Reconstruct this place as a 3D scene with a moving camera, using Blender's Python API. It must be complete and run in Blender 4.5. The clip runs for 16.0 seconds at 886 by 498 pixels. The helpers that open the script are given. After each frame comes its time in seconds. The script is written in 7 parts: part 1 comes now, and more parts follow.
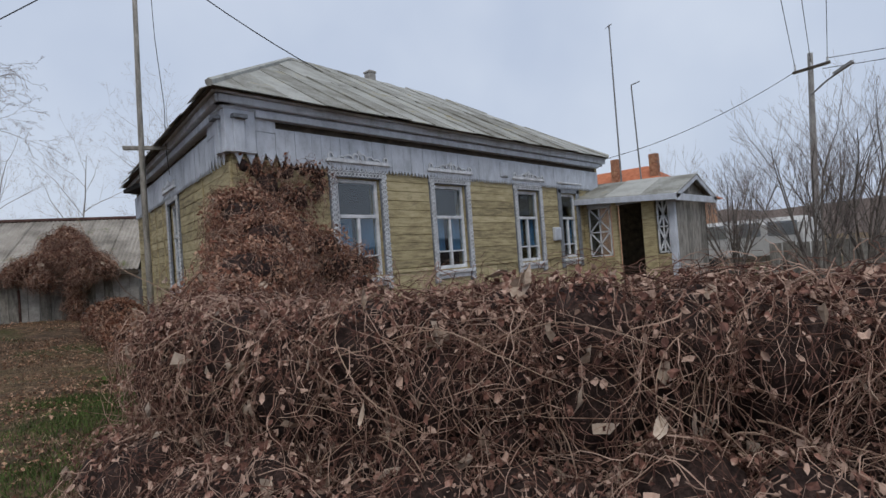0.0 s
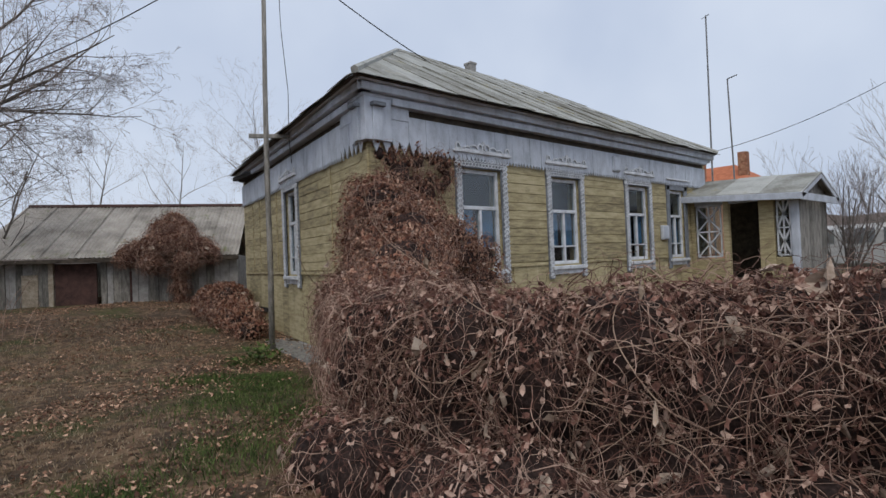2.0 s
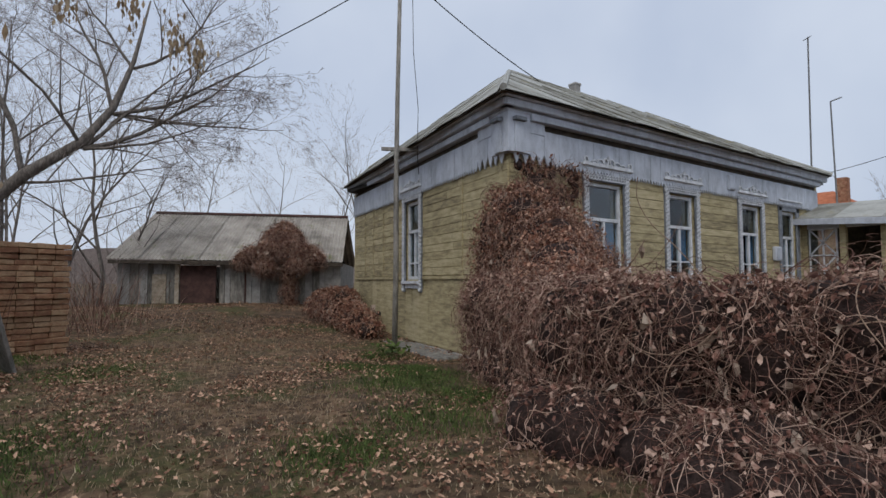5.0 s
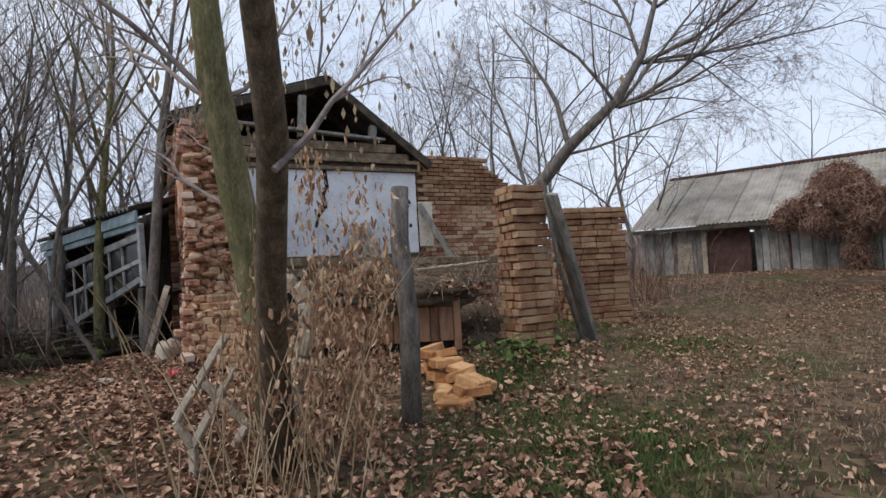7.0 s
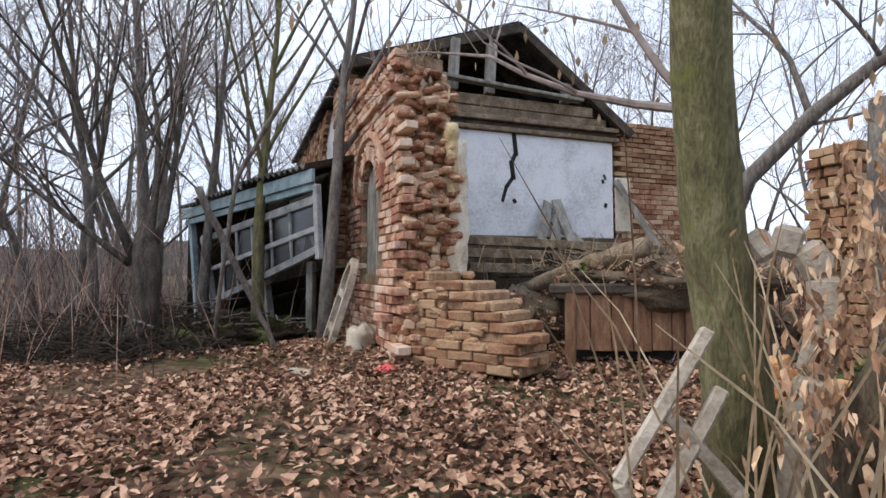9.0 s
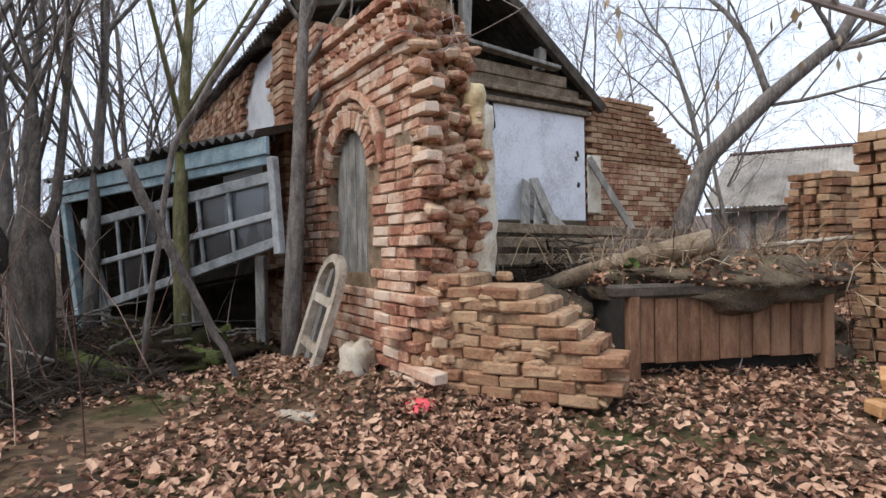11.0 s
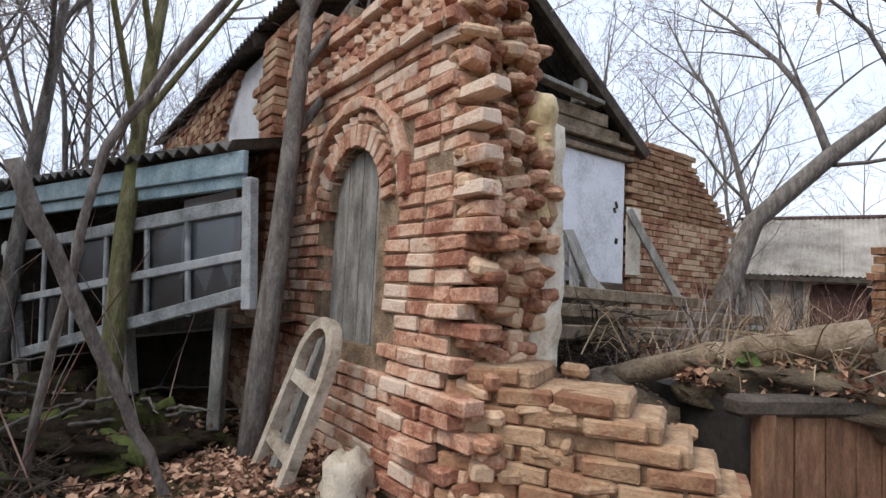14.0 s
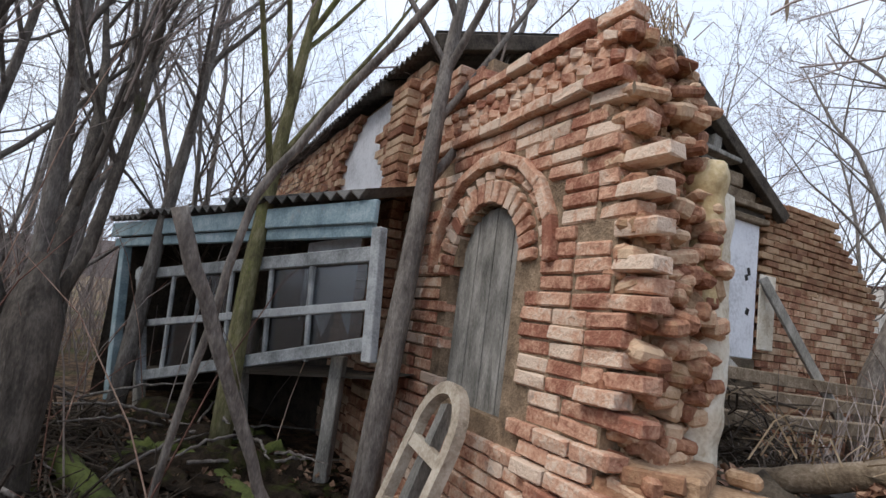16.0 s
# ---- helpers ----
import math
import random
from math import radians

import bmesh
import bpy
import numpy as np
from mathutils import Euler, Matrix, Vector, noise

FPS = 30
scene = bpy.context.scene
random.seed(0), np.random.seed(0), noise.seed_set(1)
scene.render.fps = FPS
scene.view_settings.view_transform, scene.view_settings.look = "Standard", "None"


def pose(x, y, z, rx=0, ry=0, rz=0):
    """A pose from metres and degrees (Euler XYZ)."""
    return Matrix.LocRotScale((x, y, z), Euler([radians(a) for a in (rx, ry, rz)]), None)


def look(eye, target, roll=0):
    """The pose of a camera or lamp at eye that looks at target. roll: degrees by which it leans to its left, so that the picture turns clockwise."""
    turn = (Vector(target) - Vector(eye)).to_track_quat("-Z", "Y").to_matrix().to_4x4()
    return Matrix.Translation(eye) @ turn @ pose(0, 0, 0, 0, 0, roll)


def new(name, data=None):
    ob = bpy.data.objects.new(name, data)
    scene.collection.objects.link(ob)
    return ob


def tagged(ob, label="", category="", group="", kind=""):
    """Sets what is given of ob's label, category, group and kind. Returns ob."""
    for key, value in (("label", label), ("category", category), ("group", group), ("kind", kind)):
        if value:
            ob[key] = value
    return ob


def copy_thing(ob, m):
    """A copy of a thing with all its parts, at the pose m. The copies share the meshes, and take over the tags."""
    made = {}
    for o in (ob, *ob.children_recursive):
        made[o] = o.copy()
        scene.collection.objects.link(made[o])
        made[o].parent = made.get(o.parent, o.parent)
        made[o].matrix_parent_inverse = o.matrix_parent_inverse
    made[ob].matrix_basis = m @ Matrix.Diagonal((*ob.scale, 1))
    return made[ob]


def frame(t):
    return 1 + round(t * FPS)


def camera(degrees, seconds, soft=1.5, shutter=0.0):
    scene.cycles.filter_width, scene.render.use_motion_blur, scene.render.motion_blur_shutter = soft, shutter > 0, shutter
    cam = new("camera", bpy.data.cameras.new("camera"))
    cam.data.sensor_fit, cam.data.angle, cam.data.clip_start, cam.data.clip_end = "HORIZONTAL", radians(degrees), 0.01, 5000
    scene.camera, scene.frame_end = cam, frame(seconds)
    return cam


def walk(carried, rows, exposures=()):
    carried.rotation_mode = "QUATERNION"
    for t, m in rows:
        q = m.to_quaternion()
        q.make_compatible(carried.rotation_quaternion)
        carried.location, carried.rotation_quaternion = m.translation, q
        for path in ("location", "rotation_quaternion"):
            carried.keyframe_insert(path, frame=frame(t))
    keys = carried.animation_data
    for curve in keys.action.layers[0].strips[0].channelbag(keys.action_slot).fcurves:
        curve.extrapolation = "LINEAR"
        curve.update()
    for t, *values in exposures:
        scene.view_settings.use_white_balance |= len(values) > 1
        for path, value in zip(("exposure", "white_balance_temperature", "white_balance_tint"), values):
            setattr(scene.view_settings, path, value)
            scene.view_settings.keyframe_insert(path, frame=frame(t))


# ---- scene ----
cam = camera(78.0, 16.0)
PATH = [
    (0, (0.702, 3.637, 1.492), (-0.664, 5.098, 1.528), -4.2),
    (0.5, (0.551, 3.572, 1.552), (-0.821, 5.026, 1.607), -4.4),
    (1, (0.418, 3.453, 1.557), (-0.959, 4.902, 1.616), -4.4),
    (1.5, (0.17, 3.237, 1.559), (-1.245, 4.649, 1.612), -3.6),
    (2, (-0.273, 2.907, 1.505), (-1.776, 4.226, 1.538), -2.3),
    (2.5, (-0.754, 2.472, 1.473), (-2.347, 3.682, 1.486), -0.9),
    (3, (-0.871, 2.576, 1.475), (-2.431, 3.827, 1.486), -0.7),
    (3.2, (-0.843, 2.614, 1.492), (-2.376, 3.898, 1.508), -1.1),
    (5.3, (-0.603, 1.468, 1.228), (-2.28, 2.55, 1.355), 0.0),
    (5.5, (-0.836, 1.398, 1.218), (-2.563, 2.401, 1.32), -0.8),
    (6, (-1.764, 1.421, 1.061), (-3.62, 2.159, 1.159), 0.4),
    (6.5, (-2.077, 1.234, 1.026), (-4.069, 1.402, 1.099), -0.5),
    (7, (-2.84, 0.912, 0.968), (-4.786, 0.461, 1.055), -3.3),
    (7.5, (-3.144, 0.37, 0.921), (-5.027, -0.302, 0.992), -2.0),
    (8, (-3.49, -0.165, 0.942), (-5.34, -0.924, 0.984), -1.3),
    (8.6, (-3.749, -0.97, 0.839), (-5.608, -1.704, 0.918), -0.6),
    (10.8, (-4.462, -2.908, 1.068), (-6.445, -3.162, 1.033), -0.6),
    (11, (-4.619, -3.02, 1.098), (-6.606, -3.247, 1.075), -1.1),
    (11.5, (-5.081, -3.337, 0.986), (-7.076, -3.467, 1.045), -2.4),
    (12, (-5.494, -3.403, 1.052), (-7.487, -3.56, 1.122), -3.7),
    (12.5, (-5.815, -3.54, 1.124), (-7.811, -3.653, 1.2), -4.5),
    (13, (-5.916, -3.593, 1.166), (-7.913, -3.668, 1.246), -3.0),
    (13.5, (-5.913, -3.513, 1.187), (-7.909, -3.58, 1.295), -1.1),
    (14, (-5.913, -3.535, 1.236), (-7.902, -3.69, 1.376), 2.6),
    (14.5, (-5.935, -3.611, 1.283), (-7.899, -3.945, 1.459), 5.7),
    (15, (-6.004, -3.718, 1.328), (-7.958, -4.082, 1.553), 7.0),
    (15.5, (-6.039, -3.863, 1.35), (-7.985, -4.256, 1.594), 7.4),
    (16, (-6.045, -3.909, 1.375), (-7.977, -4.361, 1.627), 7.5),
]
walk(cam, [(t, look(eye, target, roll)) for t, eye, target, roll in PATH], [(0, -0.05), (1, -0.1), (2.5, 0.06), (5.5, -0.08), (7, 0.38), (8.5, 0.84), (11, 0.93), (14, 0.86), (16, 0.72)])

# ---------------------------------------------------------------- light
world = bpy.data.worlds.new("overcast_world")
scene.world = world
world.use_nodes = True
wn, wl = world.node_tree.nodes, world.node_tree.links
wn.clear()
w_out = wn.new("ShaderNodeOutputWorld")
w_bg = wn.new("ShaderNodeBackground")
w_sky = wn.new("ShaderNodeTexSky")
w_sky.sky_type = "NISHITA"
w_sky.sun_disc = False
w_sky.sun_elevation, w_sky.sun_rotation = radians(53), radians(138)
w_sky.air_density, w_sky.dust_density = 1.5, 3.0
w_co = wn.new("ShaderNodeTexCoord")
w_no = wn.new("ShaderNodeTexNoise")
w_no.inputs["Scale"].default_value, w_no.inputs["Detail"].default_value = 2.2, 4
w_ramp = wn.new("ShaderNodeValToRGB")
w_ramp.color_ramp.elements[0].color = (4.95, 5.75, 7.4, 1)
w_ramp.color_ramp.elements[1].color = (6.8, 7.5, 8.8, 1)
w_ramp.color_ramp.elements[0].position, w_ramp.color_ramp.elements[1].position = 0.3, 0.7
w_mix = wn.new("ShaderNodeMixRGB")
w_mix.inputs[0].default_value = 0.9
wl.new(w_co.outputs["Generated"], w_no.inputs["Vector"])
wl.new(w_no.outputs["Fac"], w_ramp.inputs[0])
wl.new(w_sky.outputs[0], w_mix.inputs[1])
wl.new(w_ramp.outputs[0], w_mix.inputs[2])
wl.new(w_mix.outputs[0], w_bg.inputs[0])
w_bg.inputs[1].default_value = 0.102
wl.new(w_bg.outputs[0], w_out.inputs[0])

sun = new("sun", bpy.data.lights.new("sun", "SUN"))
sun.data.energy, sun.data.angle, sun.data.color = 1.3, radians(30), (1.0, 0.95, 0.88)
sun.matrix_world = look((8, -9, 16), (0, 0, 0))


# ---------------------------------------------------------------- materials
def mat(name, c1, c2, scale=6.0, rough=0.85, c3=None, fine=60.0, bump=0.3, stretch=(1, 1, 1), island=0.0, objrand=0.0, metal=0.0, dirt=None, spec=0.3):
    """Two-scale noise between c1 and c2, an optional third colour in patches, and a fine relief."""
    m = bpy.data.materials.new(name)
    m.use_nodes = True
    n, l = m.node_tree.nodes, m.node_tree.links
    b = n["Principled BSDF"]
    b.inputs["Roughness"].default_value = rough
    b.inputs["Metallic"].default_value = metal
    b.inputs["Specular IOR Level"].default_value = spec
    co = n.new("ShaderNodeTexCoord")
    mp = n.new("ShaderNodeMapping")
    mp.inputs["Scale"].default_value = stretch
    geo = n.new("ShaderNodeNewGeometry")
    l.new(geo.outputs["Position"], mp.inputs["Vector"])
    big = n.new("ShaderNodeTexNoise")
    big.inputs["Scale"].default_value, big.inputs["Detail"].default_value, big.inputs["Roughness"].default_value = scale, 5, 0.65
    small = n.new("ShaderNodeTexNoise")
    small.inputs["Scale"].default_value, small.inputs["Detail"].default_value = fine, 3
    l.new(mp.outputs[0], big.inputs["Vector"])
    l.new(mp.outputs[0], small.inputs["Vector"])
    add = n.new("ShaderNodeMath")
    add.operation = "MULTIPLY_ADD"
    add.inputs[1].default_value = 0.45
    l.new(small.outputs["Fac"], add.inputs[0])
    l.new(big.outputs["Fac"], add.inputs[2])
    src = add.outputs[0]
    if island or objrand:
        r2 = n.new("ShaderNodeMath")
        r2.operation = "MULTIPLY_ADD"
        r2.inputs[1].default_value = island or objrand
        if island:
            l.new(geo.outputs["Random Per Island"], r2.inputs[0])
        else:
            oi = n.new("ShaderNodeObjectInfo")
            l.new(oi.outputs["Random"], r2.inputs[0])
        l.new(src, r2.inputs[2])
        sub = n.new("ShaderNodeMath")
        sub.operation = "SUBTRACT"
        sub.inputs[1].default_value = (island or objrand) * 0.5
        l.new(r2.outputs[0], sub.inputs[0])
        src = sub.outputs[0]
    ramp = n.new("ShaderNodeValToRGB")
    e = ramp.color_ramp.elements
    e[0].position, e[0].color = 0.5, (*c1, 1)
    e[1].position, e[1].color = 0.92, (*c2, 1)
    if c3:
        x = e.new(0.72)
        x.color = (*c3, 1)
    l.new(src, ramp.inputs[0])
    col = ramp.outputs[0]
    if dirt:
        dn = n.new("ShaderNodeTexNoise")
        dn.inputs["Scale"].default_value, dn.inputs["Detail"].default_value, dn.inputs["Roughness"].default_value = dirt[1], 7, 0.7
        l.new(geo.outputs["Position"], dn.inputs["Vector"])
        dr = n.new("ShaderNodeValToRGB")
        dr.color_ramp.elements[0].position, dr.color_ramp.elements[1].position = dirt[2], dirt[2] + 0.12
        l.new(dn.outputs["Fac"], dr.inputs[0])
        mx = n.new("ShaderNodeMixRGB")
        mx.inputs[2].default_value = (*dirt[0], 1)
        l.new(dr.outputs[0], mx.inputs[0])
        l.new(col, mx.inputs[1])
        col = mx.outputs[0]
    l.new(col, b.inputs["Base Color"])
    if bump:
        bp = n.new("ShaderNodeBump")
        bp.inputs["Strength"].default_value, bp.inputs["Distance"].default_value = bump, 0.02
        l.new(src, bp.inputs["Height"])
        l.new(bp.outputs[0], b.inputs["Normal"])
    return m


M_SIDING = mat("yellow_weathered_boards", (0.2, 0.165, 0.1), (0.54, 0.465, 0.29), 3, 0.8, (0.41, 0.345, 0.195), 40, 0.35, (1, 1, 6), objrand=0.22, dirt=((0.24, 0.2, 0.13), 4, 0.6))
M_GREYPAINT = mat("pale_grey_painted_boards", (0.36, 0.39, 0.435), (0.6, 0.64, 0.71), 2.5, 0.7, (0.5, 0.535, 0.595), 50, 0.25, (2, 2, 1), objrand=0.08, dirt=((0.2, 0.2, 0.2), 4, 0.66))
M_WHITE = mat("old_white_paint", (0.42, 0.43, 0.45), (0.75, 0.77, 0.8), 5, 0.6, (0.62, 0.64, 0.67), 70, 0.25, dirt=((0.25, 0.24, 0.22), 9, 0.64))
M_ROOF = mat("weathered_roof_sheet", (0.16, 0.15, 0.12), (0.42, 0.42, 0.39), 1.6, 0.7, (0.3, 0.3, 0.27), 25, 0.3, objrand=0.3, dirt=((0.24, 0.2, 0.08), 1.6, 0.58))
M_SLATE = mat("grey_asbestos_slate", (0.19, 0.17, 0.145), (0.46, 0.42, 0.37), 1.2, 0.9, (0.34, 0.31, 0.27), 30, 0.3, objrand=0.12, dirt=((0.16, 0.17, 0.07), 1.8, 0.58))
M_BRICK = mat("old_red_brick", (0.27, 0.11, 0.07), (0.63, 0.49, 0.38), 7, 0.92, (0.52, 0.3, 0.2), 55, 0.9, objrand=0.42, dirt=((0.27, 0.22, 0.18), 6, 0.6))
M_BRICKOR = mat("orange_brick", (0.34, 0.15, 0.06), (0.62, 0.38, 0.2), 6, 0.92, (0.5, 0.26, 0.11), 50, 0.7, objrand=0.4)
M_TANLEAF = mat("tan_dry_leaves", (0.24, 0.13, 0.075), (0.62, 0.44, 0.29), 6, 0.9, (0.46, 0.28, 0.17), 30, 0.0, island=0.5)
M_BRUSH = mat("dark_dead_branches", (0.022, 0.016, 0.012), (0.09, 0.068, 0.05), 5, 0.95, (0.045, 0.034, 0.025), 40, 0.3, island=0.3)
M_BRICKTAN = mat("tan_brick", (0.2, 0.095, 0.055), (0.42, 0.28, 0.17), 6, 0.94, (0.32, 0.175, 0.1), 50, 0.9, objrand=0.42, dirt=((0.3, 0.19, 0.11), 5, 0.52))
M_CLAY = mat("crumbly_clay_mortar", (0.2, 0.12, 0.072), (0.48, 0.34, 0.22), 9, 0.97, (0.35, 0.225, 0.135), 45, 1.0)
# Earth and leaf colours lowered to hold the shade below the veranda; moss patches.
M_EARTH = mat("shade_dark_earth", (0.008, 0.006, 0.0045), (0.042, 0.03, 0.02), 9, 0.98, (0.018, 0.013, 0.009), 60, 1.0, dirt=((0.035, 0.04, 0.01), 3, 0.52), spec=0.1)
M_SHADELEAF = mat("shade_dark_fallen_leaves", (0.035, 0.019, 0.012), (0.22, 0.14, 0.095), 5, 0.9, (0.09, 0.052, 0.034), 30, 0.0, island=0.5, spec=0.15)
M_LEAFPALE = mat("pale_curled_leaves", (0.26, 0.19, 0.14), (0.55, 0.45, 0.36), 8, 0.9, (0.42, 0.33, 0.26), 40, 0.3, island=0.4)
M_BRICKJ = mat("brick_rubble", (0.2, 0.085, 0.05), (0.56, 0.4, 0.27), 7, 0.95, (0.41, 0.215, 0.13), 50, 0.9, island=0.55, dirt=((0.36, 0.24, 0.14), 4, 0.55))
M_MORTAR = mat("crumbling_lime_mortar", (0.11, 0.078, 0.052), (0.36, 0.26, 0.175), 8, 0.95, (0.22, 0.155, 0.1), 70, 0.9)
M_PLASTER = mat("whitewashed_plaster", (0.5, 0.5, 0.52), (0.82, 0.83, 0.86), 1.5, 0.9, (0.74, 0.75, 0.78), 30, 0.25, dirt=((0.3, 0.24, 0.17), 2.2, 0.66))
M_PLASTERTAN = mat("yellowed_plaster_edge", (0.36, 0.25, 0.12), (0.66, 0.55, 0.36), 4, 0.9, (0.52, 0.4, 0.22), 40, 0.5)
M_PLASTERCREAM = mat("cream_stained_plaster", (0.42, 0.33, 0.22), (0.78, 0.73, 0.64), 4, 0.9, (0.66, 0.59, 0.47), 40, 0.5, dirt=((0.36, 0.25, 0.14), 5, 0.6))
M_WOODGREY = mat("silver_weathered_wood", (0.09, 0.085, 0.075), (0.34, 0.32, 0.29), 5, 0.9, (0.2, 0.19, 0.17), 60, 0.6, (2, 2, 0.6), objrand=0.2)
M_WOODPALE = mat("pale_bare_wood", (0.22, 0.18, 0.13), (0.5, 0.44, 0.36), 8, 0.85, (0.38, 0.32, 0.25), 60, 0.5, objrand=0.12)
M_WOODBROWN = mat("brown_painted_planks", (0.1, 0.05, 0.03), (0.3, 0.17, 0.1), 5, 0.8, (0.2, 0.105, 0.06), 60, 0.5, (3, 3, 0.7), objrand=0.3)
M_LOG = mat("old_log_wood", (0.1, 0.07, 0.045), (0.33, 0.26, 0.19), 7, 0.9, (0.2, 0.15, 0.1), 50, 0.8)
# Real dark wood; also the painted shade of frieze slot and veranda inside.
M_DARKWOOD_SHADE = mat("rotten_dark_wood_and_shade", (0.025, 0.02, 0.016), (0.11, 0.09, 0.07), 6, 0.95, None, 50, 0.6)
M_BLUE = mat("faded_blue_paint", (0.13, 0.19, 0.21), (0.38, 0.45, 0.48), 4, 0.75, (0.24, 0.33, 0.36), 50, 0.4, objrand=0.15, dirt=((0.3, 0.31, 0.3), 5, 0.6))
M_GREYFRAME = mat("bare_grey_frame_wood", (0.13, 0.135, 0.135), (0.4, 0.41, 0.41), 5, 0.85, (0.26, 0.27, 0.27), 60, 0.5, objrand=0.2)
M_CASING = mat("dull_grey_casing", (0.1, 0.11, 0.125), (0.27, 0.29, 0.32), 4, 0.8, None, 60, 0.3)
M_SLATEDARK = mat("blackened_slate", (0.03, 0.028, 0.025), (0.17, 0.16, 0.145), 2, 0.9, (0.08, 0.075, 0.068), 30, 0.4, objrand=0.2)
M_BARK = mat("greenish_bark", (0.07, 0.06, 0.035), (0.25, 0.22, 0.13), 9, 0.95, (0.14, 0.13, 0.06), 50, 0.9, (2, 2, 0.6), dirt=((0.16, 0.17, 0.05), 3, 0.56))
M_BARKDARK = mat("grey_brown_bark", (0.07, 0.06, 0.052), (0.26, 0.235, 0.205), 9, 0.95, (0.15, 0.13, 0.115), 50, 0.8, (2, 2, 0.6))
M_BARKOLD = mat("dark_damp_bark", (0.025, 0.02, 0.016), (0.13, 0.11, 0.09), 8, 0.95, (0.065, 0.054, 0.044), 50, 0.9, (2, 2, 0.6), dirt=((0.05, 0.055, 0.02), 3, 0.6))
M_BARKBROWN = mat("dark_brown_bark", (0.05, 0.037, 0.025), (0.2, 0.155, 0.105), 9, 0.95, (0.11, 0.083, 0.055), 50, 0.9, (2, 2, 0.6), dirt=((0.12, 0.12, 0.045), 3, 0.62))
M_TWIG = mat("bare_twigs", (0.12, 0.095, 0.085), (0.34, 0.285, 0.26), 3, 0.95, None, 20, 0.0)
M_VINE = mat("dry_vine_stems", (0.085, 0.04, 0.03), (0.44, 0.305, 0.235), 5, 0.95, (0.2, 0.107, 0.08), 30, 0.0, island=0.55)
M_VINESTEM = mat("brown_vine_bark", (0.11, 0.06, 0.042), (0.42, 0.3, 0.22), 5, 0.95, (0.23, 0.14, 0.1), 40, 0.2, island=0.6)
M_VINELEAF = mat("withered_vine_leaves", (0.1, 0.048, 0.038), (0.5, 0.35, 0.275), 6, 0.95, (0.26, 0.13, 0.097), 30, 0.0, island=0.6)
M_VINERED = mat("rusty_vine_leaves", (0.13, 0.052, 0.034), (0.48, 0.3, 0.21), 6, 0.95, (0.28, 0.13, 0.085), 30, 0.0, island=0.55)
# Core colour kept near black to hold the shade inside the vines.
M_VINECORE = mat("shade_dark_vine_core", (0.014, 0.009, 0.008), (0.075, 0.046, 0.038), 14, 0.98, (0.034, 0.021, 0.018), 50, 0.9)
M_LITTER = mat("fallen_leaves", (0.09, 0.043, 0.027), (0.54, 0.345, 0.235), 5, 0.9, (0.3, 0.16, 0.1), 30, 0.0, island=0.6)
M_GRASS = mat("short_grass", (0.035, 0.05, 0.016), (0.125, 0.175, 0.05), 4, 0.9, (0.072, 0.105, 0.028), 30, 0.0, island=0.4)
M_DRYGRASS = mat("dry_stalks", (0.16, 0.11, 0.06), (0.42, 0.34, 0.23), 4, 0.95, (0.28, 0.2, 0.125), 30, 0.0, island=0.4)
M_STONE = mat("pale_broken_stone", (0.28, 0.23, 0.17), (0.5, 0.44, 0.36), 6, 0.9, (0.42, 0.36, 0.28), 60, 0.6)
M_SOIL = mat("dark_soil", (0.04, 0.03, 0.02), (0.17, 0.13, 0.09), 5, 0.98, (0.1, 0.075, 0.05), 50, 0.9, dirt=((0.1, 0.11, 0.035), 3, 0.62))
M_MOSS = mat("mossy_wood", (0.018, 0.018, 0.01), (0.1, 0.12, 0.03), 6, 0.98, (0.075, 0.09, 0.024), 60, 0.8)
M_RUST = mat("brown_rusty_door", (0.035, 0.02, 0.018), (0.12, 0.065, 0.055), 4, 0.85, None, 40, 0.3)
M_ORANGE = mat("orange_roof_tiles", (0.34, 0.1, 0.045), (0.55, 0.2, 0.1), 4, 0.85, None, 40, 0.3)
M_REDCLOTH = mat("pink_red_plastic", (0.55, 0.05, 0.06), (0.8, 0.14, 0.15), 14, 0.6, None, 60, 0.2)
M_CONCRETE = mat("grey_concrete", (0.2, 0.19, 0.18), (0.42, 0.41, 0.39), 4, 0.9, None, 50, 0.4)
M_CURTAIN = mat("blue_curtain", (0.035, 0.1, 0.2), (0.16, 0.36, 0.58), 5, 0.9, None, 30, 0.2, (6, 6, 0.5))
# Near-black colour that stands for the darkness of unlit insides and the crack.
M_DARK = mat("near_black_shade", (0.012, 0.011, 0.01), (0.045, 0.04, 0.036), 4, 0.95, None, 30, 0.1)
M_METAL = mat("dull_grey_metal", (0.16, 0.16, 0.16), (0.34, 0.34, 0.34), 6, 0.55, None, 60, 0.2, metal=0.5)
M_BUS = mat("off_white_vehicle_paint", (0.42, 0.42, 0.41), (0.62, 0.62, 0.6), 3, 0.5, None, 40, 0.1)
M_RUBBER = mat("black_rubber", (0.015, 0.015, 0.015), (0.04, 0.04, 0.04), 6, 0.85, None, 40, 0.2)


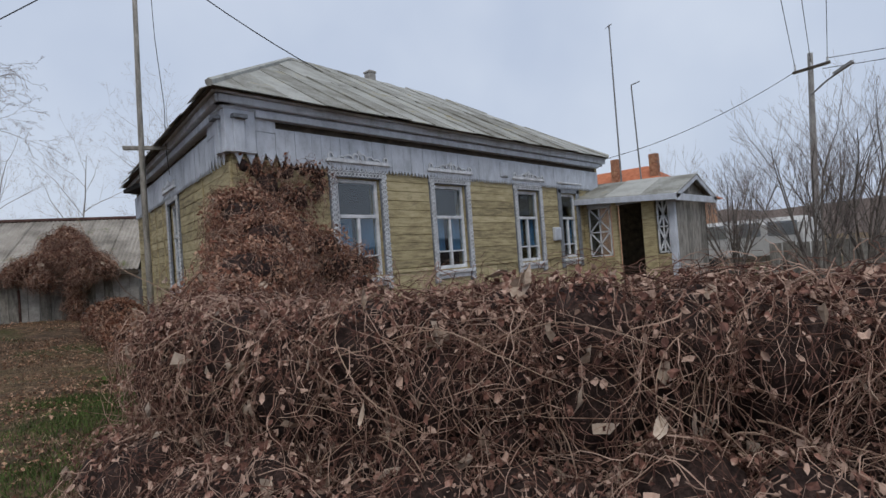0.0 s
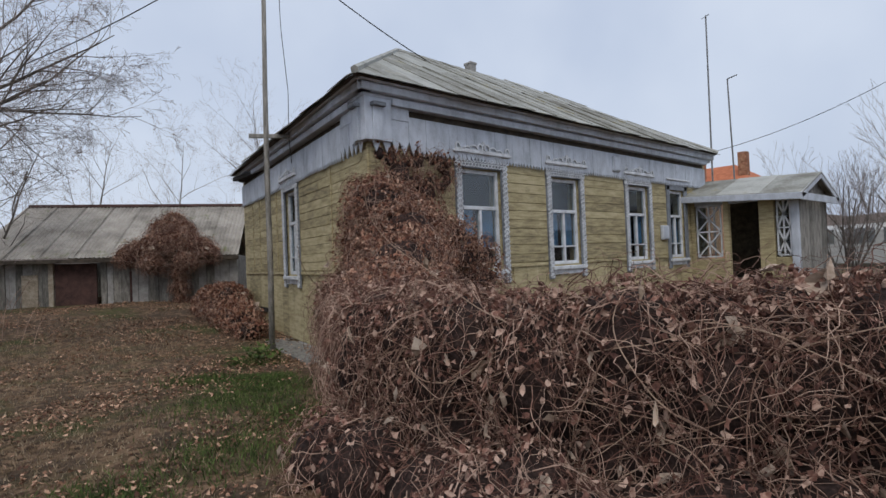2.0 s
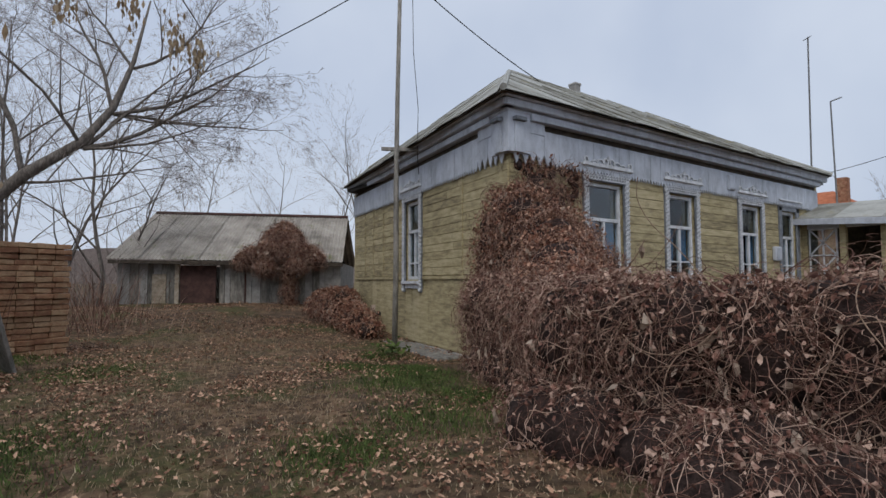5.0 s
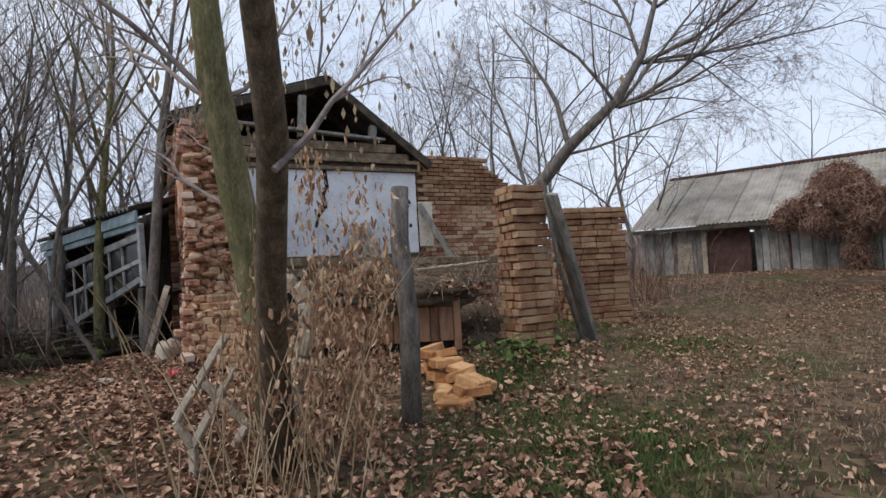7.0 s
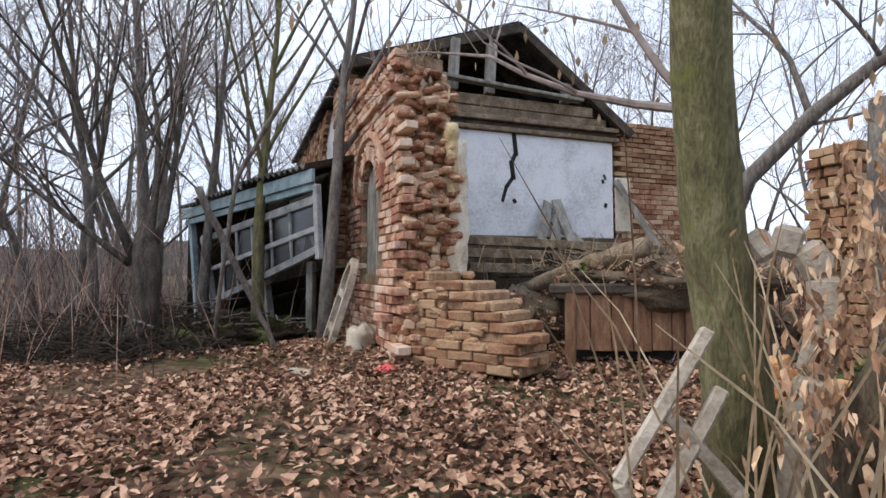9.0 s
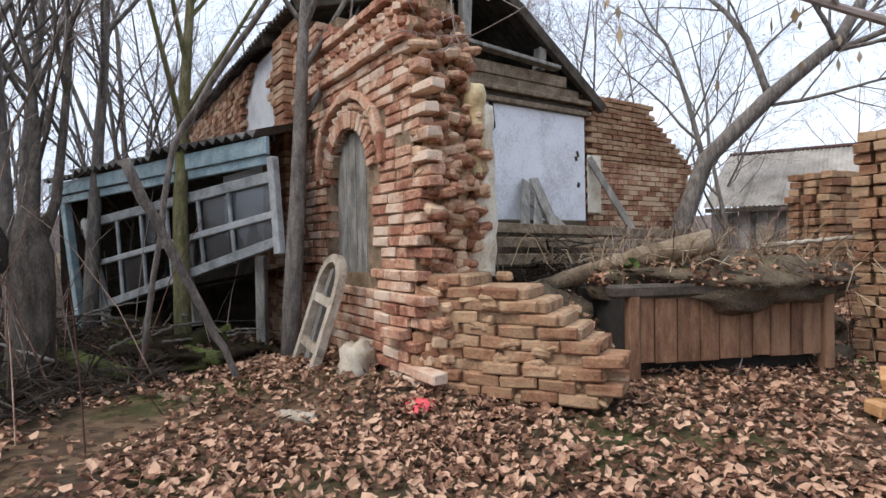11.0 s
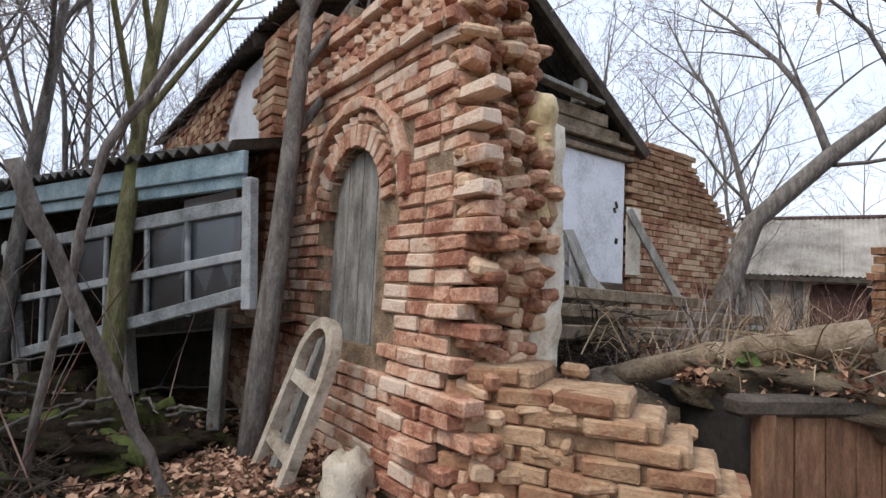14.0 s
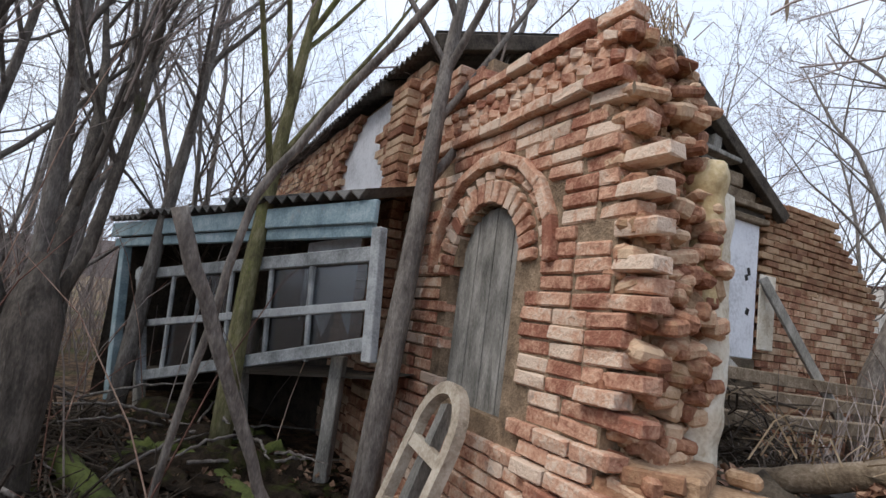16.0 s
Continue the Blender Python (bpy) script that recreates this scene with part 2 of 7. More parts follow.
def glass_mat(name, tint, rough, gloss):
    m = bpy.data.materials.new(name)
    m.use_nodes = True
    n, l = m.node_tree.nodes, m.node_tree.links
    n.clear()
    out = n.new("ShaderNodeOutputMaterial")
    tr, gl, mx = n.new("ShaderNodeBsdfTransparent"), n.new("ShaderNodeBsdfGlossy"), n.new("ShaderNodeMixShader")
    tr.inputs[0].default_value = (*tint, 1)
    gl.inputs["Roughness"].default_value = rough
    no, bp = n.new("ShaderNodeTexNoise"), n.new("ShaderNodeBump")
    no.inputs["Scale"].default_value = 3
    bp.inputs["Strength"].default_value = 0.08
    l.new(no.outputs["Fac"], bp.inputs["Height"])
    l.new(bp.outputs[0], gl.inputs["Normal"])
    mx.inputs[0].default_value = gloss
    l.new(tr.outputs[0], mx.inputs[1])
    l.new(gl.outputs[0], mx.inputs[2])
    l.new(mx.outputs[0], out.inputs[0])
    return m


M_GLASS = glass_mat("window_glass", (0.75, 0.8, 0.82), 0.03, 0.09)
M_GLASSDIRTY = glass_mat("grimy_glass", (0.6, 0.63, 0.66), 0.25, 0.26)


def ground_mat():
    m = bpy.data.materials.new("autumn_ground")
    m.use_nodes = True
    n, l = m.node_tree.nodes, m.node_tree.links
    b = n["Principled BSDF"]
    b.inputs["Roughness"].default_value = 0.95
    b.inputs["Specular IOR Level"].default_value = 0.15
    geo = n.new("ShaderNodeNewGeometry")

    def noise_tex(scale, detail, rough=0.6):
        t = n.new("ShaderNodeTexNoise")
        t.inputs["Scale"].default_value, t.inputs["Detail"].default_value, t.inputs["Roughness"].default_value = scale, detail, rough
        l.new(geo.outputs["Position"], t.inputs["Vector"])
        return t.outputs["Fac"]

    def ramp(fac, a, c, ca, cb):
        r = n.new("ShaderNodeValToRGB")
        r.color_ramp.elements[0].position, r.color_ramp.elements[1].position = a, c
        r.color_ramp.elements[0].color, r.color_ramp.elements[1].color = (*ca, 1), (*cb, 1)
        l.new(fac, r.inputs[0])
        return r.outputs[0]

    def mix(fac, a, c):
        x = n.new("ShaderNodeMixRGB")
        l.new(fac, x.inputs[0])
        l.new(a, x.inputs[1])
        l.new(c, x.inputs[2])
        return x.outputs[0]

    vor = n.new("ShaderNodeTexVoronoi")
    vor.inputs["Scale"].default_value = 14
    l.new(geo.outputs["Position"], vor.inputs["Vector"])
    sep = n.new("ShaderNodeSeparateColor")
    l.new(vor.outputs["Color"], sep.inputs[0])
    leaf = ramp(sep.outputs[0], 0.1, 0.95, (0.06, 0.036, 0.022), (0.27, 0.175, 0.108))
    soil = ramp(noise_tex(9, 8, 0.75), 0.35, 0.7, (0.035, 0.025, 0.018), (0.17, 0.118, 0.078))
    green = ramp(noise_tex(30, 6, 0.7), 0.35, 0.7, (0.03, 0.045, 0.014), (0.11, 0.13, 0.04))
    base = mix(ramp(noise_tex(2.2, 8, 0.75), 0.4, 0.56, (0, 0, 0), (1, 1, 1)), soil, leaf)
    base = mix(ramp(noise_tex(0.6, 9, 0.74), 0.5, 0.62, (0, 0, 0), (0.75, 0.75, 0.75)), base, green)
    l.new(base, b.inputs["Base Color"])
    bp = n.new("ShaderNodeBump")
    bp.inputs["Strength"].default_value, bp.inputs["Distance"].default_value = 0.8, 0.05
    l.new(noise_tex(16, 8, 0.75), bp.inputs["Height"])
    l.new(bp.outputs[0], b.inputs["Normal"])
    return m


M_GROUND = ground_mat()


# ---------------------------------------------------------------- mesh helpers
class Geo:
    """Collects vertices and faces, then becomes one mesh."""

    def __init__(self):
        self.v, self.f = [], []

    def add(self, verts, faces):
        k = len(self.v)
        self.v.extend(tuple(p) for p in verts)
        self.f.extend(tuple(i + k for i in q) for q in faces)
        return self

    def box(self, c, size, rot=None, ch=0.0):
        """A box round c; ch chamfers its edges."""
        hx, hy, hz = size[0] / 2, size[1] / 2, size[2] / 2
        rot = rot or Matrix.Identity(3)
        c = Vector(c)
        if ch <= 0:
            pts = [Vector((x, y, z)) for x in (-hx, hx) for y in (-hy, hy) for z in (-hz, hz)]
            faces = [(0, 1, 3, 2), (4, 6, 7, 5), (0, 4, 5, 1), (2, 3, 7, 6), (0, 2, 6, 4), (1, 5, 7, 3)]
            return self.add([c + rot @ p for p in pts], faces)
        ch = min(ch, 0.45 * min(size))
        pts = []
        for x in (-1, 1):
            for y in (-1, 1):
                for z in (-1, 1):
                    pts += [Vector((x * hx, y * (hy - ch), z * (hz - ch))), Vector((x * (hx - ch), y * hy, z * (hz - ch))), Vector((x * (hx - ch), y * (hy - ch), z * hz))]
        o = lambda x, y, z, a: 3 * (4 * x + 2 * y + z) + a
        faces = [(o(0, 0, 0, 0), o(0, 0, 1, 0), o(0, 1, 1, 0), o(0, 1, 0, 0)), (o(1, 0, 0, 0), o(1, 1, 0, 0), o(1, 1, 1, 0), o(1, 0, 1, 0)),
                 (o(0, 0, 0, 1), o(1, 0, 0, 1), o(1, 0, 1, 1), o(0, 0, 1, 1)), (o(0, 1, 0, 1), o(0, 1, 1, 1), o(1, 1, 1, 1), o(1, 1, 0, 1)),
                 (o(0, 0, 0, 2), o(0, 1, 0, 2), o(1, 1, 0, 2), o(1, 0, 0, 2)), (o(0, 0, 1, 2), o(1, 0, 1, 2), o(1, 1, 1, 2), o(0, 1, 1, 2))]
        for z in (0, 1):
            for y in (0, 1):
                faces.append((o(0, y, z, 1), o(0, y, z, 2), o(1, y, z, 2), o(1, y, z, 1)))
            for x in (0, 1):
                faces.append((o(x, 0, z, 0), o(x, 0, z, 2), o(x, 1, z, 2), o(x, 1, z, 0)))
        for x in (0, 1):
            for y in (0, 1):
                faces.append((o(x, y, 0, 0), o(x, y, 0, 1), o(x, y, 1, 1), o(x, y, 1, 0)))
                for z in (0, 1):
                    faces.append((o(x, y, z, 0), o(x, y, z, 1), o(x, y, z, 2)))
        return self.add([c + rot @ p for p in pts], faces)

    def beam(self, a, b, w, h, up=(0, 0, 1), ch=0.008):
        """A squared timber from a to b."""
        a, b = Vector(a), Vector(b)
        x = (b - a).normalized()
        y = Vector(up).cross(x)
        y = y.normalized() if y.length > 1e-4 else Vector((0, 1, 0))
        z = x.cross(y)
        return self.box((a + b) / 2, ((b - a).length, w, h), Matrix((x, y, z)).transposed(), ch)

    def tube(self, pts, radii, sides=6, cap=True):
        pts = [Vector(p) for p in pts]
        k, n = len(self.v), len(pts)
        x = None
        for i, p in enumerate(pts):
            d = (pts[min(i + 1, n - 1)] - pts[max(i - 1, 0)]).normalized()
            x = d.orthogonal() if x is None else x - d * x.dot(d)
            if x.length < 1e-4:
                x = d.orthogonal()
            x.normalize()
            y = d.cross(x)
            r = radii[i] if hasattr(radii, "__len__") else radii
            for s in range(sides):
                a = 2 * math.pi * s / sides
                self.v.append(tuple(p + (x * math.cos(a) + y * math.sin(a)) * r))
        for i in range(n - 1):
            for s in range(sides):
                q, w = k + i * sides + s, k + i * sides + (s + 1) % sides
                self.f.append((q, w, w + sides, q + sides))
        if cap and sides > 2:
            self.f.append(tuple(k + s for s in reversed(range(sides))))
            self.f.append(tuple(k + (n - 1) * sides + s for s in range(sides)))
        return self

    def prism(self, poly, to, depth):
        """A flat outline pulled out by depth; to(x, y, d) gives the place."""
        n = len(poly)
        vs = [to(x, y, 0) for x, y in poly] + [to(x, y, depth) for x, y in poly]
        fs = [tuple(reversed(range(n))), tuple(range(n, 2 * n))] + [(i, (i + 1) % n, n + (i + 1) % n, n + i) for i in range(n)]
        return self.add(vs, fs)

    def mesh(self, name):
        me = bpy.data.meshes.new(name)
        me.from_pydata(self.v, [], self.f)
        me.update()
        return me


def part(name, g, material, parent=None, label="", smooth=False):
    """Links a Geo (or a mesh) as one object under a thing."""
    me = g.mesh(name) if isinstance(g, Geo) else g
    if not me.materials:
        me.materials.append(material)
    if smooth:
        for p in me.polygons:
            p.use_smooth = True
    ob = new(name, me)
    ob.parent = parent
    if label:
        ob["label"] = label
    return ob


def thing(name, label, category, group="", kind="", at=(0, 0, 0)):
    ob = new(name)
    ob.location = at
    ob.empty_display_size = 0.1
    return tagged(ob, label, category, group, kind)


def put(ob, parent):
    """Hangs ob under parent at the same place in the world."""
    ob.parent = parent
    return ob


R = random.Random(7)
RNG = np.random.default_rng(7)


def gauss(x, y, cx, cy, rx, ry):
    return math.exp(-((x - cx) / rx) ** 2 - ((y - cy) / ry) ** 2)


def ground_z(x, y):
    t = min(1.0, max(0.0, (-x - 11.5) / 9.0))
    z = -0.05 + 0.52 * t * t * (3 - 2 * t)
    z -= 0.3 * gauss(x, y, -3.9, -0.6, 2.4, 2.2)
    z -= 0.12 * gauss(x, y, -7.4, 0.0, 1.3, 1.0)
    z -= 0.12 * gauss(x, y, -9.5, 7.0, 3.0, 1.5)
    z += 0.12 * gauss(x, y, -9.2, -4.2, 1.2, 1.2)
    z -= 0.1 * gauss(x, y, -8.0, -4.6, 0.7, 0.9)
    z += 0.42 * gauss(x, y, -10.6, -2.0, 1.2, 0.9)
    z += 0.22 * gauss(x, y, -10.6, -0.4, 1.0, 0.8)
    z += 0.5 * gauss(x, y, -12.6, -0.4, 1.3, 1.2)
    z += 0.05 * noise.noise((x * 0.5, y * 0.5, 0.3)) + 0.025 * noise.noise((x * 1.7, y * 1.7, 4.0))
    return z


# ---------------------------------------------------------------- ground
def steps(a, b, near_a, near_b, fine, coarse):
    out, x = [], a
    while x < b:
        out.append(x)
        x += fine if near_a <= x <= near_b else min(coarse, max(fine, 0.35 * min(abs(x - near_a), abs(x - near_b)) + fine))
    return out + [b]


gx = steps(-400, 400, -24, 3, 0.16, 60)
gy = steps(-400, 400, -9, 12, 0.16, 60)
gg = Geo()
for x in gx:
    for y in gy:
        gg.v.append((x, y, ground_z(x, y)))
ny = len(gy)
for i in range(len(gx) - 1):
    for j in range(ny - 1):
        k = i * ny + j
        gg.f.append((k, k + ny, k + ny + 1, k + 1))
ground = part("ground", gg, M_GROUND, None, "", True)
tagged(ground, "uneven brown yard covered with fallen leaves and sparse grass", "ground", kind="structure")

# ---------------------------------------------------------------- the wooden house
HC = Vector((-7.11, 7.5, 0))          # the near corner
HF = Vector((0, 1, 0))                # along the front
HS = Vector((-0.985, 0.17, 0))        # along the gable side
FRONT_N, SIDE_N = Vector((1, 0, 0)), Vector((-0.17, -0.985, 0))
F_LEN, S_LEN = 11.4, 8.6
UP = Vector((0, 0, 1))
house = thing("wooden_house", "old yellow wooden house with grey frieze and sheet roof", "house")


def on_wall(face, a, z, out=0.0):
    """A place on the front or the side wall: a along it, z up, out of it."""
    if face == "front":
        return HC + HF * a + UP * z + FRONT_N * out
    return HC + HS * a + UP * z + SIDE_N * out


def wall_rot(face):
    x = HF if face == "front" else HS
    n = FRONT_N if face == "front" else SIDE_N
    return Matrix((x, n, UP)).transposed()


def wall_box(g, face, a0, a1, z0, z1, o0, o1, ch=0.006):
    g.box(on_wall(face, (a0 + a1) / 2, (z0 + z1) / 2, (o0 + o1) / 2), (a1 - a0, abs(o1 - o0), z1 - z0), wall_rot(face), ch)


# window openings: along the wall from, to, sill, head
FRONT_WIN = [(1.87, 2.83), (4.33, 5.27), (7.26, 8.18), (9.3, 10.1)]
SIDE_WIN = [(3.62, 4.42)]
SILL, HEAD = 1.28, 3.04

core = Geo()
for face, length, wins in (("front", F_LEN, FRONT_WIN), ("side", S_LEN, SIDE_WIN)):
    edges = [0.0] + [e for w in wins for e in w] + [length]
    for i in range(0, len(edges), 2):
        wall_box(core, face, edges[i], edges[i + 1], -0.1, 3.95, -0.25, 0, 0)
    for a, b in wins:
        wall_box(core, face, a, b, -0.1, SILL, -0.25, 0, 0)
        wall_box(core, face, a, b, HEAD, 3.95, -0.25, 0, 0)
part("log_wall", core, M_SIDING, house)
back = Geo()
c_far, c_end = HC + HS * S_LEN, HC + HF * F_LEN
c_both = c_far + HF * F_LEN
back.beam(c_far + UP * 1.95, c_both + UP * 1.95, 0.25, 4.0)
back.beam(c_end + UP * 1.95, c_both + UP * 1.95, 0.25, 4.0)
part("rear_wall", back, M_SIDING, house)
# Added near-black slabs behind the glass stand for the unlit rooms.
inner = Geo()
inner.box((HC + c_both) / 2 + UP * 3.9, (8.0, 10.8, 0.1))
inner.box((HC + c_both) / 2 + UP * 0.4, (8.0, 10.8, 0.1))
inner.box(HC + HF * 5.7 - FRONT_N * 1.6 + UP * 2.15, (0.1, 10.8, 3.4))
part("dark_room_fill", inner, M_DARK, house)

base = Geo()
wall_box(base, "front", -0.05, F_LEN + 0.05, -0.4, -0.06, -0.2, 0.06, 0.02)
wall_box(base, "side", -0.05, S_LEN + 0.05, -0.4, -0.1, -0.2, 0.06, 0.02)
part("plinth", base, M_CONCRETE, house, "grey concrete plinth")
g = Geo()
wall_box(g, "side", 1.4, 5.0, -0.28, -0.1, 0.06, 0.62, 0.03)
part("earth_bench", g, M_WOODGREY, house, "sloping board ledge along the wall foot")


def planks(face, a0, a1, z0, z1, seed):
    """Weatherboards, each one a piece of its own."""
    rr = random.Random(seed)
    z = z0
    while z < z1 - 0.03:
        h = min(rr.uniform(0.15, 0.185), z1 - z)
        cuts = [a0, a1]
        if a1 - a0 > 2.2:
            cuts.insert(1, a0 + (a1 - a0) * rr.uniform(0.3, 0.7))
        for i in range(len(cuts) - 1):
            pg = Geo()
            wall_box(pg, face, cuts[i] + 0.003, cuts[i + 1] - 0.003, z + 0.004, z + h - rr.uniform(0.002, 0.008), 0.0, 0.028 + rr.uniform(0, 0.006), 0.004)
            part("plank", pg, M_SIDING, house)
        z += h


def wall_planks(face, length, wins, seed):
    edges = [0.0] + [e for a, b in wins for e in (a - 0.12, b + 0.12)] + [length]
    for i in range(0, len(edges), 2):
        planks(face, edges[i], edges[i + 1], 1.36, 3.25, seed + i)
    rr = random.Random(seed + 50)
    a = 0.0
    while a < length:
        wdt = min(rr.uniform(0.28, 0.5), length - a)
        top = SILL - 0.2 if any(x0 - 0.3 < a + wdt / 2 < x1 + 0.3 for x0, x1 in wins) else 1.28
        pg = Geo()
        wall_box(pg, face, a + 0.004, a + wdt - 0.004, -0.08, top, 0.0, 0.026, 0.004)
        part("skirting_board", pg, M_SIDING, house)
        a += wdt
    edges3 = [0.0] + [e for a_, b_ in wins for e in (a_ - 0.2, b_ + 0.2)] + [length]
    for i in range(0, len(edges3), 2):
        g = Geo()
        wall_box(g, face, edges3[i], edges3[i + 1], 1.28, 1.345, 0.0, 0.055, 0.008)
        part("belt_rail", g, M_SIDING, house)


wall_planks("front", F_LEN, FRONT_WIN, 11)
wall_planks("side", S_LEN, SIDE_WIN, 71)
for a in (1.55, 5.15, 6.0, 6.8, 7.55):
    g = Geo()
    wall_box(g, "side", a, a + 0.045, 1.34, 3.22, 0.028, 0.05, 0.004)
    part("cover_strip", g, M_SIDING, house)


def frieze(face, length, seed):
    """Upright grey boards with sawn teeth at their lower ends."""
    rr = random.Random(seed)
    a = 0.0
    while a < length - 0.02:
        w = min(rr.uniform(0.15, 0.2), length - a)
        z0 = 3.24 + rr.uniform(-0.008, 0.008)
        teeth = 2
        tooth = 0.085
        if a < 0.75:
            z0, teeth, tooth = 3.34, 1, 0.2
        poly = [(a + 0.002, 3.74), (a + 0.002, z0)]
        for k in range(teeth):
            x = a + w * (k + 0.5) / teeth
            poly += [(x, z0 - tooth), (a + w * (k + 1) / teeth - 0.002, z0)]
        poly += [(a + w - 0.002, 3.74)]
        o = 0.062 + rr.uniform(0, 0.01)
        pg = Geo().prism(poly, lambda x, y, d: on_wall(face, x, y, o + d), 0.022)
        part("frieze_board", pg, M_GREYPAINT, house)
        a += w
    g = Geo()
    wall_box(g, face, 0.36, length, 3.86, 3.97, 0.0, 0.17)
    part("upper_frieze", g, M_GREYPAINT, house)
    # The groove's back is coloured near black to hold the overhang's shade.
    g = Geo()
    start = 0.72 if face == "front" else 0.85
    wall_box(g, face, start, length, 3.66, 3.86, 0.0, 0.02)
    part("frieze_recess", g, M_DARKWOOD_SHADE, house, "slot above the frieze boards, coloured dark for its shade")
    g = Geo()
    wall_box(g, face, 0.36, start, 3.66, 3.86, 0.0, 0.1)
    part("frieze_end_block", g, M_GREYPAINT, house)
    g = Geo()
    wall_box(g, face, -0.126 if face == "front" else -0.068, 0.36, 3.3, 3.96, 0.0, 0.13 if face == "front" else 0.123)
    part("corner_block", g, M_GREYPAINT, house)
    g = Geo()
    wall_box(g, face, 0.0, 0.17, 3.3, 3.8, 0.12, 0.165)
    part("corner_pilaster", g, M_GREYPAINT, house)
    g = Geo()
    wall_box(g, face, -0.03, 0.2, 3.8, 3.86, 0.12, 0.23)
    part("corner_bracket", g, M_CASING, house, "dark weathered bracket cap")
    for z0, z1, o in ((3.94, 4.0, 0.14), (4.0, 4.12, 0.24), (4.12, 4.16, 0.29)):
        g = Geo()
        wall_box(g, face, -o, length + 0.3, z0, z1, 0.0, o, 0.012)
        part("cornice_moulding", g, M_GREYPAINT, house)


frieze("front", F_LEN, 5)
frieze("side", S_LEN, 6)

# hip roof of overlapping sheets
OV = 0.36
E00 = HC - HF * OV - HS * OV + UP * 4.15
E10 = HC + HS * (S_LEN + OV) - HF * OV + UP * 4.08
E01 = HC + HF * (F_LEN + OV) - HS * OV + UP * 4.15
E11 = HC + HS * (S_LEN + OV) + HF * (F_LEN + OV) + UP * 4.1
R0 = HC + HS * (S_LEN / 2) + HF * 3.1 + UP * 6.8
R1 = HC + HS * (S_LEN / 2) + HF * (F_LEN - 3.3) + UP * 6.65
roof_base = Geo().add([E00, E10, E11, E01, R0, R1], [(0, 3, 5, 4), (0, 4, 1), (1, 4, 5, 2), (3, 2, 5), (0, 1, 2, 3)])
part("roof", roof_base, M_DARKWOOD_SHADE, house, "dark roof boarding")


def sheets(p0, p1, q0, q1, width, rows, seed, mat_):
    """Sheets laid on the slope with eave p0-p1 and ridge q0-q1, clipped at the hips."""
    rr = random.Random(seed)
    length = (p1 - p0).length
    n = max(2, int(length / width))
    nrm = (p1 - p0).cross(q0 - p0).normalized()
    if nrm.z < 0:
        nrm = -nrm
    e = (p1 - p0).normalized()
    up = (q0 - p0) - e * (q0 - p0).dot(e)
    height = up.length
    up.normalize()
    l0, l1 = (q0 - p0).dot(e), (q1 - p0).dot(e)

    def clip(poly, inside, cut):
        out = []
        for k in range(len(poly)):
            p, q = poly[k - 1], poly[k]
            if inside(p) != inside(q):
                out.append(cut(p, q))
            if inside(q):
                out.append(q)
        return out

    def half(f):
        return (lambda p: f(p) >= 0), (lambda p, q: (p[0] + (q[0] - p[0]) * f(p) / (f(p) - f(q)), p[1] + (q[1] - p[1]) * f(p) / (f(p) - f(q))))
    hip0 = half(lambda p: p[0] - l0 * max(p[1], 0) / height)
    hip1 = half(lambda p: length + (l1 - length) * max(p[1], 0) / height - p[0])
    for i in range(n):
        a0, a1 = i * length / n - 0.02, (i + 1) * length / n + 0.02
        for j in range(rows):
            v0, v1 = j * height / rows - 0.05, min((j + 1) * height / rows + 0.03, height)
            if j == 0:
                v0 = -rr.uniform(0.02, 0.13)
            poly = clip(clip([(a0, v0), (a1, v0), (a1, v1), (a0, v1)], *hip0), *hip1)
            if len(poly) < 3:
                continue
            lift = 0.02 + 0.012 * (i % 2) + rr.uniform(0, 0.012)
            pts = [p0 + e * x + up * v + nrm * (lift + rr.uniform(0, 0.02)) for x, v in poly]
            m_ = len(pts)
            sg = Geo().add(pts + [p - nrm * 0.012 for p in pts], [tuple(range(m_)), tuple(reversed(range(m_, 2 * m_)))] + [(k, k + m_, (k + 1) % m_ + m_, (k + 1) % m_) for k in range(m_)])
            if m_ == 4:
                sg.beam(pts[0] + nrm * 0.008, pts[3] + nrm * 0.008, 0.03, 0.03, nrm, 0)
            part("roof_sheet", sg, mat_, house)


sheets(E00, E01, R0, R1, 0.62, 2, 3, M_ROOF)
sheets(E10, E00, R0, R0, 0.75, 2, 4, M_ROOF)
g = Geo()
g.tube([E00 + UP * 0.05, R0 + UP * 0.05], 0.06, 6)
g.tube([R0 + UP * 0.05, R1 + UP * 0.05], 0.06, 6)
g.tube([E01 + UP * 0.05, R1 + UP * 0.05], 0.06, 6)
part("ridge_cap", g, M_ROOF, house)
g = Geo()
g.box((-11.5, 14.1, 6.5), (0.26, 0.24, 1.25), None, 0.02)
g.box((-11.5, 14.1, 7.1), (0.3, 0.28, 0.08), None, 0.02)
part("chimney", g, M_CONCRETE, house, "pale grey chimney")


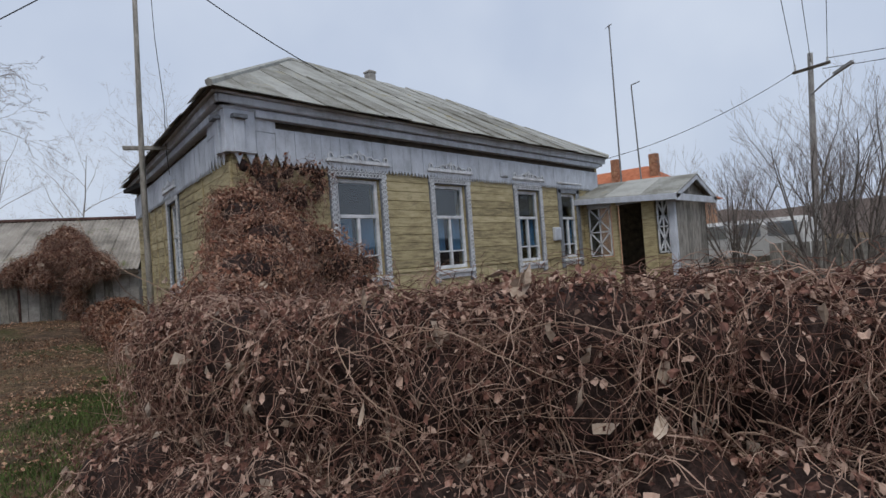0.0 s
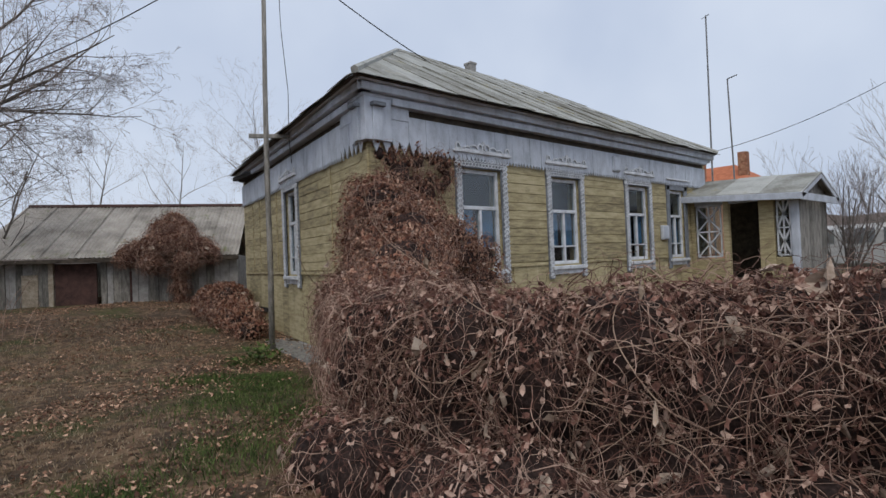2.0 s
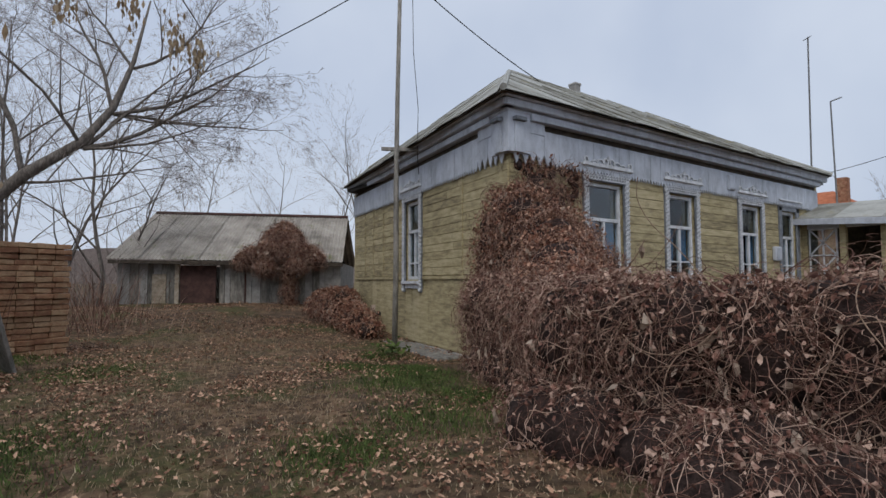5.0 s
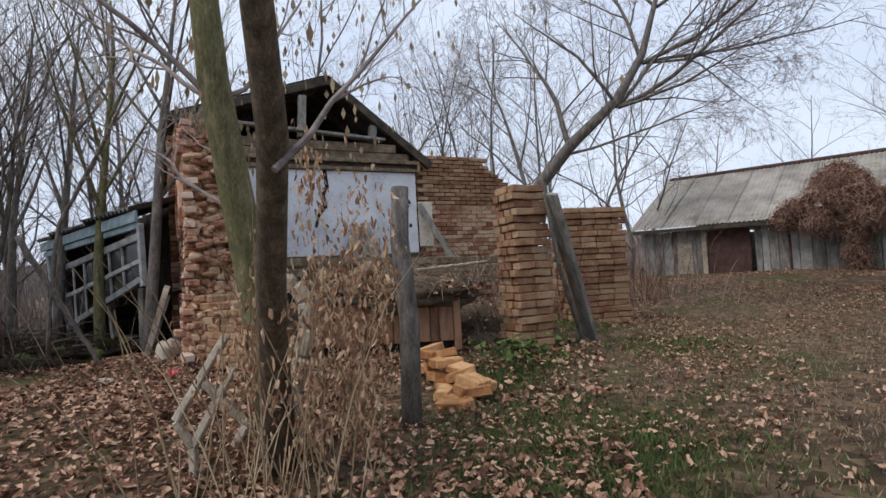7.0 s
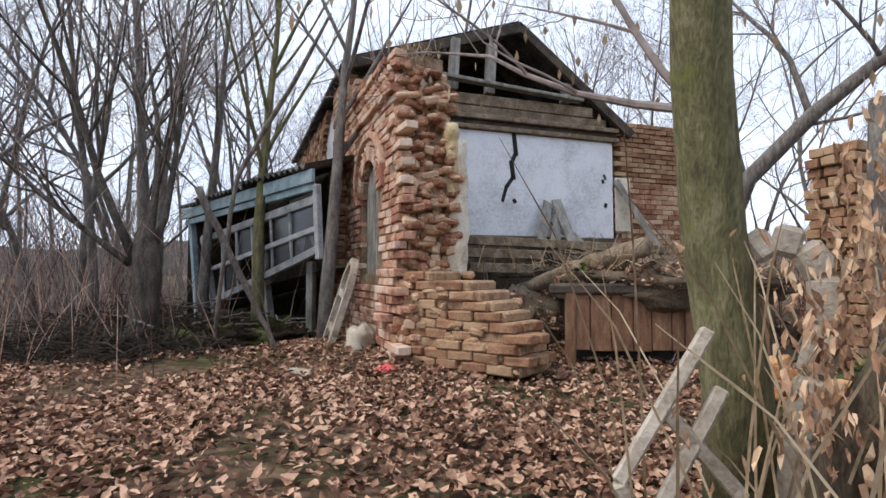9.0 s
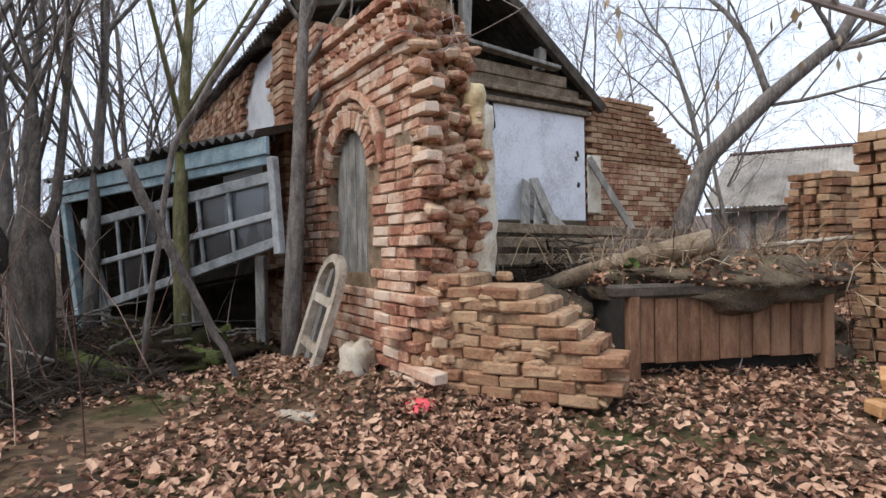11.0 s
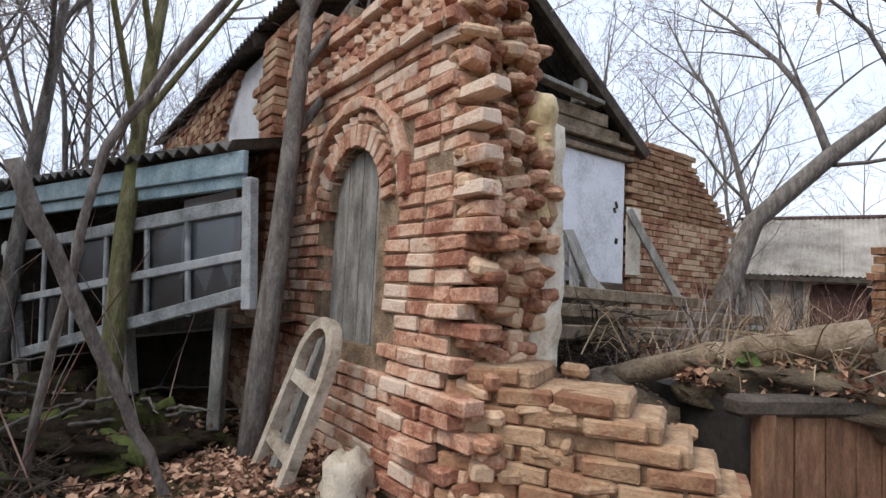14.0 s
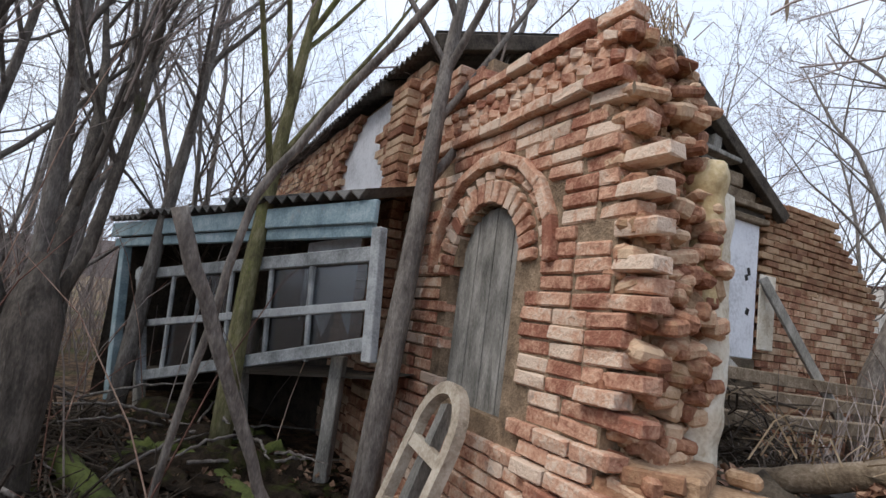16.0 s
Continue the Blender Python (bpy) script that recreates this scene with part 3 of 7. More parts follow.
# ---- carved windows
def carved_window(face, a0, a1, index, carved=True):
    win = new("window_%d" % (index + 1))
    win.parent = house
    w, h = a1 - a0, HEAD - SILL
    m0, m1 = 0.07, 0.04

    def piece(name, boxes, material, label=""):
        pg = Geo()
        for x0, x1, z0, z1, o0, o1 in boxes:
            wall_box(pg, face, a0 + x0, a0 + x1, SILL + z0, SILL + z1, o0, o1, 0.006)
        return part(name, pg, material, win, label)

    piece("sash", [(0, m0, 0, h, -0.1, -0.02), (w - m0, w, 0, h, -0.1, -0.02), (m0, w - m0, 0, m0, -0.1, -0.02), (m0, w - m0, h - m0, h, -0.1, -0.02),
                   (m0, w - m0, h * 0.6, h * 0.6 + 0.065, -0.1, -0.015), (w / 2 - 0.03, w / 2 + 0.03, m0, h * 0.6, -0.095, -0.018),
                   (m0, w / 2 - 0.03, h * 0.2, h * 0.2 + 0.03, -0.09, -0.03), (w / 2 + 0.03, w - m0, h * 0.2, h * 0.2 + 0.03, -0.09, -0.03)], M_WHITE, "white painted sash")
    panes = [(m0, w - m0, h * 0.6 + 0.065, h - m0), (m0, w / 2 - 0.03, h * 0.2 + 0.03, h * 0.6), (w / 2 + 0.03, w - m0, h * 0.2 + 0.03, h * 0.6), (m0, w / 2 - 0.03, m0, h * 0.2), (w / 2 + 0.03, w - m0, m0, h * 0.2)]
    for x0, x1, z0, z1 in panes:
        pane = piece("pane", [(x0, x1, z0, z1, -0.062, -0.056)], M_GLASS)
        pane.visible_shadow = False
    piece("curtain", [(w * 0.06, w * 0.42, h * 0.2, h * 0.62, -0.15, -0.14), (w * 0.56, w * 0.95, h * 0.2, h * 0.62, -0.15, -0.14)], M_CURTAIN, "blue curtain")
    piece("side_casing", [(-0.17, -0.01, -0.28, h + 0.12, 0.028, 0.065), (w + 0.01, w + 0.17, -0.28, h + 0.12, 0.028, 0.065)], M_CASING)
    piece("sill", [(-0.1, w + 0.1, -0.1, -0.03, 0.0, 0.12), (-0.02, w + 0.02, -0.2, -0.1, 0.028, 0.06)], M_WHITE)
    piece("header", [(-0.18, w + 0.18, h + 0.01, h + 0.26, 0.028, 0.065)], M_CASING)
    piece("header_shelf", [(-0.24, w + 0.24, h + 0.26, h + 0.3, 0.02, 0.13)], M_WHITE)
    if not carved:
        return win
    lace = Geo()
    to = lambda x, y, d: on_wall(face, a0 + x, SILL + y, 0.066 + d)

    def ring(x, y, rx, ry, t=0.011):
        n = 6
        for k in range(n):
            u, v = 2 * math.pi * k / n, 2 * math.pi * (k + 1) / n
            p = [(x + rx * math.cos(u), y + ry * math.sin(u)), (x + rx * math.cos(v), y + ry * math.sin(v)), (x + (rx - t) * math.cos(v), y + (ry - t) * math.sin(v)), (x + (rx - t) * math.cos(u), y + (ry - t) * math.sin(u))]
            lace.prism(p, to, 0.018)
    for side_x in (-0.095, w + 0.095):
        z = -0.22
        while z < h + 0.08:
            ring(side_x, z, 0.072, 0.05, 0.022)
            lace.prism([(side_x + sx, z + sy) for sx, sy in ((-0.02, 0), (0, -0.02), (0.02, 0), (0, 0.02))], to, 0.014)
            z += 0.088
    for row, zz in enumerate((h + 0.07, h + 0.16)):
        x = -0.15
        while x < w + 0.16:
            ring(x + 0.03 * row, zz, 0.05, 0.045, 0.018)
            x += 0.082
    x = -0.18
    while x < w + 0.18:
        lace.prism([(x, h + 0.26), (x + 0.022, h + 0.2), (x + 0.044, h + 0.26)], lambda u, v, d: on_wall(face, a0 + u, SILL + v, 0.076 + d), 0.018)
        x += 0.05
    part("lace_carving", lace, M_WHITE, win, "white fretwork of small rings")
    crown = Geo()
    out_to = lambda x, y, d: on_wall(face, a0 + x, SILL + y, 0.1 + d)

    def curl(x, y, rx, ry, a0_, a1_, t):
        n = 7
        for k in range(n):
            u, v = a0_ + (a1_ - a0_) * k / n, a0_ + (a1_ - a0_) * (k + 1) / n
            crown.prism([(x + rx * math.cos(u), y + ry * math.sin(u)), (x + rx * math.cos(v), y + ry * math.sin(v)), (x + (rx - t) * math.cos(v), y + (ry - t) * math.sin(v)), (x + (rx - t) * math.cos(u), y + (ry - t) * math.sin(u))], out_to, 0.025)
    for sgn in (-1, 1):
        flip = lambda a_: a_ if sgn > 0 else math.pi - a_
        curl(w / 2 + sgn * 0.085, h + 0.375, 0.075, 0.075, flip(-0.6), flip(4.2), 0.028)
        curl(w / 2 + sgn * 0.24, h + 0.355, 0.09, 0.06, flip(0.0), flip(3.3), 0.026)
        curl(w / 2 + sgn * 0.4, h + 0.335, 0.08, 0.045, flip(-0.4), flip(3.1), 0.024)
        curl(w / 2 + sgn * (w / 2 + 0.14), h + 0.36, 0.06, 0.07, flip(-1.0), flip(3.4), 0.026)
    crown.prism([(w / 2 + 0.035 * math.cos(q * 1.047), h + 0.45 + 0.045 * math.sin(q * 1.047)) for q in range(6)], out_to, 0.025)
    crown.prism([(-0.22, h + 0.3), (w + 0.22, h + 0.3), (w + 0.2, h + 0.33), (-0.2, h + 0.33)], out_to, 0.022)
    part("carved_crown", crown, M_WHITE, win, "pale carved scroll crown")
    return win


for i, (a, b) in enumerate(FRONT_WIN):
    carved_window("front", a, b, i, i < 3)
carved_window("side", *SIDE_WIN[0], 4)
for a, z in ((6.55, 3.32), (8.75, 1.75)):
    g = Geo()
    wall_box(g, "front", a, a + 0.3, z, z + 0.36, 0.03, 0.13, 0.02)
    wall_box(g, "front", a + 0.03, a + 0.27, z + 0.03, z + 0.33, 0.13, 0.145, 0.01)
    part("meter_box", g, M_GREYPAINT, house, "small grey meter box")

# ---- porch
porch = thing("porch", "glazed yellow wooden porch with sheet gable roof and open doorway", "porch")
PX0, PX1, PY0, PY1 = -7.08, -4.5, 18.0, 20.4


def pbox(name, x0, x1, y0, y1, z0, z1, m_, parent=porch, ch=0.01):
    g = Geo().box(((x0 + x1) / 2, (y0 + y1) / 2, (z0 + z1) / 2), (x1 - x0, y1 - y0, z1 - z0), None, ch)
    return part(name, g, m_, parent)


pbox("lower_wall", PX0, -6.12, PY0, PY0 + 0.08, -0.2, 1.2, M_SIDING)
pbox("lower_wall", -5.1, PX1, PY0, PY0 + 0.08, -0.2, 1.2, M_SIDING)
pbox("corner_post", -6.22, -6.08, PY0 - 0.02, PY0 + 0.12, -0.2, 2.85, M_SIDING)
pbox("corner_post", -5.36, -5.02, PY0 - 0.03, PY0 + 0.12, -0.2, 2.85, M_SIDING)
pbox("corner_post", PX1 - 0.16, PX1, PY0 - 0.02, PY0 + 0.12, -0.2, 2.75, M_GREYPAINT)
pbox("corner_post", PX0, PX0 + 0.12, PY0 - 0.02, PY0 + 0.12, -0.2, 2.85, M_SIDING)
pbox("lintel", PX0, PX1, PY0, PY0 + 0.1, 2.62, 2.85, M_GREYPAINT)
pbox("far_wall", PX0, PX1, PY1 - 0.08, PY1, -0.2, 2.8, M_DARKWOOD_SHADE)
pbox("floor_deck", PX0, PX1, PY0, PY1, -0.2, 0.3, M_WOODGREY)
# Grey boards; their dull wood colour also carries the shade on this wall.
for k in range(9):
    y = PY0 + 0.14 + k * 0.25
    pbox("wall_board", PX1 - 0.05, PX1, y, y + 0.23, -0.2, 2.7, M_WOODGREY)
for x0, x1 in ((-6.92, -6.3), (-4.96, -4.68)):
    g = Geo()
    y = PY0 + 0.04
    for a, b in (((x0, 1.25), (x0, 2.6)), ((x1, 1.25), (x1, 2.6)), ((x0, 1.25), (x1, 1.25)), ((x0, 2.6), (x1, 2.6)), ((x0, 1.25), (x1, 1.92)), ((x0, 1.92), (x1, 1.25)), ((x0, 1.92), (x1, 2.6)), ((x0, 2.6), (x1, 1.92)), ((x0, 1.92), (x1, 1.92)), (((x0 + x1) / 2, 1.25), ((x0 + x1) / 2, 2.6))):
        g.beam((a[0], y, a[1]), (b[0], y, b[1]), 0.035, 0.035, (0, 1, 0), 0)
    part("lattice_window", g, M_WHITE, porch, "white lattice glazing bars")
    pane = pbox("pane", x0, x1, y + 0.02, y + 0.026, 1.25, 2.6, M_GLASS, porch, 0)
    pane.visible_shadow = False
g = Geo()
for x in (-5.9, -5.6):
    g.beam((x, PY1 - 0.1, 0.9), (x, PY1 - 0.1, 2.3), 0.04, 0.04, (0, 1, 0), 0)
for z in (0.9, 1.35, 1.8, 2.3):
    g.beam((-5.95, PY1 - 0.1, z), (-5.4, PY1 - 0.1, z), 0.04, 0.04, (0, 1, 0), 0)
part("inner_frame", g, M_WHITE, porch)
PE0, PE1 = Vector((PX0 - 0.05, PY0 - 0.4, 2.9)), Vector((PX1 + 0.2, PY0 - 0.4, 2.72))
PR0, PR1 = Vector((PX0 - 0.05, 19.2, 3.42)), Vector((PX1 + 0.2, 19.2, 3.3))
PG0, PG1 = Vector((PX0 - 0.05, PY1 + 0.35, 2.9)), Vector((PX1 + 0.2, PY1 + 0.35, 2.72))
for a, b, c, d in ((PE0, PE1, PR1, PR0), (PG1, PG0, PR0, PR1)):
    for k in range(3):
        p = [a.lerp(b, k / 3 - 0.01), a.lerp(b, (k + 1) / 3 + 0.01), d.lerp(c, (k + 1) / 3 + 0.01), d.lerp(c, k / 3 - 0.01)]
        p = [q + UP * 0.012 * (k % 2) for q in p]
        low = [q - UP * 0.03 for q in p]
        part("roof_sheet", Geo().add(p + low, [(0, 1, 2, 3), (7, 6, 5, 4), (0, 4, 5, 1), (1, 5, 6, 2), (2, 6, 7, 3), (3, 7, 4, 0)]), M_ROOF, porch)
g = Geo()
g.beam(PE0 - UP * 0.09, PE1 - UP * 0.09, 0.04, 0.16)
g.beam(PE1 - UP * 0.08, PR1 - UP * 0.08, 0.04, 0.15)
g.beam(PG1 - UP * 0.08, PR1 - UP * 0.08, 0.04, 0.15)
g.beam(PE1 - UP * 0.1, PG1 - UP * 0.1, 0.04, 0.18)
part("fascia", g, M_GREYPAINT, porch)
g = Geo().add([PE1 - Vector((0.18, 0, 0.05)), PG1 - Vector((0.18, 0, 0.05)), PR1 - Vector((0.18, 0, 0.1))], [(0, 1, 2)])
part("gable_boards", g, M_WOODGREY, porch)

# ---- pole beside the house
pole = thing("wooden_pole", "tall leaning weathered wooden pole with a short crossbar", "pole")
part("shaft", Geo().tube([(-10.6, 7.42, -0.35), (-10.57, 7.43, 1.5), (-10.58, 7.43, 3.2), (-10.58, 7.45, 5.0), (-10.55, 7.5, 8.2)], [0.062, 0.06, 0.056, 0.05, 0.042], 8), M_WOODGREY, pole, "", True)
part("crossbar", Geo().beam((-10.76, 7.17, 4.05), (-10.3, 7.85, 4.03), 0.06, 0.08), M_WOODGREY, pole)
cable = thing("overhead_cable", "thin dark service cable sagging between pole and roof", "cable")


def sag(a, b, drop, n=12):
    a, b = Vector(a), Vector(b)
    return [a.lerp(b, i / n) - UP * drop * 4 * (i / n) * (1 - i / n) for i in range(n + 1)]


part("wire", Geo().tube(sag((-10.55, 7.5, 8.0), (-10.4, 14.6, 5.75), 0.35), 0.012, 4), M_RUBBER, cable)
part("wire", Geo().tube(sag((-10.55, 7.5, 8.0), (-24, 0.5, 6.5), 0.6), 0.012, 4), M_RUBBER, cable)
part("loose_wire", Geo().tube([(-10.4, 7.7, 8.1), (-10.42, 7.75, 6.2), (-10.3, 7.8, 4.9), (-10.34, 7.8, 4.0), (-10.3, 7.82, 3.5)], 0.007, 4), M_RUBBER, cable)

# ---------------------------------------------------------------- barn
BO = Vector((-18.3, 9.8, 0.28))
BE = Vector((-0.5, -0.866, 0))
BN = Vector((0.866, -0.5, 0))
barn = thing("barn", "long low barn with grey boards and slate roof", "barn")
brot = Matrix((BE, BN, UP)).transposed()


def bbox(name, s0, s1, z0, z1, o0, o1, m_, label=""):
    g = Geo().box(BO + BE * (s0 + s1) / 2 + UP * (z0 + z1) / 2 + BN * (o0 + o1) / 2, (s1 - s0, o1 - o0, z1 - z0), brot, 0.008)
    return part(name, g, m_, barn, label)


bbox("back_wall", 0.1, 7.6, -0.4, 1.6, -6.0, -5.9, M_WOODGREY)
bbox("end_wall", 0.1, 0.2, -0.4, 1.6, -5.9, -0.02, M_WOODGREY)
bbox("end_wall", 7.4, 7.5, -0.4, 1.6, -5.9, -0.02, M_WOODGREY)
s, rr = 0.1, random.Random(5)
while s < 7.4:
    w = rr.uniform(0.18, 0.3)
    if not (4.3 < s + w / 2 < 5.75):
        bbox("wall_board", s, s + w - 0.012, -0.4, 1.56, -0.05, -0.01 + rr.uniform(0, 0.02), M_WOODGREY if rr.random() < 0.4 else M_CONCRETE)
    s += w
bbox("barn_door", 4.32, 5.5, -0.2, 1.5, -0.06, 0.0, M_RUST, "brown closed barn door")
bbox("door_post", 5.52, 5.66, -0.3, 1.56, -0.06, 0.06, M_WOODPALE)
bbox("door_post", 5.95, 6.4, -0.2, 1.2, -0.01, 0.05, M_WOODPALE)
bbox("door_hinge", 3.3, 3.36, 0.2, 1.2, 0.0, 0.04, M_RUST)
BE0, BE1 = BO + BE * 0.0 + UP * 1.6 + BN * 0.35, BO + BE * 7.7 + UP * 1.7 + BN * 0.35
BR0, BR1 = BO + BE * 0.1 + UP * 3.5 - BN * 2.8, BO + BE * 7.5 + UP * 3.6 - BN * 2.8
BK0, BK1 = BO + BE * 0.0 + UP * 1.6 - BN * 6.2, BO + BE * 7.7 + UP * 1.7 - BN * 6.2


def wavy(a, b, c, d, waves, amp, rows=1, lift=0.0):
    """A corrugated sheet between the lower edge a-b and the upper edge d-c."""
    g = Geo()
    n = waves * 4
    nrm = (b - a).cross(d - a).normalized()
    nrm = nrm if nrm.z > 0 else -nrm
    for i in range(n + 1):
        o = nrm * (amp * math.cos(i * math.pi / 2) + lift)
        lo, hi = a.lerp(b, i / n) + o, d.lerp(c, i / n) + o
        g.v += [tuple(lo), tuple(hi), tuple(lo - nrm * 0.012), tuple(hi - nrm * 0.012)]
    for i in range(n):
        k = 4 * i
        g.f += [(k, k + 4, k + 5, k + 1), (k + 2, k + 3, k + 7, k + 6), (k, k + 2, k + 6, k + 4), (k + 1, k + 5, k + 7, k + 3)]
    return g


for k in range(8):
    for j in range(2):
        lo0, lo1 = BE0.lerp(BR0, j / 2), BE1.lerp(BR1, j / 2)
        hi0, hi1 = BE0.lerp(BR0, (j + 1) / 2 + 0.03 * (1 - j)), BE1.lerp(BR1, (j + 1) / 2 + 0.03 * (1 - j))
        part("slate_sheet", wavy(lo0.lerp(lo1, k / 8), lo0.lerp(lo1, (k + 1) / 8 + 0.006), hi0.lerp(hi1, (k + 1) / 8 + 0.006), hi0.lerp(hi1, k / 8), 8, 0.022, lift=0.02 * (1 - j) + 0.006 * (k % 2)), M_SLATE, barn)
part("rear_slope", wavy(BK0, BK1, BR1, BR0, 40, 0.02), M_SLATE, barn)
part("ridge_cap", Geo().tube([BR0 + UP * 0.03, BR1 + UP * 0.03], 0.07, 6), M_RUST, barn)
part("eave_board", Geo().beam(BE0 - UP * 0.08, BE1 - UP * 0.08, 0.05, 0.12), M_DARKWOOD_SHADE, barn)

# ---------------------------------------------------------------- the brick ruin
RO = Vector((-8.74, -3.75, 0))
RR = Vector((0.76, 0.65, 0)).normalized()
RB = Vector((-0.65, 0.76, 0)).normalized()     # to the back


def rp(s, d, z):
    return RO + RR * s + RB * d + UP * z


RROT = Matrix((RR, RB, UP)).transposed()
ruin = thing("brick_ruin", "collapsing brick house with broken corner and arched niche", "ruin")
COURSE, BL, BH, BD = 0.088, 0.262, 0.077, 0.13
ARC_S, ARC_Z, ARC_R = -1.1, 1.76, 0.4


def ruin_top(s):
    if s > 0.0:
        return 3.1 - 0.4 * s
    if s > -1.3:
        return 3.12 + 0.12 * noise.noise((s * 2.5, 1.7, 0))
    if s > -2.3:
        return 3.3 + 0.08 * noise.noise((s * 3, 3.1, 0))
    return 3.55


def in_niche(s, z, grow=0.0):
    if z < 0.84 - grow:
        return False
    if z <= ARC_Z:
        return abs(s - ARC_S) < ARC_R + grow
    return math.hypot(s - ARC_S, z - ARC_Z) < ARC_R + grow


def rough_brick(l, d, h, seed, ch=0.008):
    """A worn brick about the origin, its corners knocked about."""
    rr = random.Random(seed)
    g = Geo().box((0, 0, 0), (l, d, h), None, ch)
    g.v = [(x * (1 + rr.uniform(-0.02, 0.02)) + rr.uniform(-0.004, 0.004), y + rr.uniform(-0.007, 0.007), z + rr.uniform(-0.004, 0.004)) for x, y, z in g.v]
    me = g.mesh("brick")
    me.materials.append(M_BRICK)
    return me


STRETCH = [rough_brick(BL - 0.012, BD, BH, i, 0.009) for i in range(7)]
HEADER = [rough_brick(BL / 2 - 0.012, BD, BH, 30 + i, 0.009) for i in range(5)]
VOUSS = [rough_brick(0.068, BD, 0.15, 50 + i, 0.008) for i in range(4)]
DENTIL = [rough_brick(0.075, 0.11, 0.06, 70 + i, 0.008) for i in range(4)]


def lay(mesh, m, parent=ruin):
    ob = new("brick", mesh)
    ob.parent = parent
    ob.matrix_basis = m
    return ob


RRD = random.Random(21)
wall_front = new("front_wall")
wall_front.parent = ruin
pieces, backing = [], Geo()
nz = 40
for i in range(nz):
    z = 0.02 + i * COURSE
    edge = 0.07 + (0.07 if i % 2 else -0.06) + RRD.uniform(-0.05, 0.05)
    if z < 0.75:
        edge += 0.05
    if 1.2 < z < 1.6:
        edge -= 0.05
    if z > 2.0:
        edge -= (z - 2.0) * 0.24
    s = -2.45 + (BL / 2 if i % 2 else 0)
    while s < edge:
        l = BL if RRD.random() > 0.22 else BL / 2
        mid = s + l / 2
        if z + BH < ruin_top(mid) + 0.03 and not in_niche(mid, z + BH / 2, 0.1):
            corner = in_niche(s + 0.03, z + BH / 2, 0.03) or in_niche(s + l - 0.03, z + BH / 2, 0.03)
            if corner:
                l2 = BL / 2
                if in_niche(s + 0.03, z + BH / 2, 0.03):
                    mid = s + l - l2 / 2
                else:
                    mid = s + l2 / 2
                if math.hypot(mid - ARC_S, z + BH / 2 - ARC_Z) < ARC_R + 0.2 and z > ARC_Z:
                    s += l
                    continue
                pieces.append((mid, z, l2))
            else:
                near_arch = z > ARC_Z - 0.06 and math.hypot(mid - ARC_S, z + BH / 2 - ARC_Z) < ARC_R + 0.36
                if not near_arch:
                    pieces.append((mid, z, l))
        s += l
for mid, z, l in pieces:
    out = 0.0
    if 0.72 < z < 0.86:
        out = 0.035
    if z < 0.7:
        out = 0.02 + (0.05 if mid > -0.4 else 0.0)
    if 2.62 < z < 2.7 or z > 2.98:
        out = 0.05
    loose = 1.0 + (2.2 if mid > -0.15 else 0.0)
    if mid > -0.1 and RRD.random() < 0.3:
        out += RRD.uniform(-0.07, 0.09)
    if RRD.random() < 0.05:
        out -= 0.04
    m = Matrix.Translation(rp(mid + RRD.uniform(-0.004, 0.004) * loose, BD / 2 - out + RRD.uniform(-0.008, 0.008), z + BH / 2)) @ RROT.to_4x4() @ pose(0, 0, 0, RRD.uniform(-1.2, 1.2) * loose, RRD.uniform(-1.0, 1.0) * loose, RRD.uniform(-2, 2) * loose)
    mesh = R.choice(STRETCH if l > 0.2 else HEADER)
    lay(mesh, m, wall_front)
# arches: soldier ring, dentil ring, hood
for k in range(17):
    a = math.pi * (k + 0.5) / 17
    r = ARC_R + 0.085
    lay(R.choice(VOUSS), Matrix.Translation(rp(ARC_S + r * math.cos(a), BD / 2 - 0.02, ARC_Z + r * math.sin(a))) @ RROT.to_4x4() @ pose(0, 0, 0, 0, 90 - math.degrees(a), 0), wall_front)
for k in range(16):
    a = math.pi * (k + 0.5) / 16
    r = ARC_R + 0.205
    lay(R.choice(DENTIL), Matrix.Translation(rp(ARC_S + r * math.cos(a), BD / 2 - 0.025, ARC_Z + r * math.sin(a))) @ RROT.to_4x4() @ pose(0, 0, 0, 0, 90 - math.degrees(a), 45), wall_front)
for k in range(9):
    a = math.pi * (k + 0.5) / 9
    r = ARC_R + 0.3
    lay(R.choice(STRETCH), Matrix.Translation(rp(ARC_S + r * math.cos(a), BD / 2 - 0.045, ARC_Z + r * math.sin(a))) @ RROT.to_4x4() @ pose(0, 0, 0, 0, 90 - math.degrees(a), 0), wall_front)
for k in range(9):
    lay(R.choice(DENTIL), Matrix.Translation(rp(-2.4 + k * 0.095, BD / 2 - 0.03, ARC_Z - 0.02)) @ RROT.to_4x4() @ pose(0, 0, 0, 0, 0, 45), wall_front)
for row, z in enumerate((2.8, 2.93)):
    for k in range(19):
        s = -2.3 + k * 0.125 + 0.06 * row
        if z < ruin_top(s):
            lay(R.choice(DENTIL), Matrix.Translation(rp(s, BD / 2 - 0.05, z)) @ RROT.to_4x4() @ pose(0, 0, 0, 0, 0, 45), wall_front)

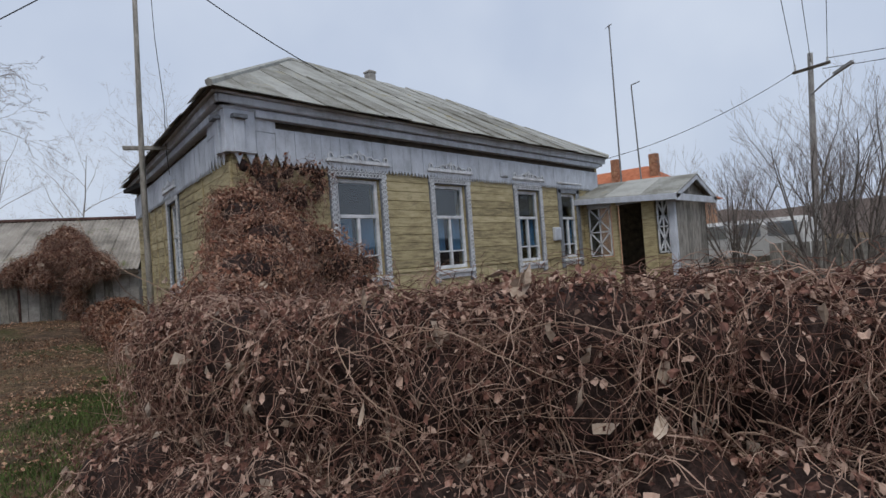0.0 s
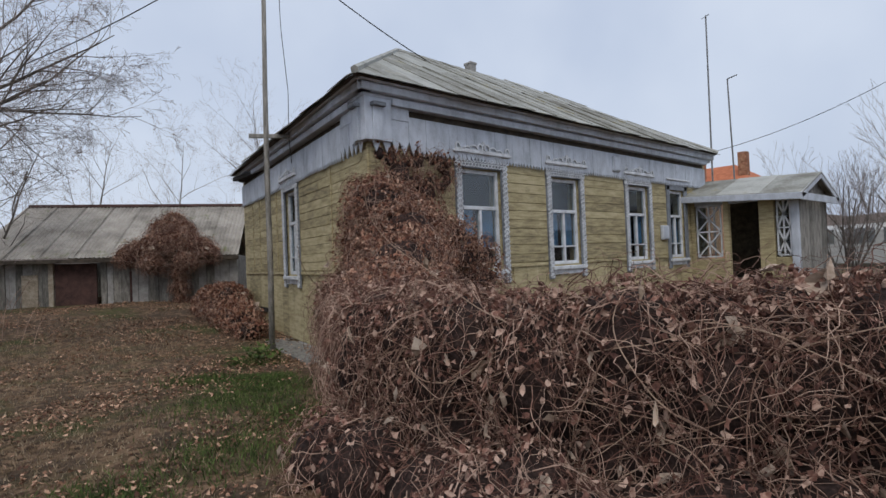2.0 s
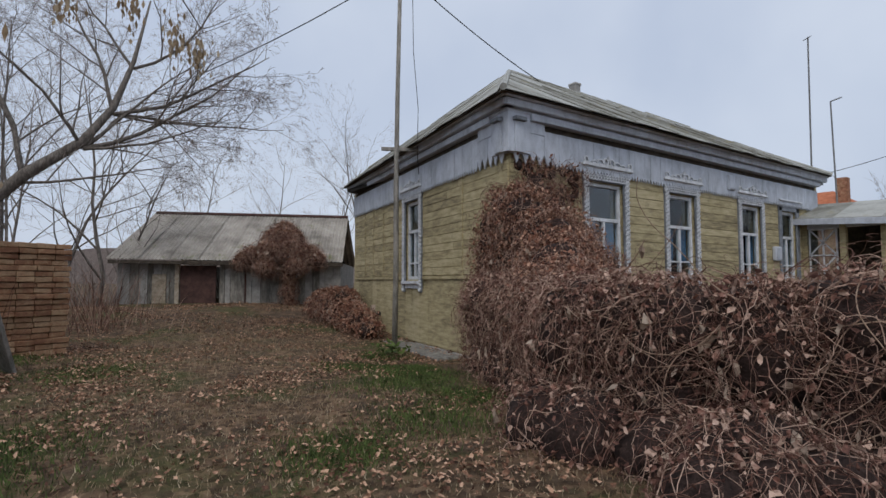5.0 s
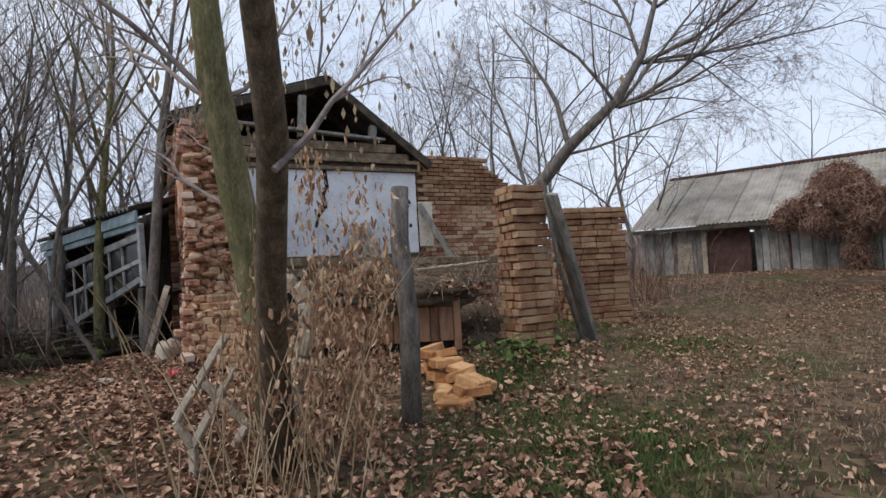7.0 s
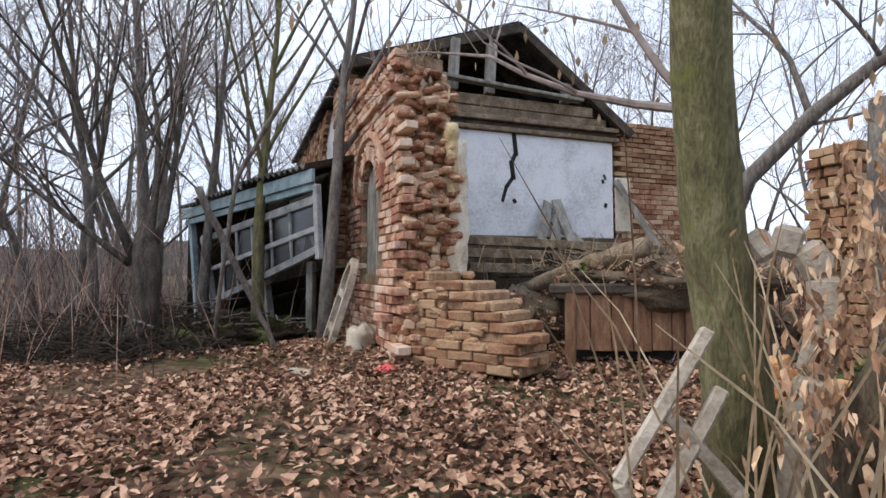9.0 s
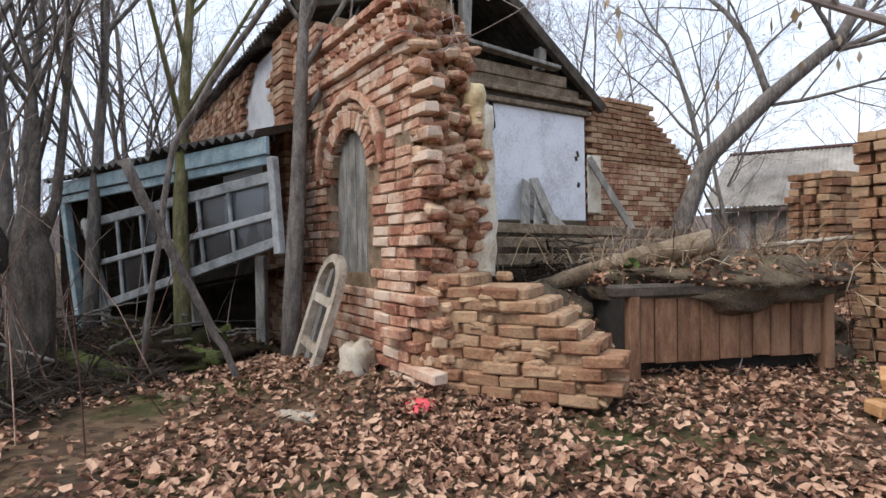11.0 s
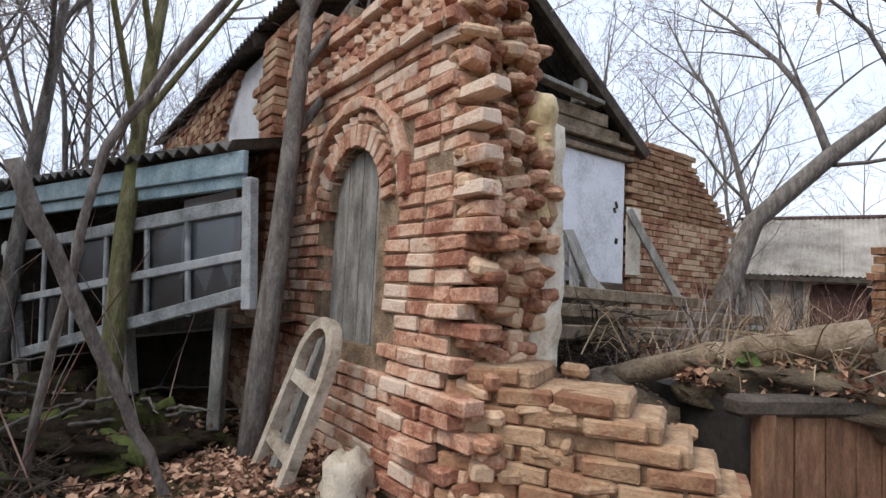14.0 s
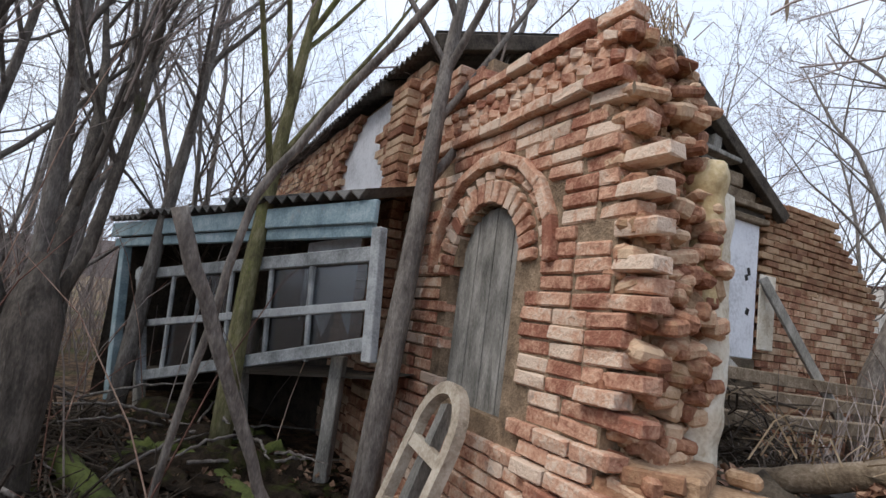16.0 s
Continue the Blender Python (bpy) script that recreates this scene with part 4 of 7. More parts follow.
# core of the wall behind the face bricks, cut in upright strips round the niche
s = -2.5
while s < 0.06:
    w = 0.08
    mid = s + w / 2
    top = min(ruin_top(mid) - 0.02, 2.0 + max(0.0, 0.06 - mid) / 0.24)
    spans = [(-0.3, top)]
    if abs(mid - ARC_S) < ARC_R + 0.0:
        arch = ARC_Z + math.sqrt(max(0, ARC_R ** 2 - (mid - ARC_S) ** 2))
        spans = [(-0.3, 0.84), (arch, top)]
    for z0, z1 in spans:
        if z1 > z0:
            backing.box(rp(mid, 0.33, (z0 + z1) / 2), (w, 0.52, z1 - z0), RROT)
            backing.box(rp(mid, 0.05, (z0 + z1) / 2), (w, 0.06, z1 - z0), RROT)
    s += w
tagged(part("wall_core", backing, M_MORTAR, ruin, "crumbling mortar core"), kind="stuff")
# board shutter in the niche
shutter = new("shutter")
shutter.parent = ruin
shutter["label"] = "grey weathered board shutter in the arch"
for k in range(4):
    x0 = ARC_S - ARC_R + k * 0.205
    x1 = x0 + 0.2
    poly = [(x0, 0.84), (x1, 0.84)] + [(x, ARC_Z + math.sqrt(max(0, ARC_R ** 2 - (x - ARC_S) ** 2))) for x in (x1, (x0 + x1) / 2, x0)]
    part("board", Geo().prism(poly, lambda x, y, d: rp(x, 0.1 + 0.004 * k - d, y), 0.025), M_WOODGREY, shutter)

# broken end of the pier: rubble bricks in every direction
rub = Geo()
for k in range(460):
    z = R.uniform(0.05, 2.95)
    d = R.uniform(0.06, 0.6)
    s = 0.04 + R.uniform(-0.06, 0.15) + 0.05 * math.sin(z * 5) + (0.08 if z < 0.8 else 0.0) - (0.24 * max(0, z - 2.0))
    rot = RROT @ Euler((R.uniform(-0.3, 0.3), R.uniform(-0.3, 0.3), R.choice((0, 1.57)) + R.uniform(-0.5, 0.5))).to_matrix()
    rub.box(rp(s, d, z), (R.uniform(0.08, 0.24), R.uniform(0.07, 0.14), R.uniform(0.05, 0.09)), rot, R.uniform(0.012, 0.026))
rubble_ob = part("broken_bricks", rub, M_BRICKJ, ruin, "broken brick ends and rubble")
tagged(rubble_ob, kind="stuff")
smear = Geo()
for k in range(230):
    z = R.uniform(0.1, 2.8)
    smear.box(rp(0.08 + R.uniform(-0.06, 0.05) + 0.05 * math.sin(z * 5) - 0.24 * max(0, z - 2.0), R.uniform(0.12, 0.6), z), (R.uniform(0.04, 0.12), R.uniform(0.06, 0.16), R.uniform(0.05, 0.2)), RROT @ Euler((R.uniform(-0.5, 0.5), R.uniform(-0.5, 0.5), R.uniform(-0.5, 0.5))).to_matrix(), 0.03)
tagged(part("clay_mortar", smear, M_CLAY, ruin, "crumbling clay mortar between broken bricks"), kind="stuff")
# plaster edge at the back of the pier
def strip(name, s0, d0, z0, z1, w, t, m_, label, seed):
    """An uneven upright strip of plaster, without steps."""
    g = Geo()
    n = 26
    for i in range(n + 1):
        z = z0 + (z1 - z0) * i / n
        a = w * (0.5 + 0.22 * noise.noise((z * 3.1, seed, 0))) + 0.02 * noise.noise((z * 9, seed, 2))
        b = t * (0.5 + 0.25 * noise.noise((z * 4.3, seed, 5)))
        for x, y in ((-a, -b), (a * 0.7, -b), (a, 0), (a * 0.8, b), (-a, b)):
            g.v.append(tuple(rp(s0 + x, d0 + y, z)))
    for i in range(n):
        for k in range(5):
            p, q = 5 * i + k, 5 * i + (k + 1) % 5
            g.f.append((p, q, q + 5, p + 5))
    g.f += [(4, 3, 2, 1, 0), tuple(5 * n + k for k in range(5))]
    return part(name, g, m_, ruin, label, True)


strip("plaster_edge", 0.06, 0.63, 0.82, 2.2, 0.24, 0.2, M_PLASTERCREAM, "cream plaster edge of the broken wall", 3.0)
strip("plaster_lump", 0.1, 0.56, 1.62, 2.35, 0.2, 0.12, M_PLASTERTAN, "yellowed plaster lumps", 8.0)
# grass growing on the top of the pier
g = Geo()
for k in range(220):
    p = rp(R.uniform(-0.5, 0.05), R.uniform(0.05, 0.5), 3.0 + R.uniform(-0.05, 0.1))
    q = p + Vector((R.uniform(-0.15, 0.15), R.uniform(-0.15, 0.15), R.uniform(-0.25, 0.28)))
    g.tube([p, p.lerp(q, 0.6) + UP * 0.08, q], [0.004, 0.003, 0.001], 3, False)
g_ob = part("dry_grass_tuft", g, M_DRYGRASS, ruin, "dry grass on the wall top")
tagged(g_ob, kind="stuff")

# low stub of the fallen wall
stub = new("fallen_wall_stub")
stub.parent = ruin
stub["label"] = "low stepped stub of tan bricks"
SD_ = Vector((0.93, 0.53))
stub_core = Geo()


def sp(a, o, z):
    return rp(0.1 + SD_.x * a + SD_.y * o, 0.28 + SD_.y * a - SD_.x * o, z)


s_x = (sp(1, 0, 0) - sp(0, 0, 0)).normalized()
s_y = (sp(0, 1, 0) - sp(0, 0, 0)).normalized()
SROT = Matrix((s_x, -s_y, UP)).transposed()
STAN = [rough_brick(R.uniform(0.235, 0.265), 0.14, R.uniform(0.074, 0.084), 90 + i, 0.011) for i in range(9)]
for me in STAN:
    me.materials.clear()
    me.materials.append(M_BRICKTAN)
for i in range(10):
    z = 0.0 + i * 0.086
    reach = (1.2, 1.18, 1.17, 1.15, 1.12, 1.06, 0.95, 0.84, 0.7, 0.25)[i] + RRD.uniform(-0.04, 0.04)
    a = -0.05 + (0.13 if i % 2 else 0)
    while a < reach:
        for o in (0.16, 0.0, -0.16):
            if RRD.random() < (0.9 if i < 7 else 0.97):
                lay(R.choice(STAN), Matrix.Translation(sp(a + RRD.uniform(-0.012, 0.012), o + (0.03 if i < 3 else 0) * (1 if o > 0 else 0) + RRD.uniform(-0.012, 0.012), z + 0.045)) @ SROT.to_4x4() @ pose(0, 0, 0, RRD.uniform(-2, 2), RRD.uniform(-2.5, 2.5), RRD.uniform(-4, 4)), stub)
        a += 0.262
    stub_core.box(sp((reach - 0.1) / 2, -0.02, z + 0.04), (max(0.1, reach + 0.06), 0.45 + RRD.uniform(-0.02, 0.02), 0.1), SROT, 0.02)
for k in range(36):
    a = R.uniform(0.0, 1.1)
    z = R.uniform(0.0, 0.86 - 0.45 * max(0, a - 0.3))
    stub_core.box(sp(a, R.choice((0.2, 0.215, -0.2)), z), (R.uniform(0.05, 0.2), R.uniform(0.04, 0.08), R.uniform(0.03, 0.09)), SROT @ Euler((R.uniform(-0.4, 0.4), R.uniform(-0.4, 0.4), R.uniform(-0.4, 0.4))).to_matrix(), 0.02)
tagged(part("clay_fill", stub_core, M_CLAY, stub, "crumbling clay mortar"), kind="stuff")

# ---- the house behind: white inner gable, long wall, roof
GO = Vector((-12.76, -1.86, 0))
GK = 0.885
GD = Vector((-0.65, 0.76, 0)).normalized()
GN = Vector((0.76, 0.65, 0)).normalized()
GROT = Matrix((GD, GN, UP)).transposed()


def gp(s, o, z):
    return GO + GD * (s * GK) + GN * (o * GK) + UP * (1.05 + (z - 1.05) * GK)


def gbox(name, s0, s1, z0, z1, o0, o1, m_, label="", ch=0.01):
    return part(name, Geo().box(gp((s0 + s1) / 2, (o0 + o1) / 2, (z0 + z1) / 2), ((s1 - s0) * GK, (o1 - o0) * GK, (z1 - z0) * GK), GROT, ch), m_, ruin, label)


gbox("inner_wall", -3.85, 0.02, 1.42, 3.12, -0.3, 0.0, M_PLASTER, "whitewashed inner wall with a long crack")
gbox("wall_footing", -3.85, 0.02, -0.2, 1.42, -0.3, 0.03, M_SOIL, "earth-stained bare footing of the inner wall")
crack = Geo()
pts = [(-1.95, 3.1), (-1.92, 2.8), (-2.0, 2.62), (-1.97, 2.4), (-2.1, 2.22), (-2.16, 2.02)]
for (a, z), (a2, z2) in zip(pts, pts[1:]):
    crack.box(gp((a + a2) / 2, 0.004, (z + z2) / 2), (0.05 + 0.03 * R.random(), 0.006, abs(z2 - z) + 0.06), GROT @ Euler((0, math.atan2(a2 - a, z2 - z), 0)).to_matrix())
for a, z in ((-0.16, 2.5), (-0.2, 2.42), (-0.15, 2.0), (-1.95, 2.0)):
    crack.box(gp(a, 0.004, z), (R.uniform(0.03, 0.06), 0.006, R.uniform(0.04, 0.12)), GROT @ Euler((0, R.uniform(-0.6, 0.6), 0)).to_matrix())
tagged(part("wall_crack", crack, M_DARK, ruin, "black crack in the plaster"), kind="stuff")
for k, (z0, z1, o, s1) in enumerate(((3.12, 3.2, 0.07, 0.12), (3.2, 3.28, 0.02, 0.1), (3.28, 3.36, 0.1, 0.1), (3.36, 3.52, 0.0, -0.1), (3.52, 3.7, 0.02, -0.4))):
    gbox("ceiling_beam", -3.85, s1, z0 + 0.004, z1, -0.3, o, M_LOG if k != 1 else M_DARKWOOD_SHADE)
part("attic_plank", Geo().beam(gp(-3.7, 0.1, 3.92), gp(-0.7, 0.12, 3.76), 0.14, 0.05), M_WOODGREY, ruin)
for s0 in (-3.0, -2.35, -0.9):
    part("attic_post", Geo().beam(gp(s0, -0.1, 3.76), gp(s0 + 0.05, -0.1, 4.6 if s0 < -1 else 4.1), 0.13, 0.13, RB), M_WOODGREY, ruin)
# Near-black slab added to stand for the attic's darkness.
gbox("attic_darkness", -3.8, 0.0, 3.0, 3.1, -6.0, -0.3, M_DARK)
# brick return wall to the side
gw = new("side_wall_stub")
gw.parent = ruin
gw["label"] = "tan brick wall stub sloping down"
TANW = [rough_brick(0.222, 0.13, 0.069, 120 + i, 0.008) for i in range(6)]
for me in TANW:
    me.materials.clear()
    me.materials.append(M_BRICKTAN)
for i in range(13):
    z = 2.4 + i * 0.09
    end = 1.75 if z > 3.3 else 1.75 + (3.3 - z) * 1.5
    s = 0.05 + (0.13 if i % 2 else 0)
    while s < end:
        lay(R.choice(TANW), Matrix.Translation(gp(s + 0.13, -0.06 + R.uniform(-0.012, 0.012), z)) @ GROT.to_4x4() @ pose(0, 0, 0, 0, R.uniform(-1, 1), R.uniform(-2, 2)), gw)
        s += 0.262
core2 = Geo().prism([(0.02, 0.0), (3.4, 0.0), (2.9, 2.5), (1.65, 3.42), (0.02, 3.42)], lambda x, y, d: gp(x, -0.1 - d, y), 0.3)
part("wall_core", core2, M_MORTAR, ruin)
low = Geo()
for i in range(24):
    z = 0.3 + i * 0.09
    s = 0.05 + (0.13 if i % 2 else 0)
    while s < 2.9:
        low.box(gp(s + 0.12, -0.05 + R.uniform(-0.015, 0.015), z), (0.222, 0.13, 0.07), GROT, 0)
        s += 0.262
tagged(part("lower_bricks", low, M_BRICKJ, ruin), kind="stuff")
gbox("plaster_patch", 0.03, 0.36, 1.55, 2.5, 0.022, 0.04, M_PLASTERCREAM, "stained plaster patch")
# long wall under the eave
LW = Geo()
LW.box(rp(-5.9, 0.3, 1.74), (6.8, 0.4, 3.92), RROT)
part("long_wall", LW, M_MORTAR, ruin)
lb = Geo()
for i in range(43):
    z = -0.1 + i * 0.088
    s = -9.2 + (0.13 if i % 2 else 0)
    while s < -2.5:
        if not (-4.9 < s < -3.1 and 2.3 < z < 3.6 and noise.noise((s * 1.5, z * 1.5, 0)) < 0.25):
            lb.box(rp(s + 0.12, 0.07 + R.uniform(-0.012, 0.012), z + 0.04), (0.245, 0.14, 0.077), RROT, 0)
        s += 0.262
tagged(part("long_wall_bricks", lb, M_BRICKJ, ruin, "old red brickwork"), kind="stuff")
part("plaster_patch", Geo().box(rp(-4.0, 0.085, 2.95), (1.9, 0.02, 1.4), RROT, 0.005), M_PLASTER, ruin, "patch of white plaster")
pil = Geo()
for i in range(40):
    z = 0.0 + i * COURSE
    pil.box(rp(-2.72 + R.uniform(-0.01, 0.01), -0.02 + R.uniform(-0.01, 0.01), z + 0.04), (0.36 + 0.03 * (i % 2), 0.2, 0.078), RROT, 0.008)
tagged(part("pilaster", pil, M_BRICKJ, ruin, "brick pilaster at the junction"), kind="stuff")
# roof over the house behind
A0, A1 = rp(-2.05, -0.13, 3.74), rp(-9.4, -0.13, 3.72)
T0, T1 = rp(-1.95, 2.5, 4.62), rp(-9.4, 2.5, 4.6)
C0, C1 = rp(-1.75, 4.35, 3.1), rp(-9.4, 4.35, 3.12)
for k in range(8):
    part("slate_sheet", wavy(A0.lerp(A1, k / 8), A0.lerp(A1, (k + 1) / 8 + 0.008), T0.lerp(T1, (k + 1) / 8 + 0.008), T0.lerp(T1, k / 8), 8, 0.025, lift=0.01 * (k % 2)), M_SLATEDARK, ruin)
    part("slate_sheet", wavy(C0.lerp(C1, k / 8), C0.lerp(C1, (k + 1) / 8 + 0.008), T0.lerp(T1, (k + 1) / 8 + 0.008), T0.lerp(T1, k / 8), 8, 0.025, lift=0.01 * (k % 2)), M_SLATEDARK, ruin)
for a, b in ((A0, T0), (C0, T0)):
    part("rafter", Geo().beam(a - UP * 0.1 + RR * 0.02, b - UP * 0.1 + RR * 0.02, 0.1, 0.14), M_DARKWOOD_SHADE, ruin)
    a2, b2 = a - RR * 1.2 - UP * 0.1, b - RR * 1.2 - UP * 0.1
    part("rafter", Geo().beam(a2, b2, 0.1, 0.14), M_DARKWOOD_SHADE, ruin)
part("rear_gable", Geo().add([rp(-9.3, 0, 0), rp(-9.3, 4.2, 0), rp(-9.3, 4.2, 3.1), rp(-9.3, 2.5, 4.5), rp(-9.3, 0, 3.6)], [(0, 1, 2, 3, 4)]), M_DARKWOOD_SHADE, ruin)
part("back_wall", Geo().box(rp(-6.3, 4.1, 1.4), (6.0, 0.3, 3.2), RROT), M_DARKWOOD_SHADE, ruin)

# ---------------------------------------------------------------- leaning glazed annex
AO = Vector((-9.7, -5.27, 0))
AD = Vector((-1.4, -2.8, 0)).normalized()
AN = Vector((0.894, -0.447, 0))
annex = thing("glazed_annex", "sagging blue-grey glazed wooden veranda with broken panes", "veranda")


def ap(s, z, o=0.0):
    """Along the annex front: it sinks to the far end."""
    return AO + AD * s + UP * z + AN * o


def abeam(name, s0, z0, s1, z1, w, h, m_=M_BLUE, o=0.0, parent=annex, label=""):
    return part(name, Geo().beam(ap(s0, z0, o), ap(s1, z1, o), w, h), m_, parent, label)


abeam("fascia_board", -0.05, 2.06, 4.6, 1.93, 0.05, 0.17, M_BLUE, 0.06, annex, "faded blue fascia board")
abeam("fascia_board", -0.02, 1.93, 4.5, 1.78, 0.05, 0.1, M_BLUE, 0.03)
abeam("top_rail", -0.05, 1.76, 3.75, 1.42, 0.07, 0.11, M_GREYFRAME, 0.02)
abeam("bottom_rail", -0.12, 1.14, 3.2, 0.38, 0.07, 0.1, M_GREYFRAME, 0.02)
# Dark sheet added to shut out bright sky at the far end.
part("end_dark_sheet", Geo().add([ap(4.5, -0.1, 0), ap(4.6, -0.1, -1.6), ap(4.6, 2.4, -1.6), ap(4.5, 2.0, 0)], [(0, 1, 2, 3)]), M_DARKWOOD_SHADE, annex)
abeam("middle_rail", -0.08, 1.4, 3.45, 0.9, 0.05, 0.07, M_GREYFRAME, 0.03)
abeam("corner_stile", -0.06, 1.95, -0.14, 1.02, 0.08, 0.09, M_GREYFRAME, 0.02)
abeam("corner_stile", 3.7, 1.5, 3.15, 0.3, 0.08, 0.09, M_GREYFRAME, 0.02)
for s in (0.62, 1.15, 1.75, 2.3, 2.85):
    z = lambda q, a, b: a + (b - a) * q / 3.4
    abeam("glazing_bar", s, z(s, 1.74, 1.42), s - 0.1, z(s, 1.05, 0.38), 0.035, 0.04, M_GREYFRAME, 0.03)
for s0, s1, row in ((0.02, 0.6, 1), (0.0, 0.58, 0), (0.64, 1.13, 0), (0.66, 1.13, 1), (1.78, 2.28, 1), (2.3, 2.8, 0), (1.2, 1.7, 0)):
    tz = lambda q, a, b: a + (b - a) * q / 3.4
    za, zb = ((1.38, 0.92), (1.72, 1.4)) if row else ((1.06, 0.38), (1.38, 0.9))
    poly = [ap(s0, tz(s0, *za)), ap(s1, tz(s1, *za)), ap(s1, tz(s1, *zb)), ap(s0, tz(s0, *zb))]
    pane = part("pane", Geo().add(poly + [p + AN * 0.004 for p in poly], [(0, 1, 2, 3), (7, 6, 5, 4), (0, 4, 5, 1), (1, 5, 6, 2), (2, 6, 7, 3), (3, 7, 4, 0)]), M_GLASSDIRTY, annex)
    pane.visible_shadow = False
part("torn_film", Geo().add([ap(0.3, 1.92, -0.15), ap(0.95, 1.86, -0.15), ap(1.0, 1.2, -0.2), ap(0.8, 1.35, -0.16), ap(0.66, 1.1, -0.2), ap(0.5, 1.4, -0.17), ap(0.35, 1.15, -0.2)], [(0, 1, 2, 3, 4, 5, 6)]), M_WHITE, annex, "torn pale film behind the panes")
for s, lean in ((0.35, 0.0), (1.7, 0.3), (3.9, 0.5)):
    abeam("prop_post", s, 1.0, s - lean, -0.2, 0.1, 0.1, M_WOODGREY, -0.15)
abeam("end_post", 4.3, 1.75, 3.9, 0.0, 0.1, 0.12, M_BLUE, 0.0)
# Dark sheet added behind the panes, standing for the veranda's shaded inside.
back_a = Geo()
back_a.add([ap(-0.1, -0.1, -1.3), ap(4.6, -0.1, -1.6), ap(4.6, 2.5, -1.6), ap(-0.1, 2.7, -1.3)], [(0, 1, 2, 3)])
part("rear_dark_sheet", back_a, M_DARKWOOD_SHADE, annex)
part("sunken_floor", Geo().add([ap(-0.1, 0.9, -0.1), ap(4.3, 0.3, -0.1), ap(4.5, 0.35, -1.5), ap(-0.1, 1.0, -1.3)], [(0, 1, 2, 3)]), M_DARKWOOD_SHADE, annex)
for k in range(5):
    s0, s1 = 0.02 + k * 0.92, 0.96 + k * 0.92
    f = lambda s: 2.2 - 0.03 * s
    part("slate_sheet", wavy(ap(s0, f(s0) - 0.02, 0.13), ap(s1, f(s1) + 0.01, 0.13 + 0.05 * (k % 2)), ap(s1, f(s1) + 0.45, -1.4), ap(s0, f(s0) + 0.45, -1.4), 6, 0.03, lift=0.02 * (k % 2)), M_SLATEDARK, annex)

# ---------------------------------------------------------------- crate, mound, logs
crate = thing("plank_hutch", "brown plank hutch front under a heap of soil", "hutch")
K0, K1 = Vector((-8.9, -2.1, 0.0)), Vector((-9.34, -0.45, 0.0))
kd = (K1 - K0).normalized()
kn = Vector((kd.y, -kd.x, 0)) if Vector((kd.y, -kd.x, 0)).x > 0 else Vector((-kd.y, kd.x, 0))
KROT = Matrix((kd, kn, UP)).transposed()
kl = (K1 - K0).length
x, rr = 0.06, random.Random(9)
while x < kl - 0.08:
    w = min(rr.uniform(0.1, 0.2), kl - 0.06 - x)
    part("plank", Geo().box(K0 + kd * (x + w / 2) + UP * (0.405 + rr.uniform(-0.012, 0.012)) + kn * rr.uniform(-0.006, 0.006), (w - 0.008, 0.03, 0.5), KROT, 0.005), M_WOODBROWN, crate)
    x += w
for x in (0.03, kl - 0.02):
    part("corner_post", Geo().box(K0 + kd * x + UP * 0.36, (0.09, 0.09, 0.66), KROT, 0.01), M_WOODBROWN, crate)
part("top_rail", Geo().box(K0 + kd * kl / 2 + UP * 0.7 - kn * 0.02, (kl + 0.3, 0.14, 0.1), KROT, 0.02), M_DARKWOOD_SHADE, crate)
# Near-black block behind the planks, the hutch's inner shade put into colour.
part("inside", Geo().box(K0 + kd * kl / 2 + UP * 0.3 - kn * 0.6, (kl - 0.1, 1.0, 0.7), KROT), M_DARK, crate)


def lump(name, c, r, m_, seed, label, category, kind="", rough=0.25, seg=28, rings=14, parent=None):
    """An uneven heap or stone."""
    g = Geo()
    for i in range(rings + 1):
        for j in range(seg):
            th, ph = math.pi * i / rings, 2 * math.pi * j / seg
            d = Vector((math.sin(th) * math.cos(ph), math.sin(th) * math.sin(ph), math.cos(th)))
            k = 1 + rough * noise.noise(d * 2.1 + Vector((seed, 0, 0))) + rough * 0.5 * noise.noise(d * 5.3 + Vector((0, seed, 0))) + rough * 0.35 * noise.noise(d * 13 + Vector((seed, seed, 0)))
            g.v.append((c[0] + d.x * r[0] * k, c[1] + d.y * r[1] * k, c[2] + d.z * r[2] * k))
    for i in range(rings):
        for j in range(seg):
            a, b = i * seg + j, i * seg + (j + 1) % seg
            g.f.append((a, a + seg, b + seg, b))
    ob = part(name, g, m_, parent, "", True)
    if parent is None:
        tagged(ob, label, category, kind=kind)
    return ob


mound = lump("soil_heap", (-9.5, -1.25, 0.72), (0.52, 1.0, 0.24), M_SOIL, 3.0, "heap of dark soil and roots on the hutch", "soil", "stuff", 0.35, 40, 20)
lump("soil_heap", (-10.7, -0.5, 0.1), (0.9, 1.0, 0.4), M_SOIL, 5.0, "overgrown soil bank beside the hutch", "soil", "stuff", 0.3, 40, 20)
lump("soil_heap", (-9.9, -2.75, 0.2), (0.8, 0.6, 0.45), M_SOIL, 8.0, "rubble and soil behind the stub wall", "soil", "stuff", 0.35, 36, 18)


